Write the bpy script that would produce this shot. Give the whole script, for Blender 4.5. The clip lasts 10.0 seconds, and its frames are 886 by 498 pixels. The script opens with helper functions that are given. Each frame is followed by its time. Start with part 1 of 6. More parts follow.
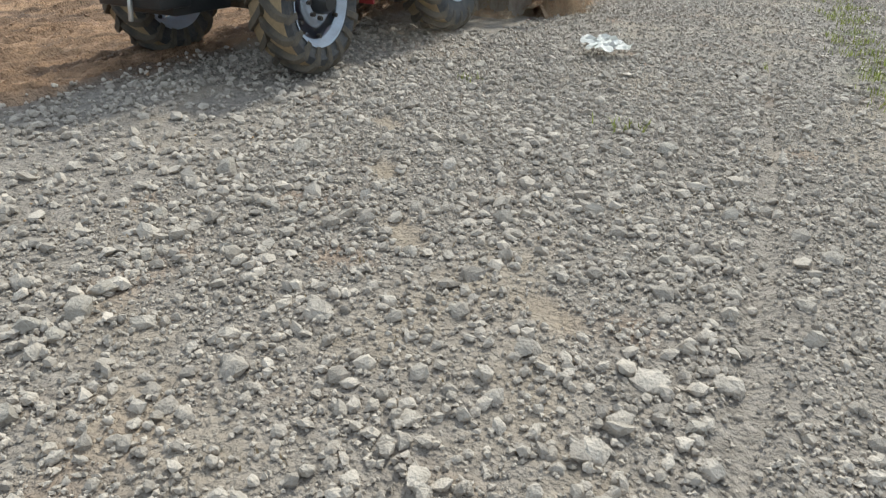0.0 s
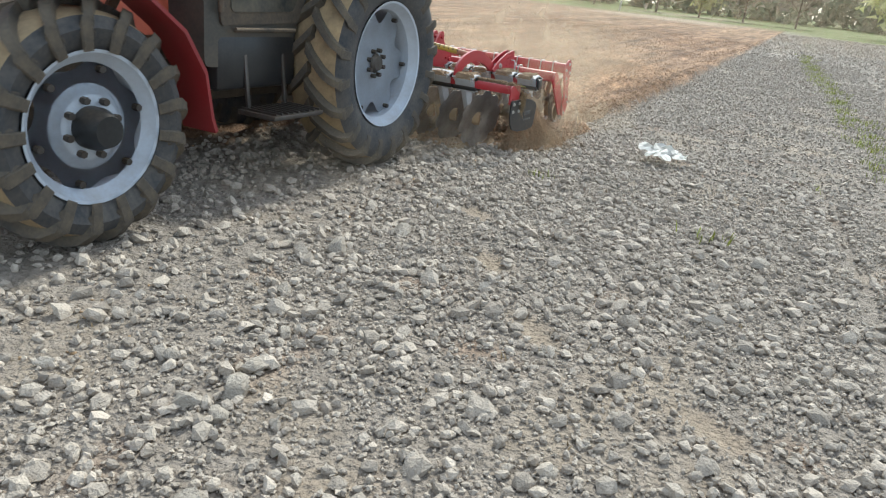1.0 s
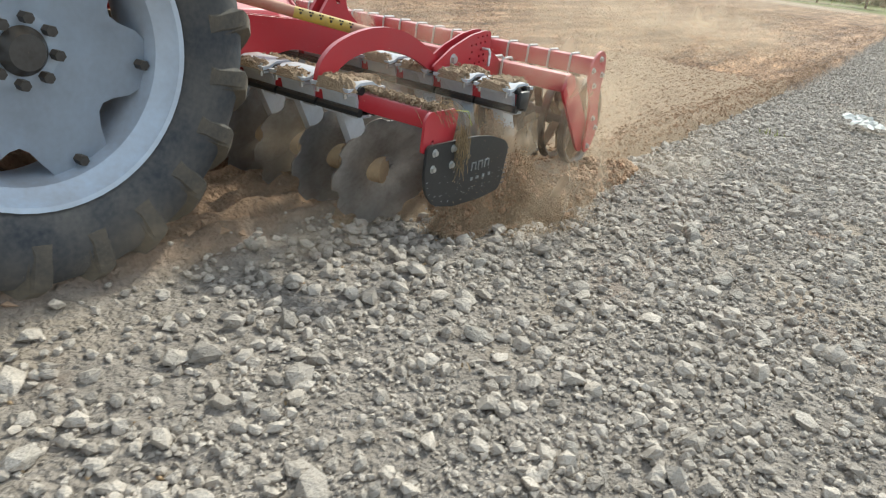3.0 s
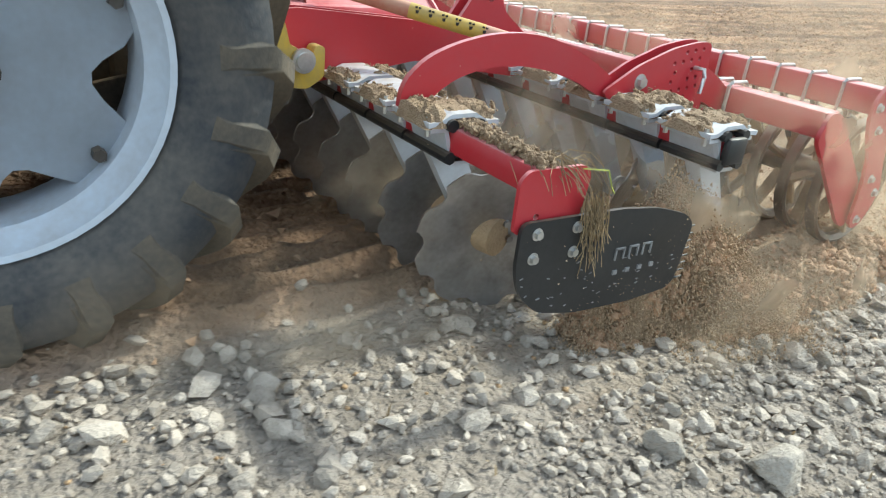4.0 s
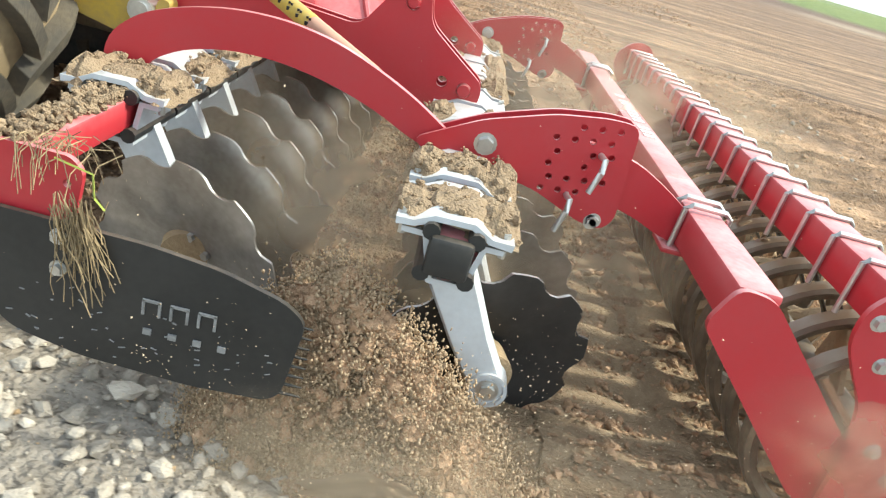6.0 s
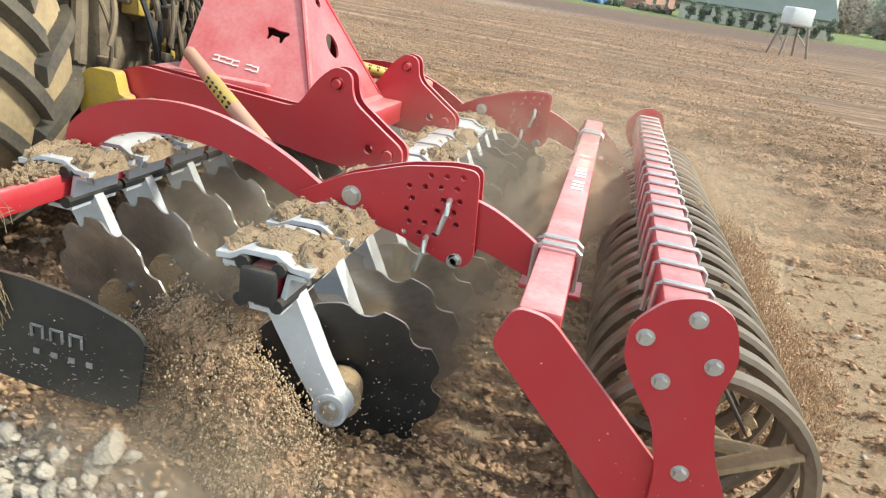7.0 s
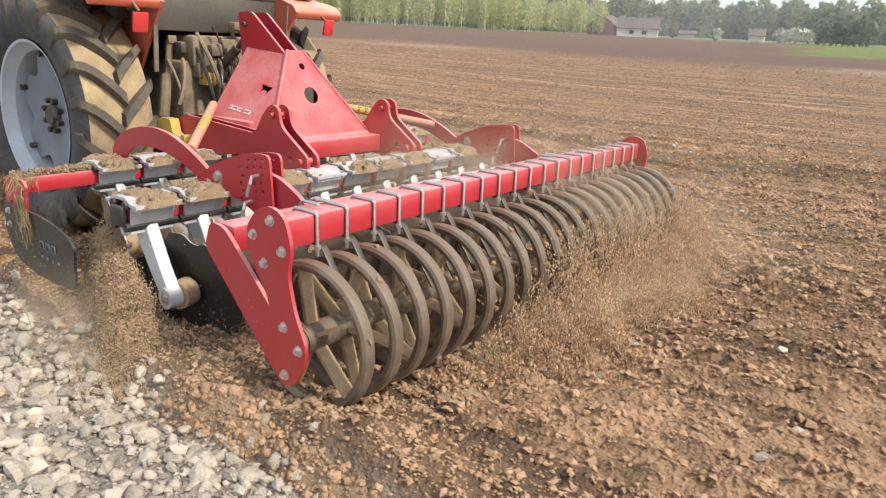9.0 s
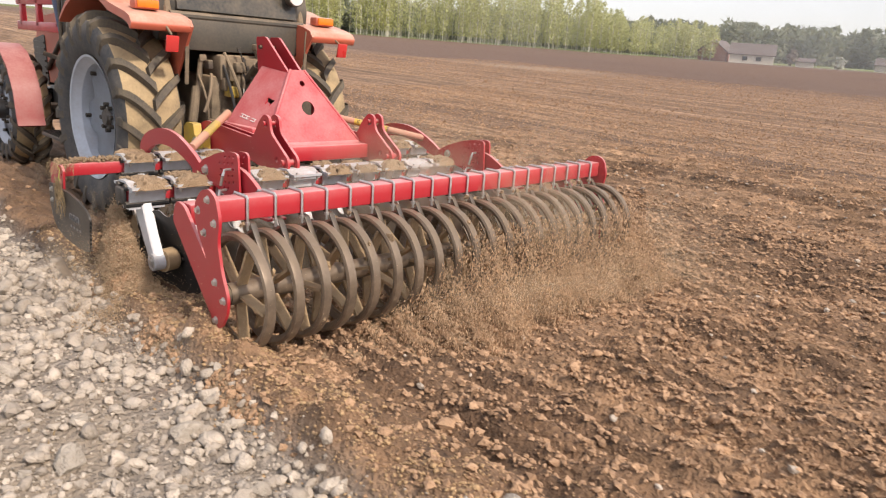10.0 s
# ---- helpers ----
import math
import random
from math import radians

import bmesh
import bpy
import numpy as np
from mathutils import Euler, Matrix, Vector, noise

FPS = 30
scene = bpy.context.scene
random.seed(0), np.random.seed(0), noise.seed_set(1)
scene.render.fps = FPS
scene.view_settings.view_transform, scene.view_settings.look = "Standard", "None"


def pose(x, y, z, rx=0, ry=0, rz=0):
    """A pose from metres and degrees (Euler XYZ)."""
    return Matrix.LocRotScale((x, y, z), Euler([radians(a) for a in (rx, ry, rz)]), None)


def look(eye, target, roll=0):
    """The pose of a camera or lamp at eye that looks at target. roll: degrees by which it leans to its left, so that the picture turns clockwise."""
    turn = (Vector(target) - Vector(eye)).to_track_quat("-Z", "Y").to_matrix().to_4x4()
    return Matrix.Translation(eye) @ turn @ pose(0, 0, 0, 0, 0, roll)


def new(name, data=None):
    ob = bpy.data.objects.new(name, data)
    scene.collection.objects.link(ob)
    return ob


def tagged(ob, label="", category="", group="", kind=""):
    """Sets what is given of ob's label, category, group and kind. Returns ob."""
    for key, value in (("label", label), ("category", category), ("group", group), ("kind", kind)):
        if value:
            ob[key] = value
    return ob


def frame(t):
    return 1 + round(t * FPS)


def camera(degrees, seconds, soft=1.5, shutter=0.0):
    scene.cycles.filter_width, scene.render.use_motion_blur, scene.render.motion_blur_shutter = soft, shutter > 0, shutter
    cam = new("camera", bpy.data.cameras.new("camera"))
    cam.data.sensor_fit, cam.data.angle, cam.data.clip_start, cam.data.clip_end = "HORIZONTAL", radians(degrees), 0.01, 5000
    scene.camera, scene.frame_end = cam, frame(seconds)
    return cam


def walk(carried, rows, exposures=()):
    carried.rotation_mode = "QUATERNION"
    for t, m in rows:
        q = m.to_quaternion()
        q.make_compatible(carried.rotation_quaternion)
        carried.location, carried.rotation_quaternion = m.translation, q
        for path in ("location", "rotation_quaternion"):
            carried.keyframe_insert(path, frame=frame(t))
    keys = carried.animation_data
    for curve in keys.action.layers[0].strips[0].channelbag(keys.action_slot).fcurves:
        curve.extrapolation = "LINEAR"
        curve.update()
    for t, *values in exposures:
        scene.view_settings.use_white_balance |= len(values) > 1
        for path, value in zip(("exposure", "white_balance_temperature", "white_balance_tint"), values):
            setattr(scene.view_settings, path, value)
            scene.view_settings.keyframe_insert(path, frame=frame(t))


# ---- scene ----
SPEED = 2.859          # the tractor's pace towards -x, metres a second
PATH = [
    (0, (-10.335, -4.390, 1.335), (-8.730, -3.611, 0.429), 1.38),
    (0.5, (-10.450, -4.066, 1.363), (-8.761, -3.248, 0.670), 4.49),
    (1, (-10.600, -3.774, 1.337), (-8.894, -2.988, 0.651), 6.73),
    (1.5, (-10.928, -3.561, 1.347), (-9.212, -2.776, 0.684), 7.83),
    (2, (-11.415, -3.373, 1.308), (-9.747, -2.515, 0.615), 7.95),
    (2.2, (-11.594, -3.279, 1.248), (-9.932, -2.446, 0.511), 8.40),
    (3.3, (-13.184, -2.926, 1.181), (-11.711, -1.848, 0.366), 8.72),
    (3.5, (-13.510, -2.827, 1.162), (-12.152, -1.674, 0.253), 10.23),
    (4, (-14.434, -2.736, 1.140), (-13.367, -1.263, 0.310), 6.53),
    (4.5, (-15.379, -2.647, 1.199), (-14.498, -1.087, 0.309), 9.51),
    (5, (-16.342, -2.708, 1.257), (-15.752, -1.020, 0.361), 9.85),
    (5.5, (-17.270, -2.722, 1.225), (-16.895, -0.966, 0.346), 8.79),
    (5.7, (-17.671, -2.731, 1.208), (-17.406, -0.946, 0.345), 12.39),
    (6.8, (-19.973, -2.817, 1.284), (-20.234, -0.992, 0.510), 12.10),
    (7, (-20.387, -2.858, 1.319), (-20.745, -1.022, 0.613), 8.98),
    (7.5, (-21.342, -2.843, 1.316), (-22.022, -1.055, 0.732), 4.86),
    (8, (-22.267, -2.857, 1.310), (-23.047, -1.112, 0.721), 5.22),
    (8.5, (-23.178, -2.901, 1.341), (-24.184, -1.251, 0.825), 0.74),
    (9, (-24.085, -2.912, 1.360), (-25.229, -1.376, 0.784), 2.80),
    (9.3, (-24.647, -2.914, 1.372), (-25.796, -1.390, 0.775), 5.56),
    (9.5, (-25.006, -2.879, 1.359), (-26.210, -1.376, 0.818), 3.02),
    (9.6, (-25.192, -2.849, 1.363), (-26.392, -1.341, 0.829), 4.15),
    (10, (-25.953, -2.874, 1.446), (-27.292, -1.491, 0.905), 4.29),
]
cam = camera(65.26, 10.0, soft=1.2, shutter=0.08)
walk(cam, [(t, look(eye, target, roll)) for t, eye, target, roll in PATH],
     exposures=[(0, 0.18, 5800, 2), (1, 0.32, 5750, 2), (2.2, 0.38, 5750, 1), (3.5, 0.45, 5900, 1), (4.5, 0.95, 5450, -6), (5.2, 1.0, 5600, -5), (5.5, 1.0, 5800, -4), (7, 0.68, 6050, -1), (8.5, 0.48, 6150, 3), (10, 0.27, 6750, 16)])

# ---- sky and sun ----
SUN_AZ, SUN_EL = radians(3), radians(44)
world = bpy.data.worlds.new("sky")
scene.world = world
world.use_nodes = True
wn = world.node_tree.nodes
sky = wn.new("ShaderNodeTexSky")
sky.sky_type, sky.sun_disc = 'NISHITA', False
sky.sun_elevation, sky.sun_rotation = SUN_EL, radians(90) - SUN_AZ
sky.dust_density, sky.air_density = 2.0, 1.0
veil = wn.new("ShaderNodeMix")            # thin high cloud over the blue
veil.data_type = 'RGBA'
veil.inputs[0].default_value = 0.5
veil.inputs[7].default_value = (7.4, 7.4, 7.4, 1)
world.node_tree.links.new(sky.outputs[0], veil.inputs[6])
world.node_tree.links.new(veil.outputs[2], wn["Background"].inputs[0])
wn["Background"].inputs[1].default_value = 0.15
sun = new("sun", bpy.data.lights.new("sun", 'SUN'))
sun.data.energy, sun.data.angle, sun.data.color = 3.5, radians(4.5), (1.0, 0.90, 0.76)
sun.matrix_basis = look((0, 0, 0), (-math.cos(SUN_EL) * math.cos(SUN_AZ), -math.cos(SUN_EL) * math.sin(SUN_AZ), -math.sin(SUN_EL)))


# ---- materials ----
def material(name, a, b, rough=0.8, metal=0.0, scale=6.0, fine=60.0, bump=0.2, depth=0.01, dust=0.0, dust_sheen_color=(0.36, 0.26, 0.16), per_island=0.0, per_object=0.0, contrast=0.25, space="Object"):
    """Two colours mixed by coarse noise, fine grain in the bump, dust and (on RED) painted sky sheen on faces that look
    up.
    """
    m = bpy.data.materials.new(name)
    m.use_nodes = True
    n, l = m.node_tree.nodes, m.node_tree.links
    p = n["Principled BSDF"]
    p.inputs["Metallic"].default_value = metal
    tc = n.new("ShaderNodeTexCoord")
    big, small = n.new("ShaderNodeTexNoise"), n.new("ShaderNodeTexNoise")
    for node, s, d in ((big, scale, 4), (small, fine, 5)):
        node.inputs["Scale"].default_value, node.inputs["Detail"].default_value = s, d
        l.new(tc.outputs[space], node.inputs["Vector"])
    both = n.new("ShaderNodeMath")
    both.operation = 'MULTIPLY_ADD'
    l.new(small.outputs[0], both.inputs[0])
    both.inputs[1].default_value = 0.5
    l.new(big.outputs[0], both.inputs[2])
    ramp = n.new("ShaderNodeMapRange")
    ramp.inputs[1].default_value, ramp.inputs[2].default_value = 0.75 - contrast, 0.75 + contrast
    l.new(both.outputs[0], ramp.inputs[0])
    mix = n.new("ShaderNodeMix")
    mix.data_type = 'RGBA'
    mix.inputs[6].default_value, mix.inputs[7].default_value = (*a, 1), (*b, 1)
    l.new(ramp.outputs[0], mix.inputs[0])
    color = mix.outputs[2]
    rnd = None
    if per_island:
        rnd = n.new("ShaderNodeNewGeometry").outputs["Random Per Island"]
    if per_object:
        rnd = n.new("ShaderNodeObjectInfo").outputs["Random"]
    if rnd:
        k = n.new("ShaderNodeMapRange")
        amount = per_island or per_object
        k.inputs[3].default_value, k.inputs[4].default_value = 1 - amount, 1 + amount
        l.new(rnd, k.inputs[0])
        h = n.new("ShaderNodeHueSaturation")
        l.new(k.outputs[0], h.inputs["Value"])
        l.new(color, h.inputs["Color"])
        color = h.outputs[0]
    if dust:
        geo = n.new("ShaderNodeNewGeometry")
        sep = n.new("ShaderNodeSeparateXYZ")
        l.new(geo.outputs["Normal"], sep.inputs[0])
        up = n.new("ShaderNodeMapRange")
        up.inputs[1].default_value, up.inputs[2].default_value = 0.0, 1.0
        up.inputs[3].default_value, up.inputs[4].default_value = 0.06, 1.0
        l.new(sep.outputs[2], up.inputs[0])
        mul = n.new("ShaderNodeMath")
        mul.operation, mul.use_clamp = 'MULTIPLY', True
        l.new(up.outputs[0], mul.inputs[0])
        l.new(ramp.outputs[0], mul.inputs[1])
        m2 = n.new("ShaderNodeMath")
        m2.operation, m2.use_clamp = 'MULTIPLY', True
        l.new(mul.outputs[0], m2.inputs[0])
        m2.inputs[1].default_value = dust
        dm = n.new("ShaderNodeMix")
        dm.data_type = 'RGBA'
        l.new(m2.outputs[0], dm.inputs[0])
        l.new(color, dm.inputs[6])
        dm.inputs[7].default_value = (*dust_sheen_color, 1)
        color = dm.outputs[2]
    l.new(color, p.inputs["Base Color"])
    rr = n.new("ShaderNodeMapRange")
    rr.inputs[3].default_value, rr.inputs[4].default_value = max(0.05, rough - 0.12), min(1, rough + 0.12)
    l.new(big.outputs[0], rr.inputs[0])
    l.new(rr.outputs[0], p.inputs["Roughness"])
    bp = n.new("ShaderNodeBump")
    bp.inputs["Strength"].default_value, bp.inputs["Distance"].default_value = bump, depth
    l.new(small.outputs[0], bp.inputs["Height"])
    l.new(bp.outputs[0], p.inputs["Normal"])
    return m


# RED's pink top tint paints the bright sky's sheen in with the dust
RED = material("red_paint", (0.45, 0.016, 0.028), (0.39, 0.018, 0.028), 0.34, 0, 7, 60, 0.05, 0.003, dust=1.15, dust_sheen_color=(0.70, 0.40, 0.39), contrast=0.55)
ORANGE = material("orange_red_paint", (0.52, 0.13, 0.07), (0.44, 0.085, 0.045), 0.45, 0, 5, 45, 0.05, 0.003, dust=1.3, dust_sheen_color=(0.64, 0.45, 0.35), contrast=0.5)
WHITE = material("silver_paint", (0.60, 0.63, 0.67), (0.50, 0.52, 0.55), 0.42, 0.1, 9, 60, 0.06, 0.003, dust=0.6)
RIM = material("rim_paint", (0.50, 0.56, 0.64), (0.42, 0.46, 0.52), 0.45, 0.1, 7, 50, 0.05, 0.003, dust=0.3)
STEEL = material("worn_steel", (0.10, 0.095, 0.09), (0.055, 0.05, 0.047), 0.45, 0.6, 10, 70, 0.2, 0.004, dust=0.6)
DISC = material("scoured_disc_steel", (0.50, 0.50, 0.51), (0.30, 0.29, 0.28), 0.34, 0.85, 7, 60, 0.12, 0.003, dust=0.75)
BLACKDISC = material("black_disc_paint", (0.020, 0.019, 0.019), (0.036, 0.033, 0.031), 0.55, 0, 9, 60, 0.1, 0.003, dust=0.15)
RINGM = material("ring_steel", (0.24, 0.185, 0.135), (0.095, 0.075, 0.058), 0.36, 0.35, 9, 50, 0.3, 0.005, dust=0.55)
CAKED = material("caked_soil", (0.45, 0.32, 0.18), (0.28, 0.20, 0.12), 0.95, 0, 12, 90, 0.6, 0.01, contrast=0.35)
ZINC = material("zinc", (0.62, 0.62, 0.60), (0.45, 0.45, 0.44), 0.35, 0.8, 20, 90, 0.05, 0.002)
RUBBER = material("tyre_rubber", (0.024, 0.029, 0.037), (0.088, 0.081, 0.073), 0.75, 0, 6, 50, 0.3, 0.006, dust=0.6, dust_sheen_color=(0.22, 0.20, 0.17))
TREAD = material("dusty_tread", (0.45, 0.335, 0.185), (0.21, 0.160, 0.10), 0.92, 0, 7, 50, 0.5, 0.008, contrast=0.32)
LUG = material("worn_lug", (0.050, 0.047, 0.043), (0.15, 0.122, 0.085), 0.85, 0, 9, 60, 0.4, 0.008, contrast=0.3)
BLACK = material("black_sheet", (0.012, 0.014, 0.016), (0.022, 0.024, 0.026), 0.4, 0, 6, 60, 0.08, 0.003, dust=0.25)
DARK = material("dark_iron", (0.045, 0.040, 0.034), (0.11, 0.088, 0.062), 0.7, 0.15, 9, 60, 0.3, 0.006, dust=1.2)
GRIMY = material("grimy_iron", (0.25, 0.195, 0.13), (0.09, 0.074, 0.056), 0.85, 0.0, 9, 60, 0.4, 0.006, dust=1.0)
CABM = material("grimy_cab_panel", (0.040, 0.042, 0.040), (0.085, 0.076, 0.060), 0.5, 0, 4, 50, 0.1, 0.003, dust=0.7)
YELLOW = material("yellow_paint", (0.62, 0.42, 0.04), (0.36, 0.27, 0.10), 0.55, 0, 9, 60, 0.15, 0.003, dust=0.7, contrast=0.3)
LABEL = material("white_lettering", (0.75, 0.72, 0.70), (0.65, 0.6, 0.58), 0.5, 0, 9, 60, 0.02, 0.002)
GREYL = material("faded_lettering", (0.30, 0.30, 0.30), (0.16, 0.16, 0.16), 0.6, 0, 40, 90, 0.02, 0.002)
GLASS = material("dusty_glass", (0.03, 0.035, 0.035), (0.10, 0.09, 0.07), 0.2, 0, 6, 40, 0.02, 0.002, dust=0.4)
STRUT = material("dusted_red_paint", (0.47, 0.33, 0.22), (0.42, 0.06, 0.05), 0.7, 0, 5, 45, 0.1, 0.003, dust=0.8, dust_sheen_color=(0.56, 0.42, 0.29), contrast=0.4)
STRUTB = material("blue_paint", (0.035, 0.06, 0.13), (0.06, 0.08, 0.14), 0.45, 0, 9, 60, 0.05, 0.003, dust=0.4)
# darker copy of RED: the front mudguards' shade is put into the colour
SHADED_RED = material("dark_red_paint", (0.25, 0.012, 0.018), (0.19, 0.014, 0.018), 0.42, 0, 6, 50, 0.05, 0.003, dust=1.0, dust_sheen_color=(0.56, 0.32, 0.28), contrast=0.5)
AMBER = material("amber_lens", (0.80, 0.22, 0.02), (0.7, 0.18, 0.02), 0.2, 0, 9, 60, 0.02, 0.002)
REDLENS = material("red_lens", (0.55, 0.03, 0.03), (0.5, 0.06, 0.05), 0.3, 0, 9, 60, 0.02, 0.002)
SOILHEAP = material("loose_soil", (0.40, 0.29, 0.18), (0.25, 0.172, 0.104), 0.95, 0, 30, 160, 0.8, 0.02, contrast=0.35)
CLODG = material("grey_clod", (0.51, 0.445, 0.37), (0.36, 0.313, 0.256), 0.95, 0, 16, 120, 0.9, 0.012, per_island=0.27)
RIDGE = material("yellow_brown_crumb", (0.51, 0.35, 0.19), (0.36, 0.24, 0.13), 0.95, 0, 14, 120, 0.9, 0.010, per_island=0.16)
CLODB = material("brown_crumb", (0.48, 0.310, 0.188), (0.31, 0.195, 0.115), 0.95, 0, 14, 120, 0.9, 0.010, per_island=0.15)
ROCK = material("dry_clod", (0.46, 0.41, 0.345), (0.34, 0.30, 0.245), 0.95, 0, 1.6, 7, 0.5, 0.10, per_object=0.12)
GRAIN = material("soil_grain", (0.48, 0.35, 0.22), (0.31, 0.22, 0.137), 0.95, 0, 14, 90, 0.1, 0.002, per_island=0.12)
FALLING = material("falling_soil", (0.52, 0.36, 0.225), (0.40, 0.27, 0.165), 0.95, 0, 14, 90, 0.1, 0.002, per_island=0.3)
DUSTG = material("airborne_dust", (0.60, 0.47, 0.32), (0.52, 0.40, 0.27), 1.0, 0, 2, 9, 0.0, 0.002, per_island=0.15)
STRAW = material("dry_straw", (0.33, 0.245, 0.135), (0.20, 0.145, 0.08), 0.9, 0, 14, 90, 0.1, 0.002, per_island=0.4)
BLADE = material("weed_green", (0.26, 0.31, 0.05), (0.37, 0.38, 0.08), 0.8, 0, 4, 40, 0.1, 0.002, per_island=0.3)
CLOTH = material("white_plastic_rag", (0.88, 0.88, 0.85), (0.8, 0.79, 0.75), 0.6, 0, 9, 60, 0.1, 0.003)


# ---- mesh tools ----
def part(name, bm, mat, parent=None, label="", smooth=35):
    me = bpy.data.meshes.new(name)
    bmesh.ops.recalc_face_normals(bm, faces=bm.faces)
    bm.to_mesh(me)
    bm.free()
    me.materials.append(mat)
    me.polygons.foreach_set("use_smooth", [True] * len(me.polygons))
    me.set_sharp_from_angle(angle=radians(smooth))
    ob = new(name, me)
    ob.parent = parent
    if label:
        tagged(ob, label)
    return ob


def thing(name, label, category, group="", kind=""):
    return tagged(new(name), label, category, group, kind)


def box(bm, c, size, rot=(0, 0, 0), bevel=0.0):
    v = bmesh.ops.create_cube(bm, size=1.0, matrix=pose(*c, *rot) @ Matrix.Diagonal((*size, 1)))["verts"]
    if bevel:
        bmesh.ops.bevel(bm, geom=list({e for x in v for e in x.link_edges}), offset=bevel, segments=2, affect='EDGES', profile=0.5)


def rod(bm, p0, p1, r, n=10, r2=None):
    d = Vector(p1) - Vector(p0)
    m = Matrix.Translation((Vector(p0) + Vector(p1)) / 2) @ d.to_track_quat("Z", "Y").to_matrix().to_4x4()
    bmesh.ops.create_cone(bm, cap_ends=True, segments=n, radius1=r, radius2=r if r2 is None else r2, depth=d.length, matrix=m)


def bar(bm, p0, p1, w, h, bevel=0.004):
    """A square bar from p0 to p1, h measured upwards."""
    d = Vector(p1) - Vector(p0)
    m = Matrix.Translation((Vector(p0) + Vector(p1)) / 2) @ d.to_track_quat("X", "Z").to_matrix().to_4x4() @ Matrix.Diagonal((d.length, w, h, 1))
    v = bmesh.ops.create_cube(bm, size=1.0, matrix=m)["verts"]
    if bevel:
        bmesh.ops.bevel(bm, geom=list({e for x in v for e in x.link_edges}), offset=bevel, segments=2, affect='EDGES', profile=0.5)


def pipe(bm, pts, r, n=8):
    """One bent tube through the points."""
    pts = [Vector(p) for p in pts]
    prev = None
    for k, p in enumerate(pts):
        d = (pts[min(k + 1, len(pts) - 1)] - pts[max(k - 1, 0)]).normalized()
        s = d.cross(Vector((0.31, 0.17, 0.93))).normalized()
        u = d.cross(s)
        ring = [bm.verts.new(p + (s * math.cos(math.tau * j / n) + u * math.sin(math.tau * j / n)) * r) for j in range(n)]
        if prev:
            for j in range(n):
                bm.faces.new((prev[j], prev[(j + 1) % n], ring[(j + 1) % n], ring[j]))
        else:
            bm.faces.new(ring[::-1])
        prev = ring
    bm.faces.new(prev)


def plate(bm, outline, y, thick, bevel=0.003, holes=()):
    """A sheet in the x-z plane with round holes, at the middle y."""
    loops = [list(outline)] + [list(h) for h in holes if len(h) > 3] + [[(x + r * math.cos(k * math.tau / 14), z + r * math.sin(k * math.tau / 14)) for k in range(14)] for x, z, r in [h for h in holes if len(h) == 3]]
    edges = []
    for loop in loops:
        vs = [bm.verts.new((x, y - thick / 2, z)) for x, z in loop]
        edges += [bm.edges.new((vs[k], vs[(k + 1) % len(vs)])) for k in range(len(vs))]
    faces = [g for g in bmesh.ops.triangle_fill(bm, use_beauty=True, edges=edges)["geom"] if isinstance(g, bmesh.types.BMFace)]
    out = bmesh.ops.extrude_face_region(bm, geom=faces)["geom"]
    bmesh.ops.translate(bm, vec=(0, thick, 0), verts=[g for g in out if isinstance(g, bmesh.types.BMVert)])


def rounded(pts, r=0.03, n=4):
    """A polygon with rounded corners."""
    out = []
    for k, p in enumerate(pts):
        p = Vector(p)
        a, b = Vector(pts[k - 1]) - p, Vector(pts[(k + 1) % len(pts)]) - p
        q = min(r, a.length * 0.45, b.length * 0.45)
        a, b = p + a.normalized() * q, p + b.normalized() * q
        out += [tuple((1 - t) ** 2 * a + 2 * t * (1 - t) * p + t * t * b) for t in [j / n for j in range(n + 1)]]
    return out


def lathe(bm, profile, n=40, close=False):
    """Turns (radius, y) pairs about the y axis."""
    rings = [[bm.verts.new((r * math.cos(k * math.tau / n), y, r * math.sin(k * math.tau / n))) for k in range(n)] for r, y in profile]
    pairs = list(zip(rings, rings[1:])) + ([(rings[-1], rings[0])] if close else [])
    for a, b in pairs:
        for k in range(n):
            bm.faces.new((a[k], a[(k + 1) % n], b[(k + 1) % n], b[k]))


def bolt(bm, x, y, z, r=0.014, h=0.012):
    bmesh.ops.create_cone(bm, cap_ends=True, segments=6, radius1=r, radius2=r * 0.9, depth=h, matrix=pose(x, y, z, 90))
    bmesh.ops.create_cone(bm, cap_ends=True, segments=14, radius1=r * 1.35, radius2=r * 1.35, depth=0.003, matrix=pose(x, y + h * 0.5, z, 90))


def lumps(bm, pts, rng, r0, r1, squash=0.7):
    """Rough clods at the given places."""
    for x, y, z in pts:
        r = rng.uniform(r0, r1)
        v = bmesh.ops.create_icosphere(bm, subdivisions=1, radius=r, matrix=pose(x, y, z, rng.uniform(0, 360), rng.uniform(0, 360), 0) @ Matrix.Diagonal((1, rng.uniform(0.7, 1), squash, 1)))["verts"]
        for q in v:
            q.co += Vector((rng.uniform(-1, 1), rng.uniform(-1, 1), rng.uniform(-1, 1))) * r * 0.22


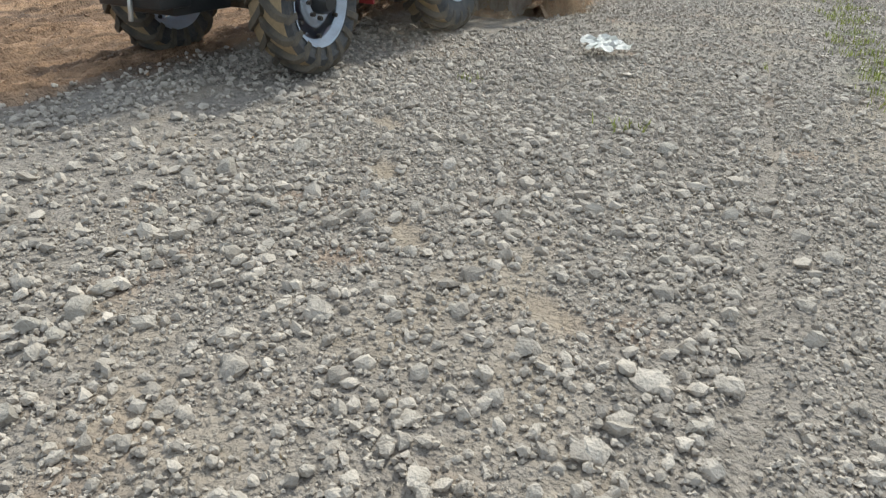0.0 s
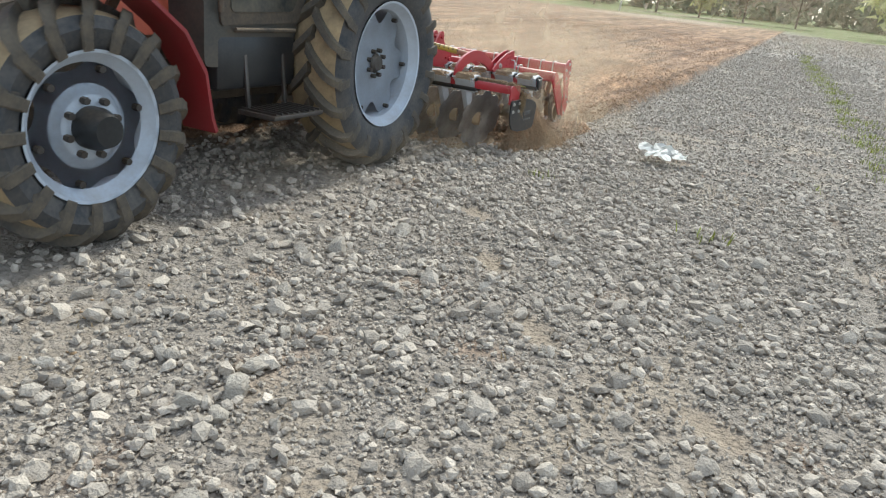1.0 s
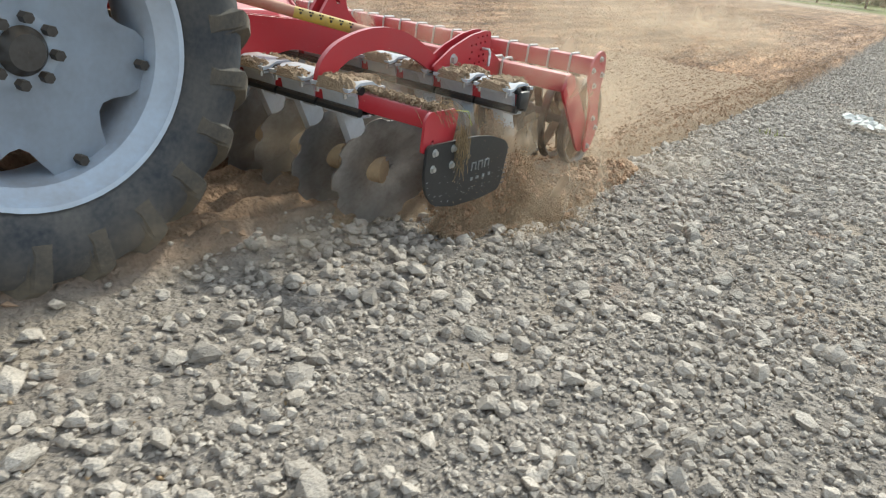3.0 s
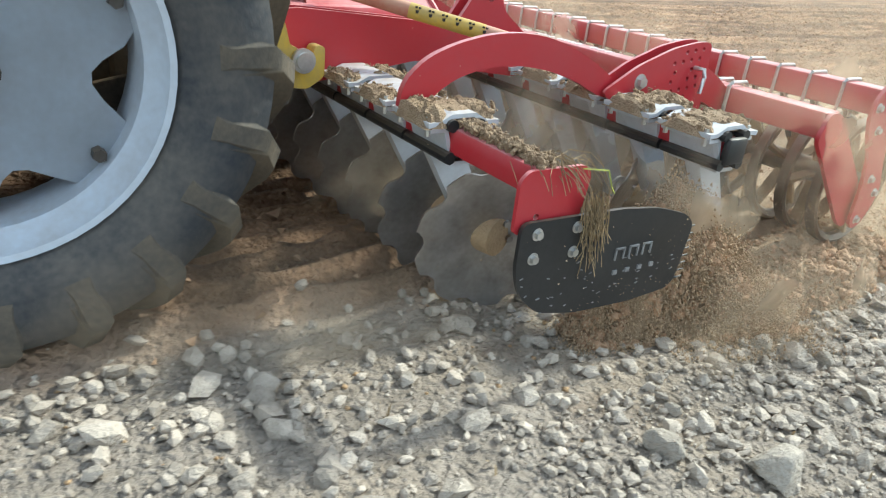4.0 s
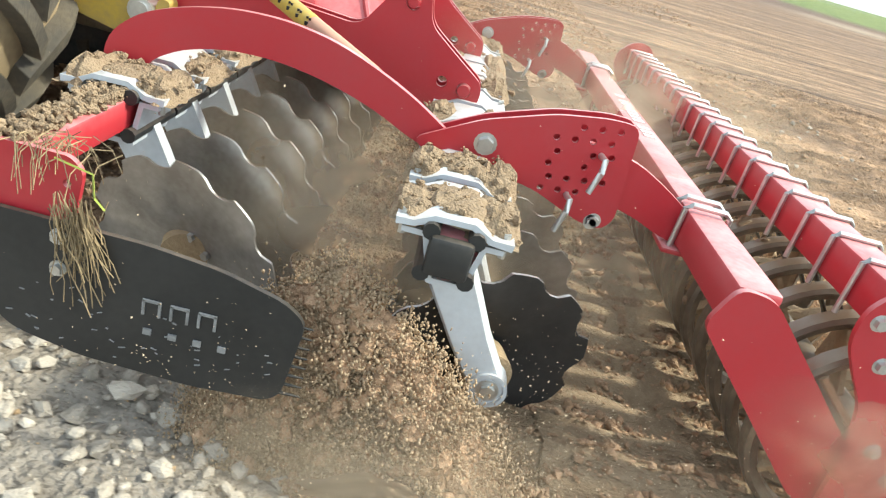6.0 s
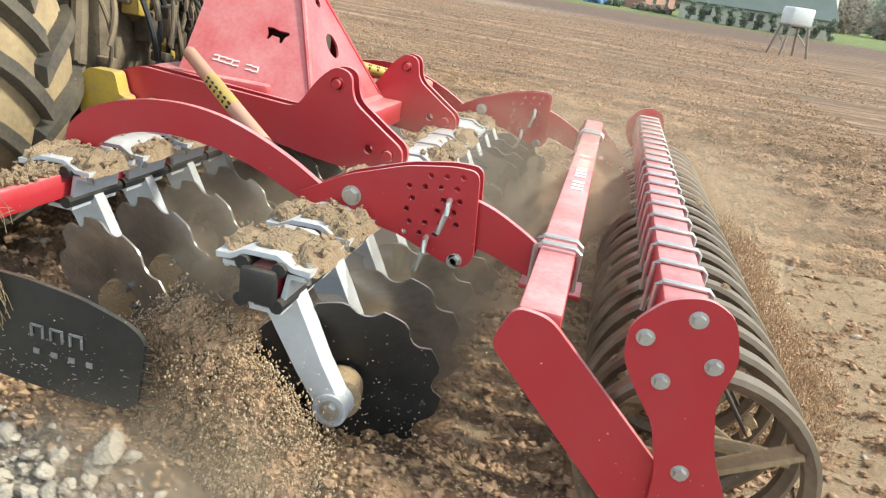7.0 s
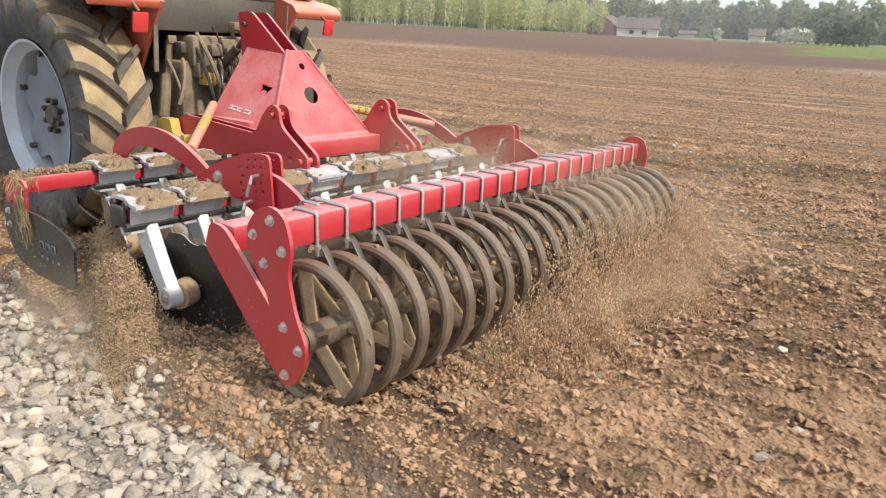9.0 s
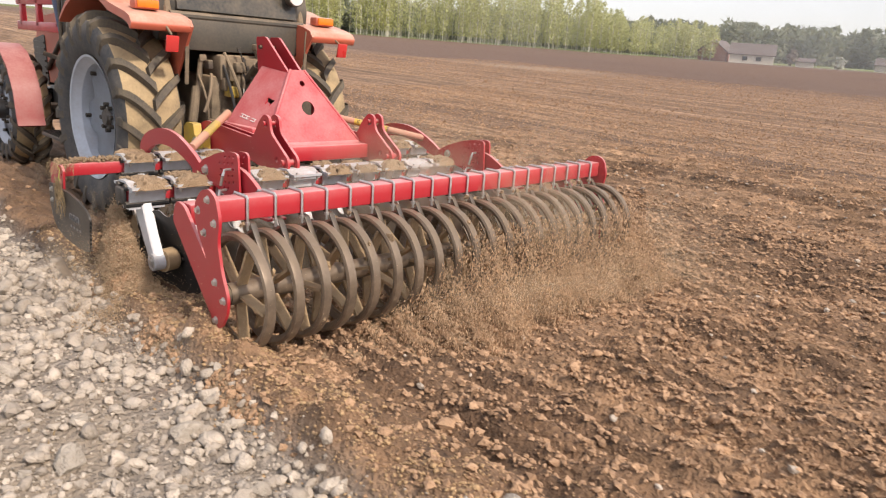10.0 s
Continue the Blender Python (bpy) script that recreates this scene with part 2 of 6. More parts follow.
# ---- ground ----
def fbm(x, y, scale, seed, octaves=4):
    """Value noise of several octaves, about -1 to 1."""
    x, y = np.asarray(x, float), np.asarray(y, float)
    out, amp, tot = np.zeros_like(x), 1.0, 0.0
    for o in range(octaves):
        u, w = x * scale * 2 ** o + 17.3 * o, y * scale * 2 ** o + 9.1 * o
        i, j = np.floor(u), np.floor(w)
        f, g = u - i, w - j
        f, g = f * f * (3 - 2 * f), g * g * (3 - 2 * g)

        def h(a, b):
            s = np.sin(a * 127.1 + b * 311.7 + seed * 74.7 + o * 13.7) * 43758.5453
            return (s - np.floor(s)) * 2 - 1
        out += amp * ((h(i, j) * (1 - f) + h(i + 1, j) * f) * (1 - g) + (h(i, j + 1) * (1 - f) + h(i + 1, j + 1) * f) * g)
        tot += amp
        amp *= 0.55
    return out / tot


def smooth(a, b, x):
    t = np.clip((x - a) / (b - a), 0, 1)
    return t * t * (3 - 2 * t)


GREY_FROM, GREY_TO = -19.5, -0.8      # the stretch where the strip still lies unworked


def tilled(x, y):
    """1 on worked brown soil, 0 on the grey cloddy strip."""
    wob = 0.10 * fbm(x, y, 1.1, 3) + 0.05 * fbm(x, y, 5.0, 8)
    main = smooth(-1.72, -1.56, y + wob)
    # behind the wheels' line the crust is already crushed to brown dust
    inner = smooth(0.15, 0.40, y + wob + 1.28 * smooth(-8.3, -9.3, x))
    fresh = np.clip(smooth(GREY_TO - 0.3, GREY_TO + 0.3, x + 3 * wob) + 1 - smooth(GREY_FROM - 0.3, GREY_FROM + 0.3, x + 3 * wob), 0, 1)
    return np.clip(main * fresh + inner * (1 - fresh), 0, 1)


FEET = [(-7.24, -2.51), (-7.91, -3.02), (-8.24, -3.81), (-6.5, -2.1), (-13.3, -2.35)]


def rut_line(x):
    """The narrow rut runs slightly askew of the tractor's line."""
    return -4.45 + 0.055 * (np.clip(x, -14, 20) + 7.0)


def rise(x, y):
    """The field climbs gently away from the strip."""
    return 0.026 * np.clip(np.hypot(x + 18, y + 3) - 20, 0, 260)


def height(x, y):
    t = tilled(x, y)
    near = smooth(120, 40, np.hypot(x + 12, y))
    grey = 0.018 * fbm(x, y, 1.5, 1) + 0.014 * fbm(x, y, 7, 2, 4)
    rut = -0.035 * np.exp(-((y - rut_line(x) - 0.03 * np.sin(x * 1.3)) / 0.05) ** 2) + 0.012 * smooth(0.05, -0.1, y - rut_line(x))
    rows = 0.042 * np.sin(y * math.tau / 0.142 + 0.8 * fbm(x, y, 0.8, 5)) * smooth(-1.3, -1.0, y)
    crumbly = smooth(10.0, 7.0, y) * smooth(-37, -33, x) * smooth(10, 7, x)
    brown = 0.05 + 0.03 * fbm(x, y, 1.2, 6, 2) * smooth(14, 6, y) + crumbly * (0.035 * fbm(x, y, 5.5, 7, 3) + rows * (0.6 + fbm(x, y, 2.3, 15)) + 0.045 * np.abs(fbm(x, y, 7.5, 16, 2)) + 0.03 * np.abs(fbm(x, y, 13, 17, 2)))
    berm = 0.12 * np.exp(-((y + 1.52 + 0.10 * fbm(x, y * 0, 0.7, 4)) / 0.20) ** 2) * t.clip(0.35, 1) * (1 - smooth(GREY_FROM - 0.5, GREY_FROM, x) * smooth(GREY_TO + 0.5, GREY_TO, x))
    z = near * (grey * (1 - t) + brown * t + rut * (1 - t) + berm * (0.7 + 0.9 * fbm(x, y, 4, 9)))
    foot = np.zeros(np.shape(x))
    for fx, fy in FEET:
        u, w = (x - fx) * 0.61 + (y - fy) * 0.79, -(x - fx) * 0.79 + (y - fy) * 0.61
        foot += np.exp(-(u / 0.15) ** 4 - (w / 0.065) ** 4)
    return z - 0.022 * foot + rise(x, y)


def spaced(lo, hi, step, far, grow=1.22):
    mid = np.arange(lo, hi, step)
    out, s, left, right = list(mid), step, lo, hi
    a, b = [], []
    while right < far:
        s *= grow
        right, left = right + s, left - s
        b.append(right)
        a.append(left)
    return np.array(a[::-1] + out + b)


def ground_material():
    m = material("field_soil", (0.29, 0.178, 0.102), (0.42, 0.268, 0.156), 0.96, 0, 5.0, 42, 1.0, 0.05, contrast=0.25)
    n, l = m.node_tree.nodes, m.node_tree.links
    p = n["Principled BSDF"]
    brown = p.inputs["Base Color"].links[0].from_socket
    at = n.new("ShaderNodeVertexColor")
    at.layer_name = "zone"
    sep = n.new("ShaderNodeSeparateColor")
    l.new(at.outputs[0], sep.inputs[0])
    geo = n.new("ShaderNodeNewGeometry")

    def tone(color_a, color_b, scale, stretch=1.0):
        t = n.new("ShaderNodeTexNoise")
        t.inputs["Scale"].default_value, t.inputs["Detail"].default_value = scale, 6
        vm = n.new("ShaderNodeVectorMath")
        vm.operation = 'MULTIPLY'
        vm.inputs[1].default_value = (stretch, 1, 1)
        l.new(geo.outputs["Position"], vm.inputs[0])
        l.new(vm.outputs[0], t.inputs["Vector"])
        r = n.new("ShaderNodeMapRange")
        r.inputs[1].default_value, r.inputs[2].default_value = 0.35, 0.65
        l.new(t.outputs[0], r.inputs[0])
        x = n.new("ShaderNodeMix")
        x.data_type = 'RGBA'
        x.inputs[6].default_value, x.inputs[7].default_value = (*color_a, 1), (*color_b, 1)
        l.new(r.outputs[0], x.inputs[0])
        return x.outputs[2]

    def blend(f, a, b):
        x = n.new("ShaderNodeMix")
        x.data_type = 'RGBA'
        l.new(f, x.inputs[0])
        l.new(a, x.inputs[6])
        l.new(b, x.inputs[7])
        return x.outputs[2]
    x = n.new("ShaderNodeMix")
    x.data_type, x.blend_type = 'RGBA', 'MULTIPLY'
    x.inputs[0].default_value = 1.0
    l.new(brown, x.inputs[6])
    l.new(tone((0.50, 0.48, 0.48), (1.2, 1.2, 1.2), 3.2, 0.12), x.inputs[7])
    brown = x.outputs[2]
    for scale, dark, light in ((9.0, 0.70, 1.28), (1.6, 0.90, 1.10)):      # clods and damp spots
        x = n.new("ShaderNodeMix")
        x.data_type, x.blend_type = 'RGBA', 'MULTIPLY'
        x.inputs[0].default_value = 1.0
        l.new(brown, x.inputs[6])
        l.new(tone((dark, dark, dark), (light, light, light), scale, 0.55), x.inputs[7])
        brown = x.outputs[2]
    x = n.new("ShaderNodeMix")          # long furrow lines
    x.data_type, x.blend_type = 'RGBA', 'MULTIPLY'
    x.inputs[0].default_value = 1.0
    l.new(brown, x.inputs[6])
    l.new(tone((0.66, 0.64, 0.63), (1.10, 1.10, 1.10), 0.9, 0.012), x.inputs[7])
    brown = x.outputs[2]
    coarse, relief = n.new("ShaderNodeTexNoise"), n.new("ShaderNodeBump")
    coarse.inputs["Scale"].default_value, coarse.inputs["Detail"].default_value = 26.0, 5
    l.new(geo.outputs["Position"], coarse.inputs["Vector"])
    l.new(coarse.outputs[0], relief.inputs["Height"])
    relief.inputs["Strength"].default_value, relief.inputs["Distance"].default_value = 0.7, 0.035
    fine_relief = p.inputs["Normal"].links[0].from_node
    l.new(relief.outputs[0], fine_relief.inputs["Normal"])
    c = blend(sep.outputs[0], brown, tone((0.36, 0.313, 0.262), (0.23, 0.198, 0.162), 14))
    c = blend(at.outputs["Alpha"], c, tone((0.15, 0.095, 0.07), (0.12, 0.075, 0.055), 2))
    c = blend(sep.outputs[1], c, tone((0.10, 0.14, 0.035), (0.20, 0.22, 0.07), 0.8))
    c = blend(sep.outputs[2], c, tone((0.44, 0.36, 0.265), (0.34, 0.275, 0.20), 3))
    l.new(c, p.inputs["Base Color"])
    return m


def build_ground():
    xs = spaced(-33.0, 7.0, 0.065, 2600)
    xs = np.sort(np.concatenate([xs[(xs < -31.0) | (xs > -17.0)], np.arange(-31.0, -17.0, 0.036)]))
    ys = spaced(-5.9, 9.5, 0.062, 2600)
    ys = np.sort(np.concatenate([ys[(ys < -1.95) | (ys > 3.0)], np.arange(-1.95, 3.0, 0.034)]))
    X, Y = np.meshgrid(xs, ys, indexing="ij")
    X, Y = X.ravel(), Y.ravel()
    Z = height(X, Y)
    nx, ny = len(xs), len(ys)
    i, j = np.meshgrid(np.arange(nx - 1), np.arange(ny - 1), indexing="ij")
    q = (i * ny + j).ravel()
    faces = np.stack([q, q + ny, q + ny + 1, q + 1], 1)
    me = bpy.data.meshes.new("ground")
    me.vertices.add(len(X))
    me.vertices.foreach_set("co", np.stack([X, Y, Z], 1).ravel())
    me.loops.add(faces.size)
    me.loops.foreach_set("vertex_index", faces.ravel())
    me.polygons.add(len(faces))
    me.polygons.foreach_set("loop_start", np.arange(0, faces.size, 4))
    me.polygons.foreach_set("use_smooth", np.ones(len(faces), bool))
    me.update(calc_edges=True)
    d = np.hypot(X + 20, Y + 3)
    az = np.degrees(np.arctan2(Y + 3, X + 20))
    w = 4 * fbm(X, Y, 0.03, 11)
    zone = np.zeros((len(X), 4), np.float32)
    foot = np.zeros_like(X)
    for fx, fy in FEET:
        foot += np.exp(-(((X - fx) * 0.61 + (Y - fy) * 0.79) / 0.17) ** 4 - ((-(X - fx) * 0.79 + (Y - fy) * 0.61) / 0.08) ** 4)
    zone[:, 0] = (1 - tilled(X, Y)) * smooth(160, 130, d) * (1 - 0.2 * foot) * (1 - 0.5 * smooth(0.25, 0.65, fbm(X, Y, 2.2, 21)))
    weeds = smooth(0.0, 0.4, fbm(X, Y, 1.6, 12)) * np.exp(-((Y - rut_line(X) + 0.92) / 0.25) ** 2) * 0.6 * (X > -5)
    back = smooth(58.5, 60, X - 0.2 * Y) * (X > 0)
    side = np.where(az < 103, smooth(78, 84, d + w), smooth(200, 206, d + w)) * (az > 45) * (az < 178)
    zone[:, 1] = np.clip(weeds + back + side + (d > 420), 0, 1)
    road = np.exp(-((X - 0.2 * Y - 57.0) / 1.3) ** 4) + 0.6 * np.exp(-((X - 0.2 * Y - 82.0) / 1.3) ** 4)
    lane = np.exp(-((Y - 48.1 - 0.205 * X) / 0.9) ** 2) * (X < 30) * 0.8 * (0.7 + 0.5 * fbm(X, Y, 0.2, 14))
    bare = 0.55 * smooth(-0.15, -0.6, fbm(X, Y, 1.4, 31)) * (1 - tilled(X, Y)) * smooth(60, 30, d)
    zone[:, 2] = np.clip(road + lane + 0.75 * foot + bare, 0, 1)
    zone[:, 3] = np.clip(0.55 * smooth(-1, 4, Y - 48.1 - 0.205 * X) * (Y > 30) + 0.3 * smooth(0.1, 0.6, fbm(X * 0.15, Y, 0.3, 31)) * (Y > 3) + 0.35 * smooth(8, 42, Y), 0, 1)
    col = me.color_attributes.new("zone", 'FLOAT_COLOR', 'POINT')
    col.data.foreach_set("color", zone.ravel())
    me.materials.append(ground_material())
    return tagged(new("ground", me), "ploughed brown field beside a grey cloddy strip", "field", kind="structure")


build_ground()


# ---- disc harrow ----
YC = -0.05             # its middle line
ROLL_Z, ROLL_R = 0.37, 0.268
rng = random.Random(4)
harrow = thing("disc_harrow", "red compact disc harrow with ring roller, dusty and working", "farm implement")


def mirror_y(y):
    return 2 * YC - y


CHEEK = rounded([(-2.20, 0.68), (-2.20, 0.83), (-2.10, 0.87), (-1.45, 0.83), (-1.37, 0.95), (-1.31, 1.0), (-1.25, 0.985), (-1.235, 0.89), (-1.12, 0.81), (-1.03, 0.75), (-1.03, 0.68), (-1.12, 0.63), (-1.38, 0.66), (-1.6, 0.70), (-2.05, 0.62)], 0.04)
for y in (-0.51, -0.44, mirror_y(-0.51), mirror_y(-0.44)):
    bm = bmesh.new()
    plate(bm, CHEEK, y, 0.018, holes=[(-1.30, 0.94, 0.024), (-1.085, 0.72, 0.024), (-1.16, 0.73, 0.018)])
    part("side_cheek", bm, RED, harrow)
for y in (-0.475, mirror_y(-0.475)):
    bm = bmesh.new()
    rod(bm, (-1.30, y - 0.06, 0.94), (-1.30, y + 0.06, 0.94), 0.016, 12)
    part("lug_pin", bm, RED, harrow)
    bm = bmesh.new()
    rod(bm, (-1.085, y - 0.06, 0.72), (-1.085, y + 0.06, 0.72), 0.02, 12)
    part("lug_pin", bm, RED, harrow)
bm = bmesh.new()
box(bm, (-1.86, YC, 0.775), (0.50, 0.76, 0.19), bevel=0.02)
part("frame_box", bm, RED, harrow)
bm = bmesh.new()
bar(bm, (-1.35, -0.43, 0.73), (-1.35, mirror_y(-0.43), 0.73), 0.10, 0.10, 0.008)
part("frame_tube", bm, RED, harrow)


def sheet(corners, thick, holes=(), out=(0, 0, 0)):
    """A flat sheet through four corners (in order), with round or shaped holes given in shares of its width and height."""
    c = [Vector(p) for p in corners]
    ex = (c[1] - c[0]).normalized()
    nz = ex.cross(c[3] - c[0]).normalized()
    ez = nz.cross(ex)
    flat = [((p - c[0]).dot(ex), (p - c[0]).dot(ez)) for p in c]
    bm = bmesh.new()
    cut = []
    for centre, r in holes:
        u, w = (Vector(centre) - c[0]).dot(ex), (Vector(centre) - c[0]).dot(ez)
        cut.append((u, w, r) if not isinstance(r, list) else [(u + p[0], w + p[1]) for p in r])
    plate(bm, flat, 0, thick, holes=cut)
    m = Matrix((ex, -nz, ez)).transposed().to_4x4()
    m.translation = c[0]
    bmesh.ops.transform(bm, matrix=m, verts=bm.verts)
    return bm


A0, B0 = (-2.00, -0.415, 0.855), (-1.42, -0.43, 0.79)
A1, B1 = (-2.02, -0.105, 1.27), (-1.655, -0.105, 1.262)


def flip(p):
    return (p[0], mirror_y(p[1]), p[2])


part("side_sheet", sheet([A0, B0, B1, A1], 0.01, holes=[((-1.665, -0.275, 1.052), [(-0.055, 0.02), (-0.04, -0.005), (-0.038, -0.028), (-0.026, -0.028), (-0.02, -0.008), (0.012, -0.01), (0.018, -0.03), (0.03, -0.03), (0.034, 0.0), (0.046, 0.012), (0.04, 0.024), (0.0, 0.02), (-0.03, 0.026)])]), RED, harrow)
part("side_sheet", sheet([flip(A0), flip(B0), flip(B1), flip(A1)], 0.01), RED, harrow)
part("rear_sheet", sheet([B0, flip(B0), flip(B1), B1], 0.01, holes=[((-1.535, -0.04, 1.008), 0.052), ((-1.61, -0.04, 1.172), 0.021)]), RED, harrow)
C0 = (-1.36, -0.425, 0.755)
part("rear_apron", sheet([C0, flip(C0), flip(B0), B0], 0.01), RED, harrow)
for s in (0, 1):
    bm = bmesh.new()
    rod(bm, flip(B0) if s else B0, flip(B1) if s else B1, 0.012, 8)
    part("mast_edge", bm, RED, harrow)
for y in (-0.105, 0.005):
    bm = bmesh.new()
    plate(bm, rounded([(-2.10, 1.47), (-1.97, 1.475), (-1.63, 1.21), (-1.66, 1.10), (-2.06, 1.10)], 0.025), y, 0.016, holes=[(-2.03, 1.40, 0.018)])
    part("top_lug", bm, RED, harrow)
bm = bmesh.new()
box(bm, (-1.75, YC, 0.98), (0.40, 0.10, 0.16))
part("mast_core", bm, DARK, harrow)
bm = bmesh.new()
rod(bm, (-2.03, -0.13, 1.40), (-2.03, 0.03, 1.40), 0.014)
part("top_pin", bm, DARK, harrow)
# lettering on the mast, as plain bars
for k, w in enumerate((0.026, 0.024, 0.028, 0.026, 0, 0.024, 0.026)):
    if not w:
        continue
    u = 0.20 + 0.052 * k
    p = Vector(A0).lerp(Vector(B0), u + 0.05) .lerp(Vector(A1).lerp(Vector(B1), u + 0.05), 0.18)
    nrm = (Vector(B0) - Vector(A0)).cross(Vector(A1) - Vector(A0)).normalized()
    nrm = nrm if nrm.y < 0 else -nrm
    bm = bmesh.new()
    q = nrm.to_track_quat("Z", "X").to_matrix().to_4x4()
    m = Matrix.Translation(p + nrm * 0.0065) @ q
    bmesh.ops.create_cube(bm, size=1, matrix=m @ Matrix.Diagonal((0.006, w, 0.003, 1)))
    bmesh.ops.create_cube(bm, size=1, matrix=m @ pose(0.020, 0, 0) @ Matrix.Diagonal((0.006, w, 0.003, 1)))
    if k % 2 == 0:
        bmesh.ops.create_cube(bm, size=1, matrix=m @ pose(0.010, -w * 0.4, 0) @ Matrix.Diagonal((0.02, 0.005, 0.003, 1)))
    part("lettering", bm, LABEL, harrow)

# struts with the yellow warning label
for s in (0, 1):
    p0, p1 = Vector((-1.94, -0.43, 0.935)), Vector((-1.32, -1.0, 0.80))
    if s:
        p0, p1 = Vector(flip(p0)), Vector(flip(p1))
    bm = bmesh.new()
    rod(bm, p0, p1, 0.026, 16)
    strut = part("diagonal_strut", bm, STRUT, harrow, "dust-coated red strut")
    bm = bmesh.new()
    rod(bm, p0.lerp(p1, 0.35), p0.lerp(p1, 0.66), 0.0268, 16)
    part("label_band", bm, YELLOW, strut, "yellow warning label")
    bm = bmesh.new()
    d = (p1 - p0).normalized()
    side = d.cross(Vector((0, 0, 1))).normalized() * (1 if s == 0 else -1)
    side = side if side.y < 0 else -side
    up = side.cross(d).normalized()
    up = up if up.z > 0 else -up
    for k in range(6):
        c = p0.lerp(p1, 0.385 + 0.055 * k)
        bm = bmesh.new()
        for a, b in ((-1, 1), (1, -1)):
            w = (side + up * 0.9).normalized() * 0.0278
            bmesh.ops.create_cube(bm, size=0.006, matrix=Matrix.Translation(c + w + d * 0.006 * a))
        bmesh.ops.create_cube(bm, size=0.010, matrix=Matrix.Translation(c + (side * 1.0 + up * 0.2).normalized() * 0.0245))
        part("label_mark", bm, BLACK, strut)

ARC = [(-1.985, 0.64), (-1.975, 0.74), (-1.90, 0.81), (-1.80, 0.85), (-1.68, 0.878), (-1.55, 0.885), (-1.42, 0.867), (-1.30, 0.825), (-1.20, 0.78), (-1.10, 0.72), (-1.08, 0.66), (-1.18, 0.675), (-1.30, 0.73), (-1.42, 0.765), (-1.55, 0.785), (-1.68, 0.78), (-1.79, 0.75), (-1.87, 0.70), (-1.90, 0.63)]
PERF = rounded([(-1.19, 0.695), (-1.03, 0.785), (-0.86, 0.845), (-0.73, 0.868), (-0.655, 0.868), (-0.635, 0.62), (-0.66, 0.585), (-0.72, 0.59), (-0.86, 0.645), (-1.0, 0.665), (-1.14, 0.66)], 0.03)
REARARM = rounded([(-0.78, 0.80), (-0.62, 0.775), (-0.50, 0.715), (-0.37, 0.625), (-0.40, 0.58), (-0.50, 0.60), (-0.60, 0.64), (-0.78, 0.66)], 0.05)
HOLES = [(-0.845 + 0.045 * i + 0.012 * (j % 2), 0.655 + 0.034 * j - 0.02 * i * 0 + 0.006 * i, 0.0085) for i in range(4) for j in range(6) if not (i == 0 and j == 5) and not (i == 3 and j == 0) and not (i == 1 and j in (2, 3))]
for s in (0, 1):
    y = -1.03 if s == 0 else 0.90
    bm = bmesh.new()
    plate(bm, rounded(ARC, 0.06), y, 0.022)
    part("curved_arm", bm, RED, harrow)
    for dy in (-0.03, 0.03):
        bm = bmesh.new()
        plate(bm, PERF, y + dy, 0.012, holes=HOLES)
        part("adjuster_plate", bm, RED, harrow)
    bm = bmesh.new()
    plate(bm, REARARM, y, 0.022)
    part("rear_arm", bm, RED, harrow)
    bm = bmesh.new()
    for q in (-1, 1):
        bolt(bm, -1.01, y + q * 0.044, 0.727, 0.022, 0.018)
    rod(bm, (-1.01, y - 0.04, 0.727), (-1.01, y + 0.04, 0.727), 0.016)
    part("pivot_bolt", bm, ZINC, harrow)
    bm = bmesh.new()
    for x, z in ((-0.685, 0.605), (-0.69, 0.600)):
        bolt(bm, x, y - 0.042, z, 0.015)
    part("stop_bolt", bm, ZINC, harrow)
    for x, z in ((-0.725, 0.775), (-0.775, 0.655)):
        bm = bmesh.new()
        pipe(bm, [(x, y + 0.05, z), (x, y - 0.05, z), (x + 0.006, y - 0.075, z), (x + 0.004, y - 0.085, z - 0.03), (x - 0.012, y - 0.09, z - 0.085)], 0.008, 10)
        part("locking_pin", bm, ZINC, harrow)
    bm = bmesh.new()
    for dy in (-0.03, 0.035):
        pipe(bm, [(-0.47, y + dy, 0.585), (-0.47, y + dy, 0.70), (-0.455, y + dy, 0.712), (-0.365, y + dy, 0.712), (-0.35, y + dy, 0.70), (-0.35, y + dy, 0.575)], 0.008)
    part("clamp_bolt", bm, ZINC, harrow)
    bm = bmesh.new()
    box(bm, (-0.41, y, 0.583), (0.17, 0.11, 0.014), bevel=0.003)
    part("clamp_plate", bm, RED, harrow)

# cross tube, end plates and scraper beam
bm = bmesh.new()
bar(bm, (-0.41, -1.465, 0.645), (-0.41, 1.44, 0.645), 0.10, 0.10, 0.01)
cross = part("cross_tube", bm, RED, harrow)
for k in range(13):
    if k in (3, 11):
        continue
    bm = bmesh.new()
    box(bm, (-0.415 + 0.008, -0.33 + 0.052 * k, 0.6965), (0.045, 0.034, 0.003))
    part("lettering", bm, LABEL, cross, "white lettering")
DIAG = rounded([(-0.505, 0.60), (-0.465, 0.70), (-0.385, 0.69), (-0.02, 0.34), (-0.02, 0.25), (-0.09, 0.20), (-0.15, 0.24)], 0.03)
END = rounded([(-0.225, 0.735), (-0.165, 0.805), (-0.09, 0.825), (-0.03, 0.795), (0.0, 0.70), (-0.02, 0.60), (0.01, 0.48), (0.065, 0.37), (0.055, 0.30), (0.0, 0.215), (-0.06, 0.20), (-0.09, 0.24), (-0.095, 0.40), (-0.13, 0.52), (-0.19, 0.60), (-0.225, 0.66)], 0.03)
for y in (-1.48, 1.455):
    bm = bmesh.new()
    plate(bm, DIAG, y, 0.016)
    part("diagonal_plate", bm, RED, harrow)
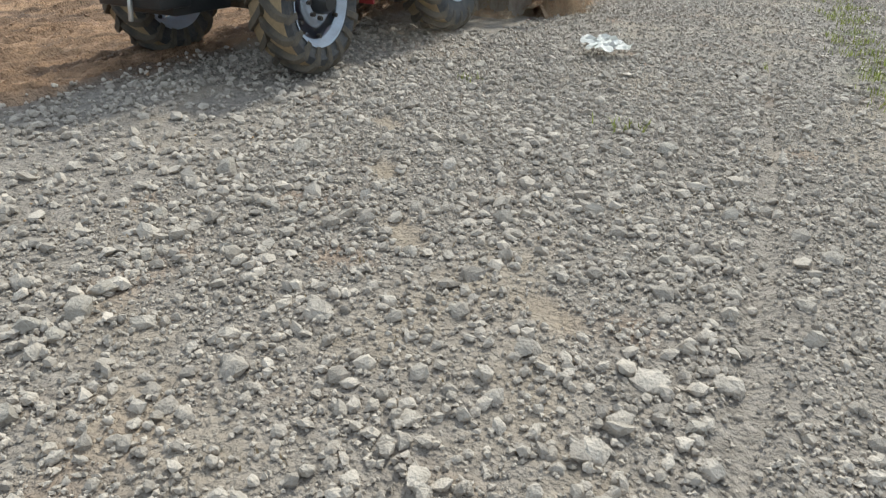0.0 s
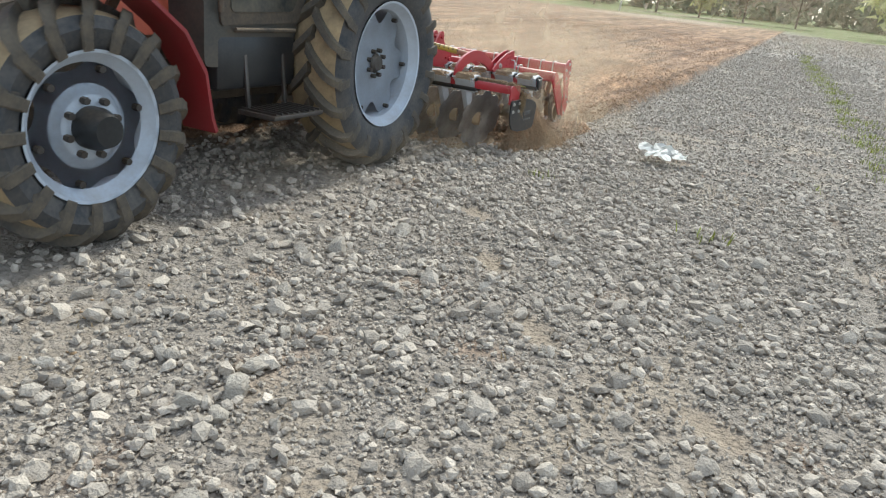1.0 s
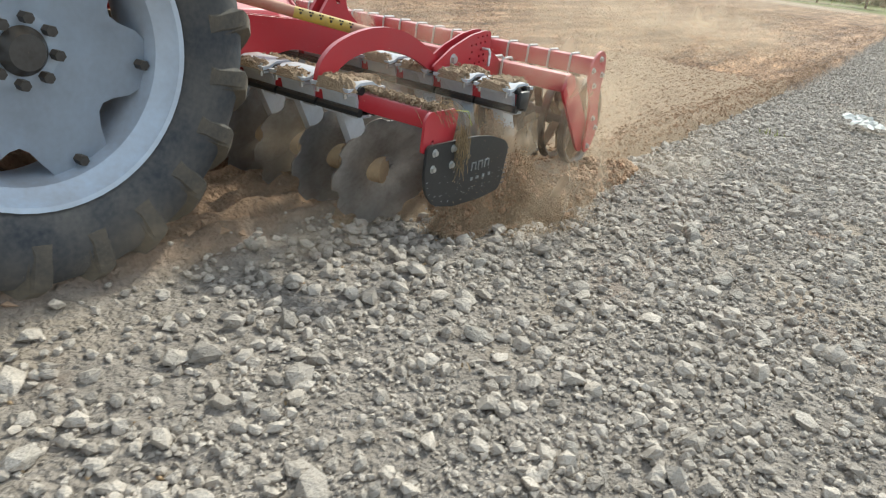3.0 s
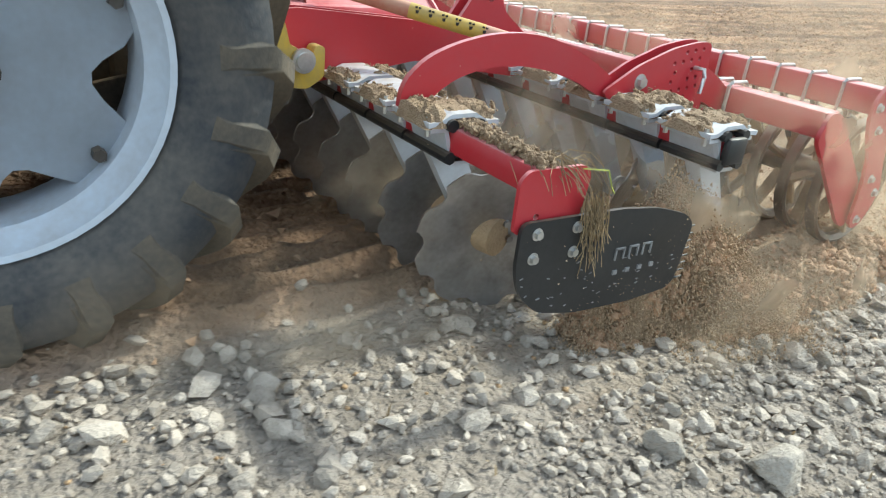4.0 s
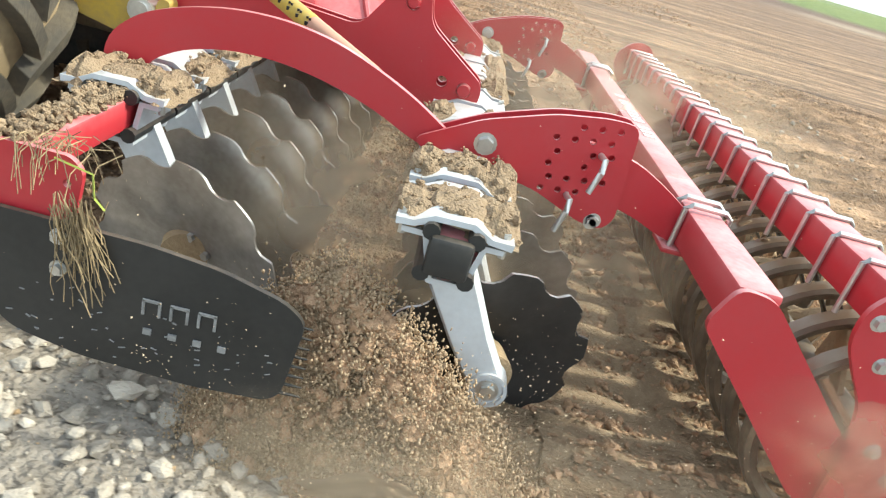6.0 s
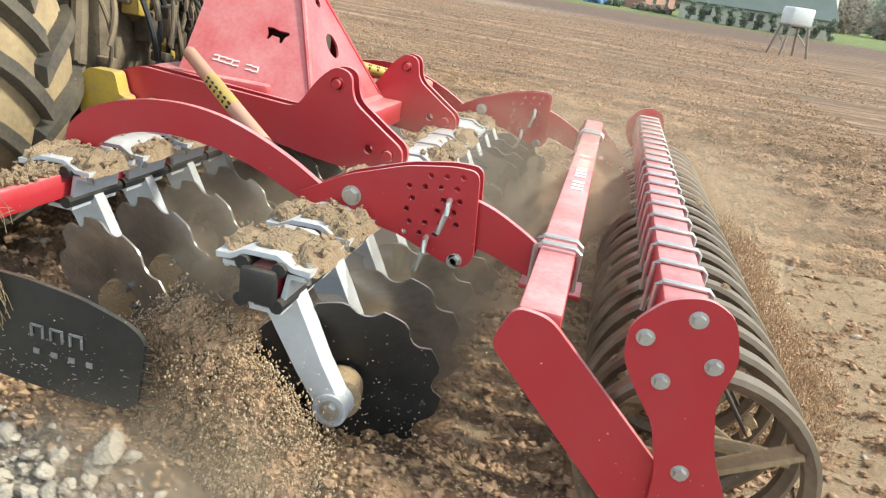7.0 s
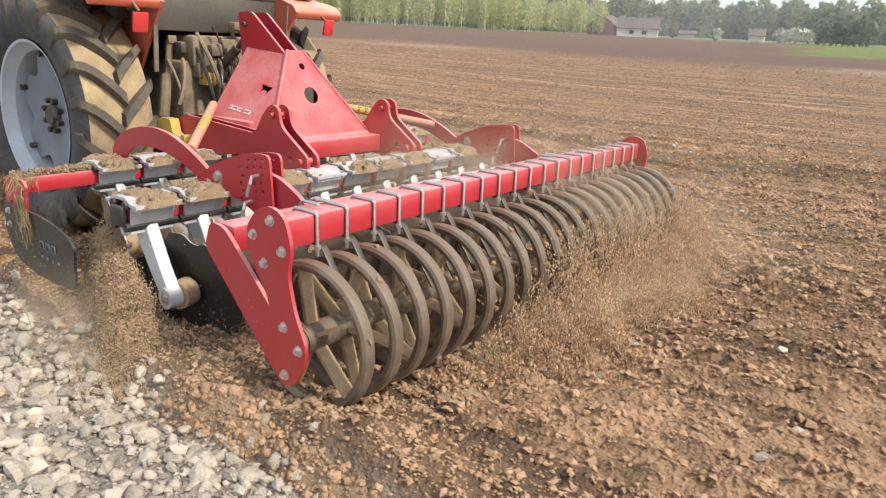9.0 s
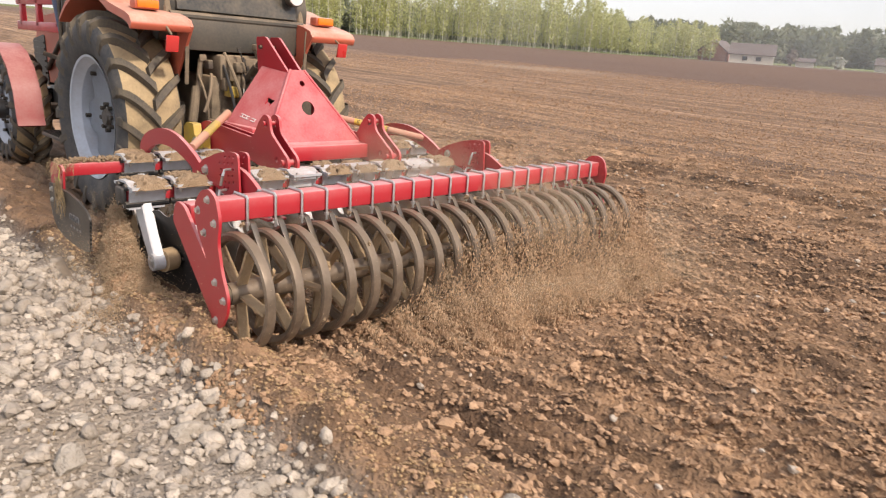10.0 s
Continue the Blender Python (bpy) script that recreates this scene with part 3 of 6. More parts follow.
for y in (-1.505, 1.48):
    bm = bmesh.new()
    plate(bm, END, y, 0.014)
    end = part("end_plate", bm, RED, harrow)
    side = -1 if y < 0 else 1
    for x, z in ((-0.19, 0.712), (-0.10, 0.775), (-0.045, 0.682), (-0.137, 0.622), (-0.045, 0.418), (0.027, 0.353), (-0.044, 0.243)):
        bm = bmesh.new()
        bolt(bm, x, y + side * 0.013, z, 0.0145, 0.014)
        part("bolt", bm, ZINC, end)
    bm = bmesh.new()
    rod(bm, (0, y, ROLL_Z), (0, y - side * 0.05, ROLL_Z), 0.045, 16)
    part("bearing", bm, DARK, harrow)
bm = bmesh.new()
bar(bm, (-0.115, -1.495, 0.725), (-0.115, 1.47, 0.725), 0.10, 0.10, 0.008)
part("scraper_beam", bm, RED, harrow)
RINGS = 21
STEP = 2.84 / (RINGS - 1)
for k in range(RINGS - 1):
    y = -1.42 + STEP * (k + 0.5)
    b = bmesh.new()
    pipe(b, [(-0.175, y, 0.645), (-0.175, y, 0.772), (-0.165, y, 0.782), (-0.065, y, 0.782), (-0.055, y, 0.772), (-0.055, y, 0.63)], 0.0068, 8)
    rod(b, (-0.055, y, 0.655), (-0.055, y, 0.668), 0.013, 6)
    part("u_bolt", b, ZINC, harrow)
    b = bmesh.new()
    bar(b, (-0.10, y + 0.022, 0.668), (-0.045, y + 0.022, 0.66), 0.03, 0.008, 0.002)
    bar(b, (-0.05, y + 0.022, 0.662), (0.115, y + 0.02, 0.445), 0.028, 0.008, 0.002)
    part("scraper", b, STEEL, harrow)
    if rng.random() < 0.7:
        b = bmesh.new()
        lumps(b, [(0.118 + rng.uniform(-0.012, 0.012), y + 0.02 + rng.uniform(-0.010, 0.010), 0.448 + 0.014 * q) for q in range(3)], rng, 0.012, 0.021)
        part("stuck_lump", b, CAKED, harrow)
    if rng.random() < 0.6:
        b = bmesh.new()
        lumps(b, [(-0.05 + rng.uniform(-0.02, 0.02), y + rng.uniform(-0.03, 0.03), 0.655) for _ in range(4)], rng, 0.008, 0.018)
        part("soil_crust", b, SOILHEAP, harrow)


def ring_mesh():
    bm = bmesh.new()
    R = ROLL_R
    lathe(bm, [(R - 0.012, -0.026), (R, -0.020), (R + 0.002, 0), (R, 0.020), (R - 0.012, 0.026), (R - 0.034, 0.014), (R - 0.040, 0), (R - 0.034, -0.014)], 44, True)
    return bm


bm = bmesh.new()
rod(bm, (0, -1.48, 0), (0, 1.45, 0), 0.05, 20)
roller = part("roller", bm, RINGM, harrow, "ring roller of dull worn steel")
roller.matrix_basis = pose(0, 0, ROLL_Z)
first = part("ring", ring_mesh(), RINGM, roller)
first.matrix_basis = pose(0, -1.42, 0)
bm = bmesh.new()
bar(bm, (0.045, 0, 0), (ROLL_R - 0.03, 0, 0), 0.05, 0.014, 0)
spoke = part("spoke", bm, CAKED, roller)
spoke.matrix_basis = pose(0, -1.42, 0)
for k in range(RINGS):
    for q in range(5):
        if k or q:
            o = new("spoke", spoke.data)
            o.parent, o.matrix_basis = roller, pose(0, -1.42 + STEP * k, 0, 0, k * 29 % 72 + 72 * q, 0)
lump_bm = bmesh.new()
for k in range(1, RINGS):
    o = new("ring", first.data)
    o.parent, o.matrix_basis = roller, pose(0, -1.42 + STEP * k, 0, 0, k * 29 % 72, 0)
for k in range(RINGS):
    for q in range(2):
        if rng.random() < 0.55:
            a, y = rng.uniform(0, math.tau), -1.42 + STEP * k
            lumps(lump_bm, [(ROLL_R * math.cos(a), y, ROLL_R * math.sin(a))], rng, 0.014, 0.03)
tagged(part("stuck_soil", lump_bm, SOILHEAP, roller, "soil stuck to the rings"), kind="stuff")

# beams with disc carriers
FRONT_X, REAR_X, BEAM_Z = -1.87, -1.05, 0.615
for x, y0, y1 in ((FRONT_X, -1.58, 1.50), (REAR_X, -1.50, 1.32)):
    bm = bmesh.new()
    bar(bm, (x, y0, BEAM_Z), (x, y1, BEAM_Z), 0.075, 0.075, 0.008)
    part("disc_beam", bm, RED, harrow)


def carrier_meshes(back):
    """Top and bottom clamp, rubber cords, arm and hub, about the beam's middle; back: which way the disc is turned."""
    top = bmesh.new()
    plate(top, [(-0.118, 0.040), (-0.120, 0.055), (-0.085, 0.056), (-0.045, 0.076), (0.035, 0.078), (0.075, 0.056), (0.120, 0.055), (0.118, 0.040), (0.07, 0.044), (0.030, 0.066), (-0.040, 0.064), (-0.08, 0.044)], 0, 0.205)
    low = bmesh.new()
    plate(low, [(-0.105, 0.036), (-0.105, 0.024), (-0.06, 0.024), (-0.03, -0.075), (0.05, -0.075), (0.07, 0.024), (0.105, 0.024), (0.105, 0.036), (0.06, 0.036), (0.04, -0.062), (-0.02, -0.062), (-0.05, 0.036)], 0, 0.19)
    cords, nuts = [], []
    for sx, sz in ((-1, 1), (1, 1), (-1, -1), (1, -1)):
        cords.append(bmesh.new())
        rod(cords[-1], (0.046 * sx, -0.115, 0.046 * sz), (0.046 * sx, 0.115, 0.046 * sz), 0.018, 10)
    for sx in (-1, 1):
        for y in (-0.075, 0.075):
            nuts.append(bmesh.new())
            rod(nuts[-1], (0.104 * sx, y, 0.012), (0.104 * sx, y, 0.066), 0.008, 6)
    arm = bmesh.new()
    # tapered arm of bent sheet, down and to the rear
    steps = [((0.00, -0.04), 0.108), ((0.05, -0.13), 0.102), ((0.105, -0.23), 0.092), ((0.15, -0.30), 0.086), ((0.172, -0.333), 0.082)]
    rings = []
    for (x, z), w in steps:
        rings.append([arm.verts.new((x + dx * 0.9, y, z + dx * 0.45)) for dx, y in ((-w / 2, -0.022), (-w / 2 + 0.008, -0.034), (w / 2 - 0.008, -0.034), (w / 2, -0.022), (w / 2, 0.016), (-w / 2, 0.016))])
    for a, b in zip(rings, rings[1:]):
        for k in range(6):
            arm.faces.new((a[k], a[(k + 1) % 6], b[(k + 1) % 6], b[k]))
    arm.faces.new(rings[0])
    arm.faces.new(rings[-1][::-1])
    rod(arm, (0.175, -0.036, -0.337), (0.175, 0.018, -0.337), 0.046, 24)
    lathe_ring = [(0.046, -0.036), (0.046, -0.042), (0.038, -0.042), (0.036, -0.036)]
    ring = bmesh.new()
    lathe(ring, lathe_ring, 24)
    bmesh.ops.translate(ring, vec=(0.175, 0, -0.337), verts=ring.verts)
    hub = bmesh.new()
    rod(hub, (0.175, 0.015, -0.337), (0.175 - 0.02 * back, 0.085, -0.337), 0.062, 20)
    bolt_head = bmesh.new()
    rod(bolt_head, (0.175, -0.050, -0.337), (0.175, -0.036, -0.337), 0.018, 6)
    rod(bolt_head, (0.175, -0.040, -0.337), (0.175, -0.036, -0.337), 0.027, 16)
    return [top, low, arm, hub, ring, bolt_head] + cords + nuts


def disc_mesh(r=0.275, n=10):
    bm = bmesh.new()
    rings = []
    for q, y in ((0.0, 0.030), (0.06, 0.030), (0.075, 0.024), (0.17, 0.014), (0.9, 0.0), (1.0, 0.0)):
        ring = []
        for k in range(n * 8):
            a = math.tau * k / (n * 8)
            ph = (k % 8) / 8
            notch = 0.030 * max(0.0, math.cos((ph - 0.5) * math.tau * 0.9)) ** 0.7 if 0.25 < ph < 0.78 else 0
            rad = q if q < 0.2 else (r - 0.03 - notch if q == 0.9 else r - notch)
            ring.append(bm.verts.new((rad * math.cos(a), y, rad * math.sin(a))))
        rings.append(ring)
    for a, b in zip(rings[1:], rings[2:]):
        for k in range(n * 8):
            bm.faces.new((a[k], a[(k + 1) % (n * 8)], b[(k + 1) % (n * 8)], b[k]))
    bm.faces.new(rings[1])
    bmesh.ops.delete(bm, geom=rings[0], context='VERTS')
    bmesh.ops.solidify(bm, geom=bm.faces[:], thickness=0.006)
    for k in range(5):
        a = math.tau * k / 5
        rod(bm, (0.05 * math.cos(a), 0.030, 0.05 * math.sin(a)), (0.05 * math.cos(a), 0.046, 0.05 * math.sin(a)), 0.012, 6)
        rod(bm, (0.05 * math.cos(a), 0.010, 0.05 * math.sin(a)), (0.05 * math.cos(a), 0.022, 0.05 * math.sin(a)), 0.012, 6)
    return bm


def mound(bm, c, rx, ry, h, rng, n=9):
    """A crumbly heap of soil on a flat place."""
    grid = [[None] * n for _ in range(n)]
    for i in range(n):
        for j in range(n):
            u, w = 2 * i / (n - 1) - 1, 2 * j / (n - 1) - 1
            f = max(0, 1 - (abs(u) ** 2.4 + abs(w) ** 2.4))
            grid[i][j] = bm.verts.new((c[0] + rx * u * rng.uniform(0.88, 1.1), c[1] + ry * w * rng.uniform(0.9, 1.08), c[2] + h * f ** 0.5 * rng.uniform(0.45, 1.15) - (0.012 if f == 0 else 0)))
    for i in range(n - 1):
        for j in range(n - 1):
            bm.faces.new((grid[i][j], grid[i + 1][j], grid[i + 1][j + 1], grid[i][j + 1]))
    lumps(bm, [(c[0] + rng.gauss(0, rx * 0.45), c[1] + rng.uniform(-ry, ry) * 0.85, c[2] + h * rng.uniform(0.3, 0.75)) for _ in range(16)], rng, 0.006, 0.016)


def mirrored(bm, turn):
    """The front row's carriers are the rear row's mirror image."""
    if turn < 0:
        bmesh.ops.scale(bm, vec=(1, -1, 1), verts=bm.verts)
    return bm


discs = []
bases = {}
disc_first = None
for row, x, y0, count, turn in (("front", FRONT_X, -1.113, 11, -1), ("rear", REAR_X, -1.405, 12, 1)):
    for k in range(count):
        y = y0 + 0.243 * k
        if row not in bases:
            names = ["clamp_top", "clamp_bottom", "disc_arm", "disc_hub", "arm_rim", "arm_bolt"] + ["rubber_cord"] * 4 + ["clamp_bolt"] * 4
            mats = [WHITE, WHITE, WHITE, CAKED, WHITE, ZINC] + [BLACK] * 4 + [ZINC] * 4
            bases[row] = [part(nm, b, mt, harrow) for nm, b, mt in zip(names, [mirrored(b, turn) for b in carrier_meshes(turn)], mats)]
            for o in bases[row]:
                o.matrix_basis = pose(x, y, BEAM_Z)
        else:
            for o in bases[row]:
                c = new(o.name.split(".")[0], o.data)
                c.parent, c.matrix_basis = harrow, pose(x, y, BEAM_Z)
        if disc_first is None:
            disc_first = d = part("disc", disc_mesh(), DISC, harrow, "notched steel disc scoured bright by the soil")
        elif row == "rear" and k == 0:
            d = part("disc", disc_mesh(), BLACKDISC, harrow, "black notched disc with a bright worn rim")
            d.data.materials.append(ZINC)
            for f in d.data.polygons:
                if f.center.xz.length > 0.235 and abs(f.normal.y) < 0.5:
                    f.material_index = 1
        else:
            d = new("disc", disc_first.data)
            d.parent = harrow
            tagged(d, "notched steel disc scoured bright by the soil")
        where = (x + 0.175 - 0.02 * turn, y + 0.085 * turn, BEAM_Z - 0.337)
        discs.append((d, where, (10, 0, 17 * turn)))
        # soil lying on the clamp
        if rng.random() < 0.9 or k == 0:
            b = bmesh.new()
            mound(b, (x - 0.082, y + rng.uniform(-0.01, 0.01), BEAM_Z + 0.052), 0.052, 0.10, rng.uniform(0.022, 0.045), rng)
            mound(b, (x + 0.080, y + rng.uniform(-0.01, 0.01), BEAM_Z + 0.052), 0.060, 0.10, rng.uniform(0.030, 0.055), rng)
            if rng.random() < (0.25 if row == "front" else 0.85) or (row == "rear" and k == 0):
                mound(b, (x, y, BEAM_Z + 0.070), 0.07, 0.09, rng.uniform(0.015, 0.035), rng)
            tagged(part("soil_cake", b, SOILHEAP, harrow, "loose soil lying on the clamp"), kind="stuff")
bm = bmesh.new()
box(bm, (REAR_X, -1.52, BEAM_Z), (0.092, 0.03, 0.088), bevel=0.012)
part("end_cap", bm, BLACK, harrow)
bm = bmesh.new()
lumps(bm, [(FRONT_X + rng.uniform(-0.032, 0.032), rng.uniform(-1.58, -1.2), BEAM_Z + 0.040 + rng.uniform(0, 0.022)) for _ in range(330)], rng, 0.005, 0.013)
tagged(part("soil_cake", bm, SOILHEAP, harrow, "loose soil lying on the beam"), kind="stuff")

# side shield
bm = bmesh.new()
plate(bm, rounded([(-1.965, 0.50), (-1.965, 0.63), (-1.94, 0.655), (-1.76, 0.655), (-1.735, 0.63), (-1.745, 0.56), (-1.76, 0.49), (-1.94, 0.49)], 0.015), -1.582, 0.012, holes=[(-1.90, 0.535, 0.009), (-1.765, 0.60, 0.008)])
part("shield_bracket", bm, RED, harrow)
bm = bmesh.new()
plate(bm, rounded([(-1.955, 0.53), (-1.955, 0.40), (-1.93, 0.33), (-1.86, 0.265), (-1.72, 0.235), (-1.50, 0.225), (-1.34, 0.235), (-1.31, 0.26), (-1.285, 0.44), (-1.33, 0.475), (-1.46, 0.51), (-1.60, 0.525)], 0.03), -1.60, 0.012)
shield = part("side_shield", bm, BLACK, harrow, "black sheet shield with worn white marks")
for x, z in ((-1.902, 0.496), (-1.904, 0.43), (-1.769, 0.497), (-1.769, 0.428)):
    bm = bmesh.new()
    bolt(bm, x, -1.612, z, 0.0125, 0.012)
    part("bolt", bm, ZINC, shield)
for k in range(3):
    bm = bmesh.new()
    x = -1.585 + 0.055 * k
    for dx, dz, w, h in ((0, 0.012, 0.036, 0.005), (-0.016, -0.004, 0.005, 0.034), (0.016, -0.004, 0.005, 0.034)):
        box(bm, (x + dx, -1.608, 0.395 + dz), (w, 0.005, h))
    part("lettering", bm, GREYL, shield, "worn white lettering")
for k in range(4):
    bm = bmesh.new()
    box(bm, (-1.59 + 0.05 * k, -1.608, 0.335), (0.016, 0.005, 0.013))
    part("lettering", bm, GREYL, shield, "worn white lettering")
bm = bmesh.new()
for _ in range(45):
    x, z = rng.uniform(-1.94, -1.32), rng.uniform(0.25, 0.40)
    box(bm, (x, -1.607, z), (rng.uniform(0.003, 0.014), 0.003, rng.uniform(0.001, 0.0025)), (0, rng.uniform(-30, 30), 0))
tagged(part("scratches", bm, GREYL, shield), kind="stuff")
bm = bmesh.new()
for k in range(8):
    rod(bm, (-1.335 + rng.uniform(0, 0.01), -1.60, 0.26 + 0.024 * k), (-1.27, -1.602, 0.262 + 0.024 * k), 0.005, 5, 0.002)
part("worn_edge", bm, BLACK, shield)
# straw caught on the bracket
bm = bmesh.new()
for _ in range(120):
    p = Vector((rng.gauss(-1.735, 0.022), -1.612 - abs(rng.gauss(0, 0.012)), rng.uniform(0.53, 0.60)))
    lean = rng.gauss(0.006, 0.005)
    for s in range(rng.choice((1, 2, 2, 3, 3, 5))):
        q = p + Vector((lean + rng.gauss(0, 0.007), rng.gauss(0, 0.004), -rng.uniform(0.025, 0.045)))
        rod(bm, p, q, 0.0011, 3)
        p = q
for _ in range(70):
    p = Vector((rng.gauss(-1.82, 0.05), rng.uniform(-1.60, -1.5), 0.655 + rng.uniform(0, 0.02)))
    d = Vector((rng.gauss(0, 0.022), rng.gauss(-0.02, 0.02), rng.gauss(-0.015, 0.012)))
    rod(bm, p, p + d, 0.0011, 3)
    rod(bm, p + d, p + d * 1.4 + Vector((0.01, -0.01, -0.03)), 0.0010, 3)
tagged(part("caught_straw", bm, STRAW, harrow, "dry straw and roots caught on the bracket"), kind="stuff")
bm = bmesh.new()
for _ in range(1):
    p = Vector((rng.gauss(-1.76, 0.03), -1.60, rng.uniform(0.62, 0.66)))
    for s in range(3):
        q = p + Vector((rng.gauss(0.02, 0.02), rng.gauss(-0.008, 0.006), rng.gauss(-0.025, 0.012)))
        rod(bm, p, q, 0.0022, 3)
        p = q
tagged(part("caught_weed", bm, BLADE, harrow, "green weed blades"), kind="stuff")


# ---- tractor ----
tractor = thing("tractor", "red-orange dusty tractor with a dark cab pulling the harrow", "tractor")
REAR = (-3.04, 0.79, 0.785)      # axle x, radius, height
FRONTW = (-5.60, 0.575, 0.585)
TRACTOR_YC = -0.04
wheels = []


def tyre_meshes(R, width, rim_r, lugs, lug_h):
    w = width / 2
    carcass = bmesh.new()
    lathe(carcass, [(rim_r, -w * 0.72), (rim_r + 0.03, -w * 0.86), (rim_r + (R - rim_r) * 0.45, -w * 1.0), (R - lug_h - 0.06, -w * 0.97), (R - lug_h - 0.02, -w * 0.86), (R - lug_h, -w * 0.6), (R - lug_h + 0.006, 0), (R - lug_h, w * 0.6), (R - lug_h - 0.02, w * 0.86), (R - lug_h - 0.06, w * 0.97), (rim_r + (R - rim_r) * 0.45, w * 1.0), (rim_r + 0.03, w * 0.86), (rim_r, w * 0.72)], 64)
    lugm = {}
    for side in (-1, 1):
        one = bmesh.new()
        rows = []
        for s in range(6):
            f = s / 5
            y = side * w * (-0.06 + 1.06 * f)
            a = 0.30 * f ** 0.85 * (20 / lugs)
            drop = 0.0 if f < 0.7 else (f - 0.7) ** 1.3 * 0.32
            top, base = R - drop, R - lug_h - 0.018 - drop * 1.6
            da = (0.033 + 0.010 * (1 - f)) * 0.8 / R
            quad = [(base, -da * 1.5), (top, -da), (top, da), (base, da * 1.5)]
            rows.append([one.verts.new((r * math.cos(a + t), y, r * math.sin(a + t))) for r, t in quad])
        tip = 0.32 * (20 / lugs)
        for y, top, base in ((1.035, R - 0.035 - lug_h * 0.9, R - 0.12), (1.03, R - 0.13, R - 0.17), (1.015, R - 0.20, R - 0.225)):
            rows.append([one.verts.new((r * math.cos(tip + t), side * w * q, r * math.sin(tip + t))) for r, t, q in ((base, -0.055 * 0.8 / R, y - 0.06), (top, -0.040 * 0.8 / R, y), (top, 0.040 * 0.8 / R, y), (base, 0.055 * 0.8 / R, y - 0.06))])
        for p, q in zip(rows, rows[1:]):
            for j in range(3):
                one.faces.new((p[j], p[j + 1], q[j + 1], q[j]))
        one.faces.new(rows[0])
        one.faces.new(rows[-1][::-1])
        lugm[side] = one
    return carcass, lugm


def wheel(x, y, z, R, width, rim_r, lugs, lug_h, side, dished, hub_r, hub_len, scallop):
    """A wheel whose outer face looks towards side (-1 is the near side)."""
    bm = bmesh.new()
    inset = 0.15 if R > 0.7 else 0.26
    o = side * width / 2
    lathe(bm, [(rim_r + 0.012, o * 0.86), (rim_r - 0.004, o * 0.84), (rim_r - 0.014, o * 0.74), (rim_r - 0.05, o * 0.55), (rim_r - 0.058, o * 0.1), (rim_r - 0.05, -o * 0.3), (rim_r - 0.02, -o * 0.7), (rim_r + 0.012, -o * 0.86)], 56)
    w = part("wheel", bm, RIM, tractor, "pale grey-blue steel wheel")
    w.matrix_basis = pose(x, y, z)
    # disc of the rim, scalloped to five feet
    bm = bmesh.new()
    n = 64
    prev = None
    for r, dy in ((hub_r * 0.6, dished + 0.02), (hub_r * 1.5, dished + 0.02), (rim_r * 0.50, dished * 0.75 + 0.01), (rim_r * 0.58, dished * 0.35), (1.0, 0.0)):
        ring = []
        for k in range(n):
            a = math.tau * k / n
            rad = r if r < 1 else (rim_r - 0.05) * (1 - scallop * max(0, math.cos(6 * a)) ** 0.75)
            ring.append(bm.verts.new((rad * math.cos(a), side * (width * inset + dy), rad * math.sin(a))))
        if prev:
            for k in range(n):
                bm.faces.new((prev[k], prev[(k + 1) % n], ring[(k + 1) % n], ring[k]))
        prev = ring
    bmesh.ops.solidify(bm, geom=bm.faces[:], thickness=0.012)
    part("rim_disc", bm, RIM, w)
    bm = bmesh.new()
    rod(bm, (0, -0.03, 0), (0, 0.03, 0), 0.018, 6)
    nut = part("wheel_nut", bm, STEEL, w)
    spots = [(rim_r - 0.075, (k + 0.5) / 6, width * inset + 0.006) for k in range(6)] + [(hub_r * 1.32, k / 8, width * inset + dished + 0.025) for k in range(8)]
    for k, (r, a, yy) in enumerate(spots):
        o = nut if k == 0 else new("wheel_nut", nut.data)
        o.parent, o.matrix_basis = w, pose(r * math.cos(math.tau * a), side * yy, r * math.sin(math.tau * a))
    bm = bmesh.new()
    lathe(bm, [(0.001, side * (width * inset + dished + hub_len)), (hub_r * 0.72, side * (width * inset + dished + hub_len)), (hub_r * 0.8, side * (width * inset + dished + hub_len * 0.85)), (hub_r, side * (width * inset + dished + hub_len * 0.5)), (hub_r, side * (width * inset))], 28)
    part("hub", bm, STEEL if R > 0.7 else BLACK, w)
    carcass, lugm = tyre_meshes(R, width, rim_r, lugs, lug_h)
    tyre = part("tyre", carcass, TREAD, w, "dusty black farm tyre")
    tyre.data.materials.append(RUBBER)
    for poly in tyre.data.polygons:
        c = poly.center
        if abs(c.y) > width * 0.44 or c.xz.length < R - 0.15:
            poly.material_index = 1
    for s in (-1, 1):
        lug = part("tread_lug", lugm[s], LUG, w)
        for k in range(lugs):
            o = lug if k == 0 else new("tread_lug", lug.data)
            o.parent, o.matrix_basis = w, pose(0, 0, 0, 0, -360 * (k + (0.5 if s > 0 else 0)) / lugs, 0)
    wheels.append((w, x, y, z, R, side))
    return w


for side in (-1, 1):
    yy = TRACTOR_YC + side * 0.745
    wheel(REAR[0], yy, REAR[2], REAR[1], 0.45, 0.455, 20, 0.058, side, -0.03, 0.075, 0.06, 0.27)
    wheel(FRONTW[0], TRACTOR_YC + side * 0.78, FRONTW[2], FRONTW[1], 0.36, 0.345, 17, 0.052, side, 0.0, 0.10, 0.15, 0.10)

Y0 = TRACTOR_YC


def simple(name, mat, label="", **boxes):
    bm = bmesh.new()
    for c, size, rot in boxes["b"]:
        box(bm, c, size, rot, boxes.get("bevel", 0.012))
    return part(name, bm, mat, tractor, label)


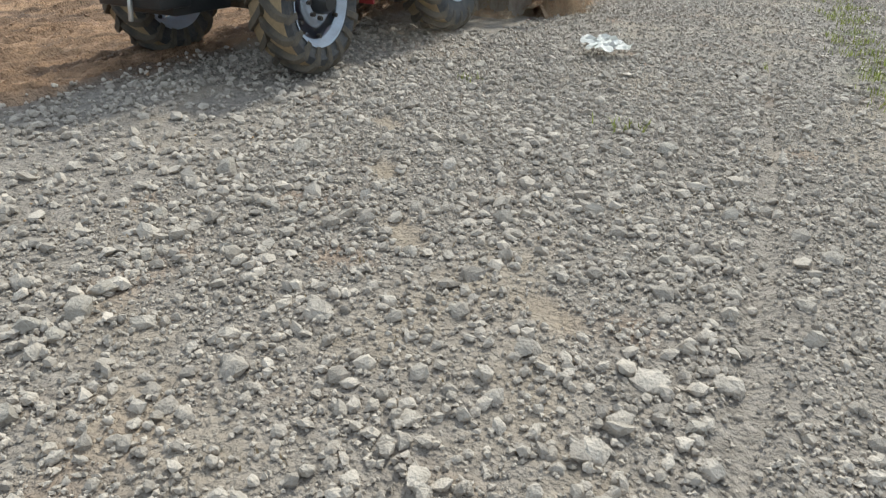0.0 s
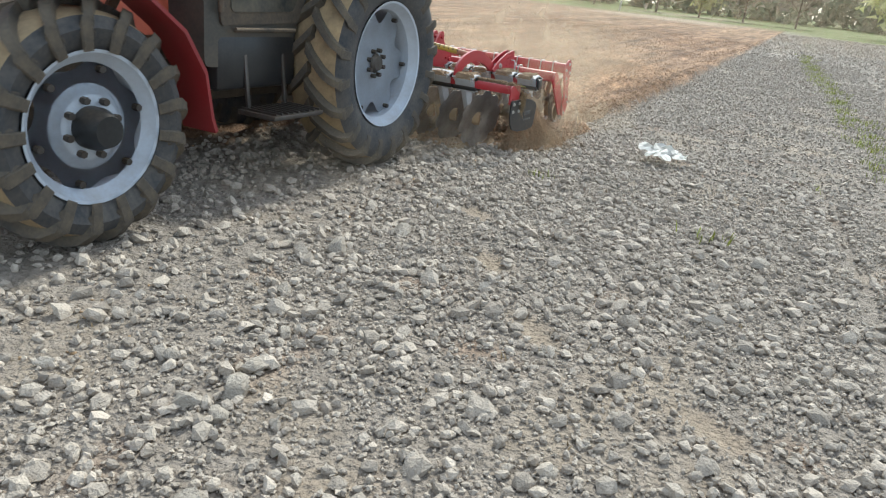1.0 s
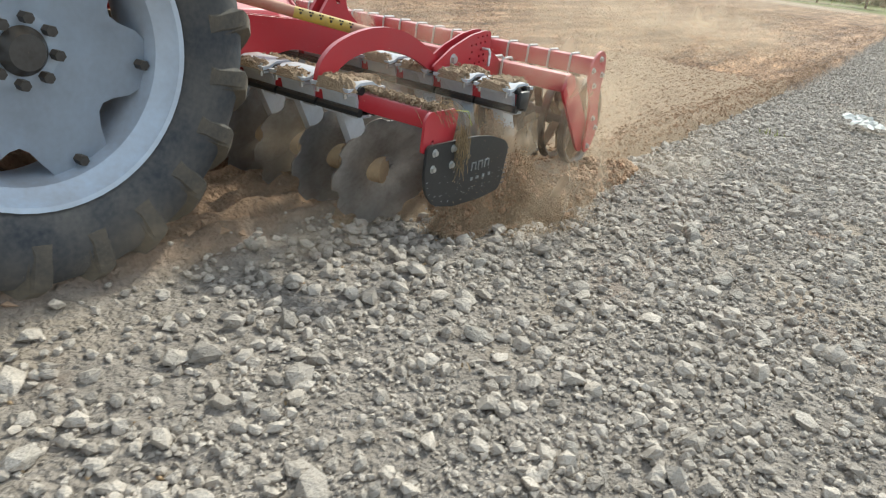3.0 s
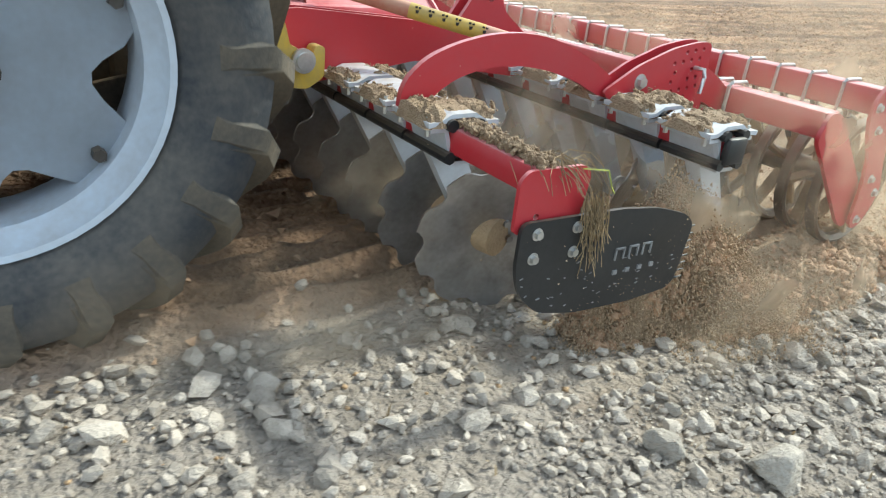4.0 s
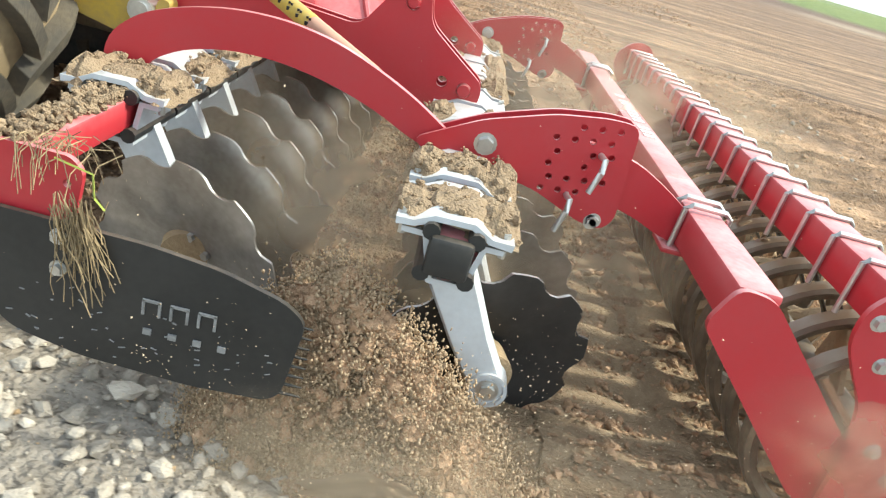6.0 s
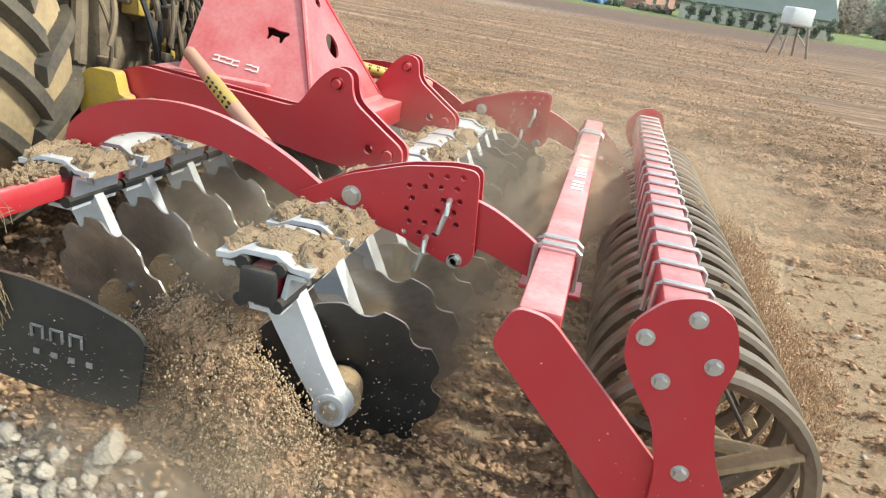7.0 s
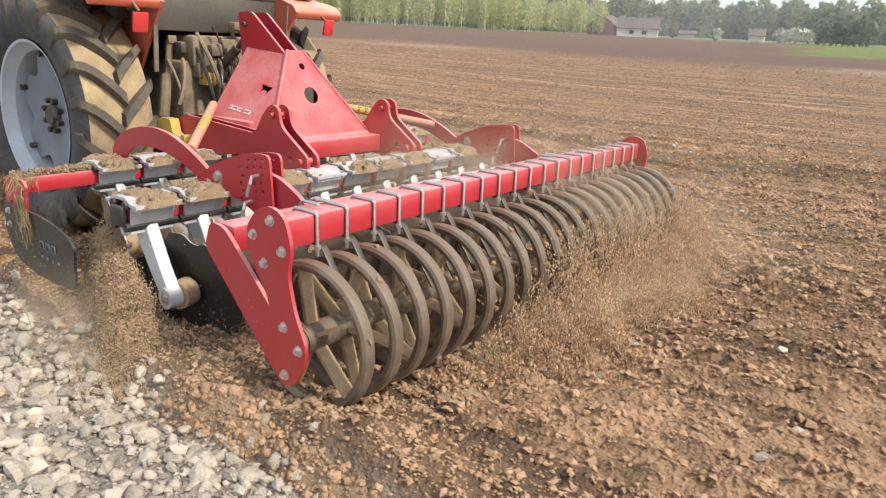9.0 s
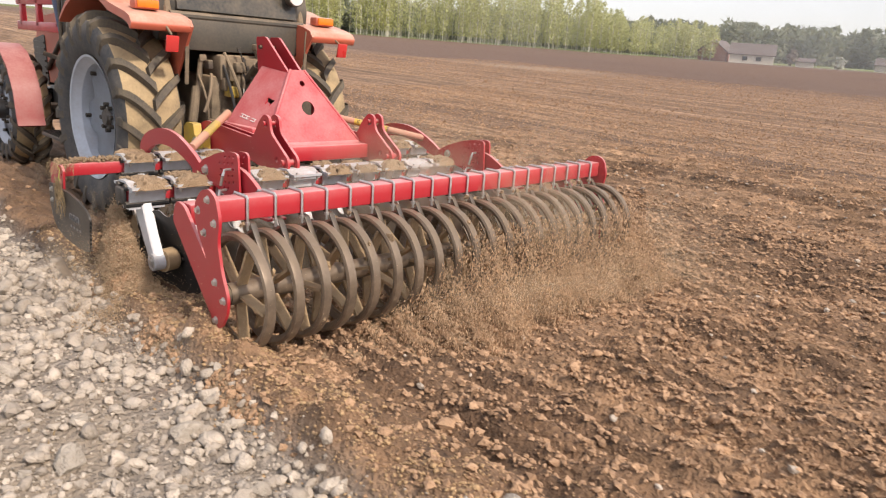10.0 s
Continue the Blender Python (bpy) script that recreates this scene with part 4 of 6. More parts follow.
# hood, grille and front axle
bm = bmesh.new()
plate(bm, rounded([(-6.35, 0.80), (-6.42, 1.30), (-6.30, 1.52), (-4.55, 1.66), (-4.45, 0.95), (-5.0, 0.92)], 0.08), Y0, 0.68)
part("hood", bm, ORANGE, tractor, "orange-red bonnet")
bm = bmesh.new()
plate(bm, rounded([(-6.46, 0.78), (-6.50, 1.28), (-6.10, 1.34), (-6.04, 0.80)], 0.04), Y0, 0.70)
for k in range(7):
    box(bm, (-6.27, Y0 - 0.355, 0.86 + 0.065 * k), (0.38, 0.02, 0.02))
    box(bm, (-6.49, Y0, 0.86 + 0.065 * k), (0.03, 0.66, 0.02))
part("grille", bm, BLACK, tractor, "black louvred grille")
simple("front_carrier", BLACK, "dark front weight carrier", b=[((-6.50, Y0, 0.66), (0.30, 0.62, 0.16), (0, 0, 0)), ((-6.15, Y0, 0.64), (0.6, 0.46, 0.26), (0, 0, 0))])
simple("front_axle", DARK, b=[((-5.60, Y0, 0.56), (0.16, 1.24, 0.16), (0, 0, 0)), ((-5.35, Y0, 0.72), (1.3, 0.44, 0.36), (0, 0, 0)), ((-4.2, Y0, 0.75), (1.6, 0.50, 0.5), (0, 0, 0))])
simple("tow_hook", ZINC, b=[((-6.68, Y0 - 0.05, 0.62), (0.03, 0.03, 0.26), (0, 8, 0))], bevel=0.008)
for side in (-1, 1):
    bm = bmesh.new()
    n = 9
    pts = []
    for k in range(n):
        a = radians(150 - 172 * k / (n - 1))
        pts.append((FRONTW[0] + 0.69 * math.cos(a), FRONTW[2] + 0.66 * math.sin(a)))
    pts = pts[2:-1] + [(FRONTW[0] + 0.72, 0.50)]
    loop = pts + [(x - 0.018, z - 0.012) for x, z in reversed(pts)]
    plate(bm, loop, Y0 + side * 0.86, 0.24)
    part("front_fender", bm, SHADED_RED, tractor, "red front mudguard with shade painted into its colour")
    bm = bmesh.new()
    bar(bm, (-5.0, Y0 + side * 0.30, 1.05), (-5.2, Y0 + side * 0.62, 1.17), 0.05, 0.04)
    rod(bm, (-6.0, Y0 + side * 0.36, 0.98), (-5.3, Y0 + side * 0.42, 1.30), 0.025)
    part("fender_bracket", bm, DARK, tractor)

for side in (-1, 1):
    yy = Y0 + side * 0.56
    bm = bmesh.new()
    bar(bm, (-6.15, yy, 1.42), (-4.62, yy, 1.42), 0.05, 0.09, 0.01)
    bar(bm, (-6.15, yy, 1.68), (-4.62, yy, 1.68), 0.05, 0.10, 0.01)
    for x in (-6.0, -5.45, -4.85):
        bar(bm, (x, yy, 1.42), (x, yy, 1.68), 0.05, 0.08, 0.008)
    for x in (-5.8, -4.8):
        bar(bm, (x, Y0 + side * 0.30, 1.42), (x, yy, 1.42), 0.06, 0.06, 0.008)
    part("side_rail", bm, RED, tractor, "red steel side rail beside the bonnet")
    bm = bmesh.new()
    rod(bm, (-4.78, yy - 0.06 * -side, 1.80), (-4.52, yy - 0.06 * -side, 1.22), 0.032, 14)
    part("strut", bm, STRUTB, tractor, "blue strut")

# cab
bm = bmesh.new()
plate(bm, rounded([(-4.62, 0.78), (-4.62, 1.55), (-4.40, 2.50), (-2.75, 2.52), (-2.48, 1.70), (-2.52, 1.38), (-3.0, 1.60), (-3.5, 1.45), (-3.75, 1.10), (-3.85, 0.78)], 0.06), Y0, 1.24)
cab = part("cab", bm, CABM, tractor, "dark grimy cab body")
for side in (-1, 1):
    yy = Y0 + side * 0.625
    bm = bmesh.new()
    plate(bm, rounded([(-4.50, 1.02), (-4.50, 1.62), (-4.34, 2.36), (-3.60, 2.36), (-3.60, 1.50), (-3.78, 1.05)], 0.04), yy, 0.02)
    door = part("cab_door", bm, DARK, tractor, "dark cab door with window")
    bm = bmesh.new()
    plate(bm, rounded([(-4.42, 1.10), (-4.42, 1.62), (-4.28, 2.28), (-3.68, 2.28), (-3.68, 1.52), (-3.84, 1.12)], 0.04), yy + side * 0.012, 0.008)
    part("door_glass", bm, GLASS, door)
    bm = bmesh.new()
    rod(bm, (-4.40, yy + side * 0.03, 1.0), (-3.84, yy + side * 0.03, 1.0), 0.014)
    rod(bm, (-4.52, yy + side * 0.03, 1.1), (-4.52, yy + side * 0.03, 1.9), 0.018)
    part("door_frame", bm, DARK, door)
    bm = bmesh.new()
    box(bm, (-4.10, Y0 + side * 0.78, 0.50), (0.50, 0.30, 0.03), bevel=0.006)
    for dx in (-0.18, 0.18):
        bar(bm, (-4.10 + dx, Y0 + side * 0.66, 0.50), (-4.10 + dx, Y0 + side * 0.62, 0.85), 0.03, 0.02)
    foot_step = part("step", bm, STEEL, tractor, "grated steel step")
    for k in range(9):
        bm = bmesh.new()
        box(bm, (-4.32 + 0.055 * k, Y0 + side * 0.78, 0.522), (0.01, 0.28, 0.014))
        part("grate_bar", bm, STEEL, foot_step)
    bm = bmesh.new()
    box(bm, (-4.15, Y0 + side * 0.48, 0.80), (0.75, 0.30, 0.34), bevel=0.04)
    part("side_tank", bm, BLACK, tractor)
bm = bmesh.new()
plate(bm, rounded([(-2.47, 1.62), (-2.68, 2.40), (-2.66, 2.40), (-2.45, 1.62)], 0.005), Y0, 1.0)
part("rear_glass", bm, GLASS, tractor, "dusty rear window")
for side in (-1, 1):
    bm = bmesh.new()
    rod(bm, (-2.45, Y0 + side * 0.56, 1.45), (-2.72, Y0 + side * 0.56, 2.45), 0.03)
    part("cab_post", bm, GRIMY, tractor)
bm = bmesh.new()
rod(bm, (-2.46, Y0 - 0.56, 1.58), (-2.46, Y0 + 0.56, 1.58), 0.03)
box(bm, (-2.46, Y0, 1.47), (0.04, 1.12, 0.26), bevel=0.01)
part("rear_wall", bm, CABM, tractor)

# rear fenders with lamps
for side in (-1, 1):
    bm = bmesh.new()
    cx, cz, n = REAR[0], REAR[2], 14
    outer = []
    for k in range(n + 1):
        a = radians(130 - 68 * k / n)
        outer.append((cx + 0.93 * math.cos(a), cz + 0.93 * math.sin(a) + 0.02))
    outer += [(-2.46, 1.595), (-2.33, 1.57), (-2.25, 1.545), (-2.215, 1.50)]
    loop = rounded(outer + [(x - 0.03, z - 0.05) for x, z in reversed(outer)], 0.02)
    plate(bm, loop, Y0 + side * 0.715, 0.42)
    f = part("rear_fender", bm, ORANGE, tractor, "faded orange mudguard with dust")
    bm = bmesh.new()
    plate(bm, outer + [(-2.50, 1.10), (-3.0, 1.0), (-3.5, 1.05)], Y0 + side * 0.505, 0.02)
    part("fender_side", bm, ORANGE, f)
    bm = bmesh.new()
    box(bm, (-2.44, Y0 + side * 0.74, 1.63), (0.10, 0.17, 0.07), bevel=0.012)
    part("lamp_housing", bm, ORANGE, f)
    bm = bmesh.new()
    box(bm, (-2.385, Y0 + side * 0.74, 1.632), (0.02, 0.15, 0.055), bevel=0.008)
    part("lamp_lens", bm, AMBER, f, "amber lamp")
    bm = bmesh.new()
    box(bm, (-2.20, Y0 + side * (0.78 if side > 0 else 0.66), 1.41 if side > 0 else 1.38), (0.016, 0.09, 0.11), (0, 12, 0), bevel=0.004)
    part("reflector", bm, REDLENS, f, "red reflector")
    bm = bmesh.new()
    rod(bm, (-2.24, Y0 + side * 0.70, 1.52), (-2.205, Y0 + side * (0.78 if side > 0 else 0.66), 1.44), 0.008)
    bar(bm, (-2.30, Y0 + side * 0.50, 1.54), (-2.34, Y0 + side * 0.50, 1.10), 0.03, 0.012)
    part("reflector_bracket", bm, GRIMY, f)
bm = bmesh.new()
rod(bm, (-2.46, 0.42, 1.80), (-2.40, 0.42, 1.80), 0.075, 20)
work = part("work_lamp", bm, DARK, tractor)
bm = bmesh.new()
rod(bm, (-2.40, 0.42, 1.80), (-2.392, 0.42, 1.80), 0.066, 20)
part("lamp_lens", bm, LABEL, work, "pale lamp glass")

# gearbox, linkage, hoses
simple("gearbox", GRIMY, "oily iron gearbox and axle", b=[((-2.75, Y0, 0.85), (0.62, 0.52, 0.62), (0, 0, 0)), ((-3.04, Y0, 0.79), (0.30, 1.12, 0.26), (0, 0, 0)), ((-2.55, Y0, 1.22), (0.32, 0.42, 0.20), (0, 0, 0)), ((-2.42, Y0 + 0.02, 1.08), (0.10, 0.22, 0.22), (0, 0, 0)), ((-2.45, Y0 - 0.20, 0.66), (0.34, 0.24, 0.22), (0, 0, 0))], bevel=0.03)
bm = bmesh.new()
rod(bm, (-2.42, -0.04, 1.10), (-2.20, -0.045, 1.26), 0.030, 14)
rod(bm, (-2.20, -0.045, 1.26), (-2.04, -0.05, 1.395), 0.018, 12)
part("top_link", bm, DARK, tractor, "dark top link")
for side in (-1, 1):
    yl = Y0 + side * 0.52
    bm = bmesh.new()
    bar(bm, (-2.75, Y0 + side * 0.34, 0.55), (-2.24, yl - side * 0.03, 0.70), 0.04, 0.09, 0.01)
    low = part("lower_link", bm, DARK, tractor)
    bm = bmesh.new()
    plate(bm, rounded([(-2.30, 0.66), (-2.30, 0.80), (-2.26, 0.84), (-2.15, 0.84), (-2.13, 0.76), (-2.105, 0.755), (-2.10, 0.71), (-2.06, 0.70), (-2.045, 0.76), (-2.01, 0.76), (-2.01, 0.66), (-2.07, 0.62), (-2.16, 0.63)], 0.015), yl, 0.06)
    part("coupling_hook", bm, YELLOW, low, "yellow quick-coupling hook")
    bm = bmesh.new()
    rod(bm, (-2.09, yl - 0.06, 0.715), (-2.09, yl + 0.14, 0.715), 0.028, 16)
    rod(bm, (-2.09, yl - 0.05, 0.715), (-2.09, yl - 0.035, 0.715), 0.04, 16)
    part("hitch_ball", bm, ZINC, low)
    bm = bmesh.new()
    rod(bm, (-2.45, Y0 + side * 0.33, 1.28), (-2.40, Y0 + side * 0.44, 0.66), 0.022)
    rod(bm, (-2.43, Y0 + side * 0.38, 1.08), (-2.41, Y0 + side * 0.43, 0.82), 0.034)
    bar(bm, (-2.62, Y0 + side * 0.24, 1.24), (-2.42, Y0 + side * 0.33, 1.29), 0.05, 0.05)
    part("lift_rod", bm, GRIMY, tractor)
trng = random.Random(9)
for k in range(24):
    y = trng.uniform(-0.42, 0.40)
    z0, z1 = trng.uniform(1.15, 1.42), trng.uniform(0.72, 1.05)
    p0, p1 = Vector((-2.42, y, z0)), Vector((trng.uniform(-2.42, -2.24), y + trng.uniform(-0.14, 0.14), z1))
    mid = (p0 + p1) / 2 + Vector((trng.uniform(0.04, 0.14), 0, trng.uniform(-0.06, 0.06)))
    bm = bmesh.new()
    pts = [(1 - t) ** 2 * p0 + 2 * t * (1 - t) * mid + t * t * p1 for t in [q / 7 for q in range(8)]]
    pipe(bm, pts, trng.uniform(0.008, 0.014), 7)
    part("hose", bm, trng.choice([BLACK, DARK, GRIMY, GRIMY]), tractor)
for k in range(18):
    bm = bmesh.new()
    y, z = trng.uniform(-0.36, 0.34), trng.uniform(0.75, 1.40)
    box(bm, (-2.38 + trng.uniform(-0.05, 0.05), y, z), (0.08, trng.uniform(0.04, 0.12), trng.uniform(0.04, 0.14)), (trng.uniform(-12, 12), 0, 0), bevel=0.01)
    part("fitting", bm, trng.choice([DARK, GRIMY, GRIMY, YELLOW, GRIMY]), tractor)
for y, z in ((-0.12, 1.30), (0.03, 1.12)):
    bm = bmesh.new()
    for k in range(9):
        a = (-2.34 + 0.01 * k, y + 0.012 * k, z + 0.06 - 0.032 * k)
        box(bm, a, (0.012, 0.006 if k % 2 else 0.02, 0.034), (15, 0, 0))
    part("chain", bm, STEEL, tractor)


# ---- clods, stones and loose soil ----
def template(kind, rs):
    """A rough little stone: 8 or 20 faces."""
    bm = bmesh.new()
    if kind == 4:
        bmesh.ops.create_cone(bm, cap_ends=True, segments=3, radius1=1, radius2=0, depth=1.4)
    elif kind == 8:
        bmesh.ops.create_icosphere(bm, subdivisions=1, radius=1)
        bmesh.ops.delete(bm, geom=bm.verts[:], context='VERTS')
        top, low = bm.verts.new((0, 0, 1)), bm.verts.new((0, 0, -1))
        mid = [bm.verts.new((math.cos(k * math.tau / 4), math.sin(k * math.tau / 4), 0)) for k in range(4)]
        for k in range(4):
            bm.faces.new((mid[k], mid[(k + 1) % 4], top))
            bm.faces.new((mid[(k + 1) % 4], mid[k], low))
    elif kind == 12:
        bmesh.ops.create_cube(bm, size=1.3)
    elif kind == 80:
        bmesh.ops.create_icosphere(bm, subdivisions=2, radius=1)
        shift = Vector(rs.uniform(-9, 9, 3))
        for v in bm.verts:
            v.co *= 1 + 0.55 * noise.noise(v.co * 1.1 + shift) + 0.28 * noise.noise(v.co * 2.6 + shift)
    else:
        bmesh.ops.create_icosphere(bm, subdivisions=1, radius=1)
    bm.verts.index_update()
    bmesh.ops.triangulate(bm, faces=bm.faces)
    co = np.array([v.co[:] for v in bm.verts])
    loose = {20: 0.95, 80: 0.18}.get(kind, 1.0)
    co = co * (1 + loose * rs.uniform(-0.30, 0.24, (len(co), 1))) + loose * rs.uniform(-0.14, 0.14, co.shape)
    tri = np.array([[v.index for v in f.verts] for f in bm.faces])
    bm.free()
    return co * np.array([1, rs.uniform(0.7, 1), rs.uniform(0.6, 0.85)]), tri


def turns(rs, n):
    q = rs.normal(size=(n, 4))
    q /= np.linalg.norm(q, axis=1, keepdims=True)
    w, x, y, z = q.T
    return np.stack([np.stack([1 - 2 * (y * y + z * z), 2 * (x * y - z * w), 2 * (x * z + y * w)], -1),
                     np.stack([2 * (x * y + z * w), 1 - 2 * (x * x + z * z), 2 * (y * z - x * w)], -1),
                     np.stack([2 * (x * z - y * w), 2 * (y * z + x * w), 1 - 2 * (x * x + y * y)], -1)], 1)


def scatter(name, pos, r, mat, rs, faces=20, flat=0.75, label="", category="", parent=None, rounded_off=False):
    """All the small pieces as one mesh."""
    kinds = [template(faces, rs) for _ in range(8)]
    pick = rs.integers(0, 8, len(pos))
    V, F, base = [], [], 0
    for k, (co, tri) in enumerate(kinds):
        sel = np.where(pick == k)[0]
        if not len(sel):
            continue
        v = np.einsum("nij,vj->nvi", turns(rs, len(sel)), co) * r[sel, None, None]
        v[:, :, 2] *= flat
        v += pos[sel, None, :]
        F.append((tri[None] + (base + np.arange(len(sel)) * len(co))[:, None, None]).reshape(-1, 3))
        V.append(v.reshape(-1, 3))
        base += len(sel) * len(co)
    V, F = np.concatenate(V), np.concatenate(F)
    me = bpy.data.meshes.new(name)
    me.vertices.add(len(V))
    me.vertices.foreach_set("co", V.ravel())
    me.loops.add(F.size)
    me.loops.foreach_set("vertex_index", F.ravel())
    me.polygons.add(len(F))
    me.polygons.foreach_set("loop_start", np.arange(0, F.size, 3))
    me.polygons.foreach_set("use_smooth", np.full(len(F), rounded_off))
    me.update(calc_edges=True)
    me.materials.append(mat)
    ob = new(name, me)
    ob.parent = parent
    return tagged(ob, label, category, kind="stuff")


rs = np.random.default_rng(11)


def sized(n, lo, hi, power=2.2):
    """Radii with many small and few large."""
    u = rs.random(n)
    a = 1 - power
    return (lo ** a + u * (hi ** a - lo ** a)) ** (1 / a)


def strew(n, x0, x1, y0, y1, want):
    """Places in a rectangle, kept with the chance that want gives."""
    x, y = rs.uniform(x0, x1, n), rs.uniform(y0, y1, n)
    keep = rs.random(n) < want(x, y)
    return x[keep], y[keep]


def grey_chance(x, y):
    foot = np.zeros_like(x)
    for fx, fy in FEET:
        foot += np.exp(-(((x - fx) * 0.61 + (y - fy) * 0.79) / 0.17) ** 4 - ((-(x - fx) * 0.79 + (y - fy) * 0.61) / 0.08) ** 4)
    track = smooth(-1.15, -0.98, y) * smooth(-0.42, -0.58, y)
    return (1 - tilled(x, y)) * (0.75 + 0.5 * fbm(x, y, 1.4, 31)).clip(0.3, 1) * (1 - foot).clip(0, 1) * (1 - 0.55 * track)


def lay(x, y, r, sink):
    return np.stack([x, y, height(x, y) + r * sink], 1)


def strip_chance(x, y):
    """Fewer and smaller clods past the rut, towards the weeds."""
    return grey_chance(x, y) * (1 - 0.75 * np.exp(-((y - rut_line(x)) / 0.06) ** 2)) * np.where(y < -4.4, smooth(-16, -11, x) * smooth(-6.3, -4.9, y), 1) * np.where((x < -15) & (y < -3.3), 0.3, 1)


x, y = strew(95000, -34, -3, -5.6, 0.4, strip_chance)
r = sized(len(x), 0.005, 0.015, 1.7)
scatter("fine_gravel", lay(x, y, r, 0.3), r, CLODG, rs, 8, label="fine grey crumbs of dry soil", category="soil")
x, y = strew(64000, -32, -3, -5.6, 0.4, lambda x, y: strip_chance(x, y) * np.where(y < -4.5, 0.55, 1))
r = sized(len(x), 0.013, 0.032, 2.2)
scatter("clods", lay(x, y, r, 0.42), r, CLODG, rs, 20, 0.85, label="grey dry clods strewn over the strip", category="soil")
x, y = strew(60000, -13.5, -4, -5.6, -1.7, strip_chance)
r = sized(len(x), 0.008, 0.019, 1.8)
scatter("fine_gravel", lay(x, y, r, 0.35), r, CLODG, rs, 8, 0.85, label="fine grey crumbs of dry soil", category="soil")
x, y = strew(17000, -34, -3, -5.4, 0.4, lambda x, y: strip_chance(x, y) * np.where(y < -4.5, 0.3, 1))
r = sized(len(x), 0.024, 0.055, 3.0)
scatter("coarse_clods", lay(x, y, r, 0.30), r, CLODG, rs, 20, label="coarse grey dry clods", category="soil")
x, y = strew(30000, -31, -19, -3.2, -1.5, grey_chance)
r = sized(len(x), 0.006, 0.017, 1.9)
scatter("fine_gravel", lay(x, y, r, 0.4), r, CLODG, rs, 8, label="fine pale crumbs beside the worked soil", category="soil")
x, y = strew(5000, -33, -19, -3.4, -1.5, grey_chance)
r = sized(len(x), 0.022, 0.055, 2.6)
scatter("coarse_clods", lay(x, y, r, 0.35), r, CLODG, rs, 80, rounded_off=True, label="coarse pale clods beside the worked soil", category="soil")
x, y = strew(50000, -3, 20, -5.6, -1.4, grey_chance)
r = sized(len(x), 0.014, 0.04, 2.4)
scatter("clods", lay(x, y, r, 0.3), r, CLODG, rs, 4, label="grey dry clods strewn over the strip", category="soil")

x, y = strew(30000, 8, 56, -14.0, -1.4, lambda x, y: grey_chance(x, y) * np.where((x < 20) & (y > -5.6), 0, 1))
r = sized(len(x), 0.03, 0.07, 2.4)
scatter("clods", lay(x, y, r, 0.3), r, CLODG, rs, 4, label="grey dry clods far along the strip", category="soil")


def brown_chance(x, y):
    return tilled(x, y) * (0.6 + 0.6 * fbm(x, y, 1.9, 41)).clip(0.15, 1)


def row_chance(x, y):
    """Crumbs lie thicker along the ridges that the rings leave."""
    ridge = 0.5 + 0.5 * np.sin(y * math.tau / 0.142 + 0.8 * fbm(x, y, 0.8, 5))
    return brown_chance(x, y) * (0.12 + 0.88 * ridge ** 1.5)


x, y = strew(170000, -30, -19, -1.8, 4.2, row_chance)
r = sized(len(x), 0.008, 0.028, 2.2)
scatter("soil_crumbs", lay(x, y, r, 0.28), r, CLODB, rs, 8, label="crumbs of freshly worked brown soil", category="soil")
x, y = strew(150000, -44, -16, 3.4, 17, row_chance)
r = sized(len(x), 0.014, 0.042, 2.2)
scatter("soil_crumbs", lay(x, y, r, 0.4), r, CLODB, rs, 4, label="crumbs of worked brown soil further off", category="soil")
x, y = strew(130000, -30, -20, -1.7, 2.6, row_chance)
r = sized(len(x), 0.004, 0.009, 2.0)
scatter("soil_crumbs", lay(x, y, r, 0.5), r, CLODB, rs, 4, label="fine crumbs of worked brown soil", category="soil")
x, y = strew(70000, -66, -12, 17, 44, row_chance)
r = sized(len(x), 0.025, 0.06, 2.2)
scatter("soil_crumbs", lay(x, y, r, 0.4), r, CLODB, rs, 4, label="crumbs of worked brown soil far off", category="soil")
x, y = strew(30000, -16, 30, -1.6, 9, brown_chance)
r = sized(len(x), 0.014, 0.04, 2.2)
scatter("soil_crumbs", lay(x, y, r, 0.3), r, CLODB, rs, 4, label="crumbs of worked brown soil further off", category="soil")
x, y = strew(8000, -33, -15, -1.6, 6.0, lambda x, y: tilled(x, y) * smooth(-0.2, 0.5, fbm(x, y, 1.1, 43)))
r = sized(len(x), 0.016, 0.045, 2.8)
scatter("soil_lumps", lay(x, y, r, 0.05), r, CLODB, rs, 20, label="lumps of freshly turned brown soil", category="soil")
x, y = strew(160000, -31, 4, -2.0, -0.9, lambda x, y: tilled(x, y).clip(0.25, 1) * np.exp(-((y + 1.50) / 0.22) ** 2) * np.where((x > GREY_FROM) & (x < GREY_TO), 0.05, np.where(x > GREY_TO, 0.3, 1)))
r = sized(len(x), 0.004, 0.016, 2.1)
scatter("thrown_clods", lay(x, y, r, 0.2), r, RIDGE, rs, 8, rounded_off=True, label="yellow-brown clods thrown up along the strip's edge", category="soil")
x, y = strew(1100, -33, -14, -1.0, 8, lambda x, y: tilled(x, y))
r = sized(len(x), 0.012, 0.035, 2.6)
scatter("pale_stones", lay(x, y, r, 0.3), r, CLODG, rs, 20, label="pale stones lying in the worked soil", category="stone")


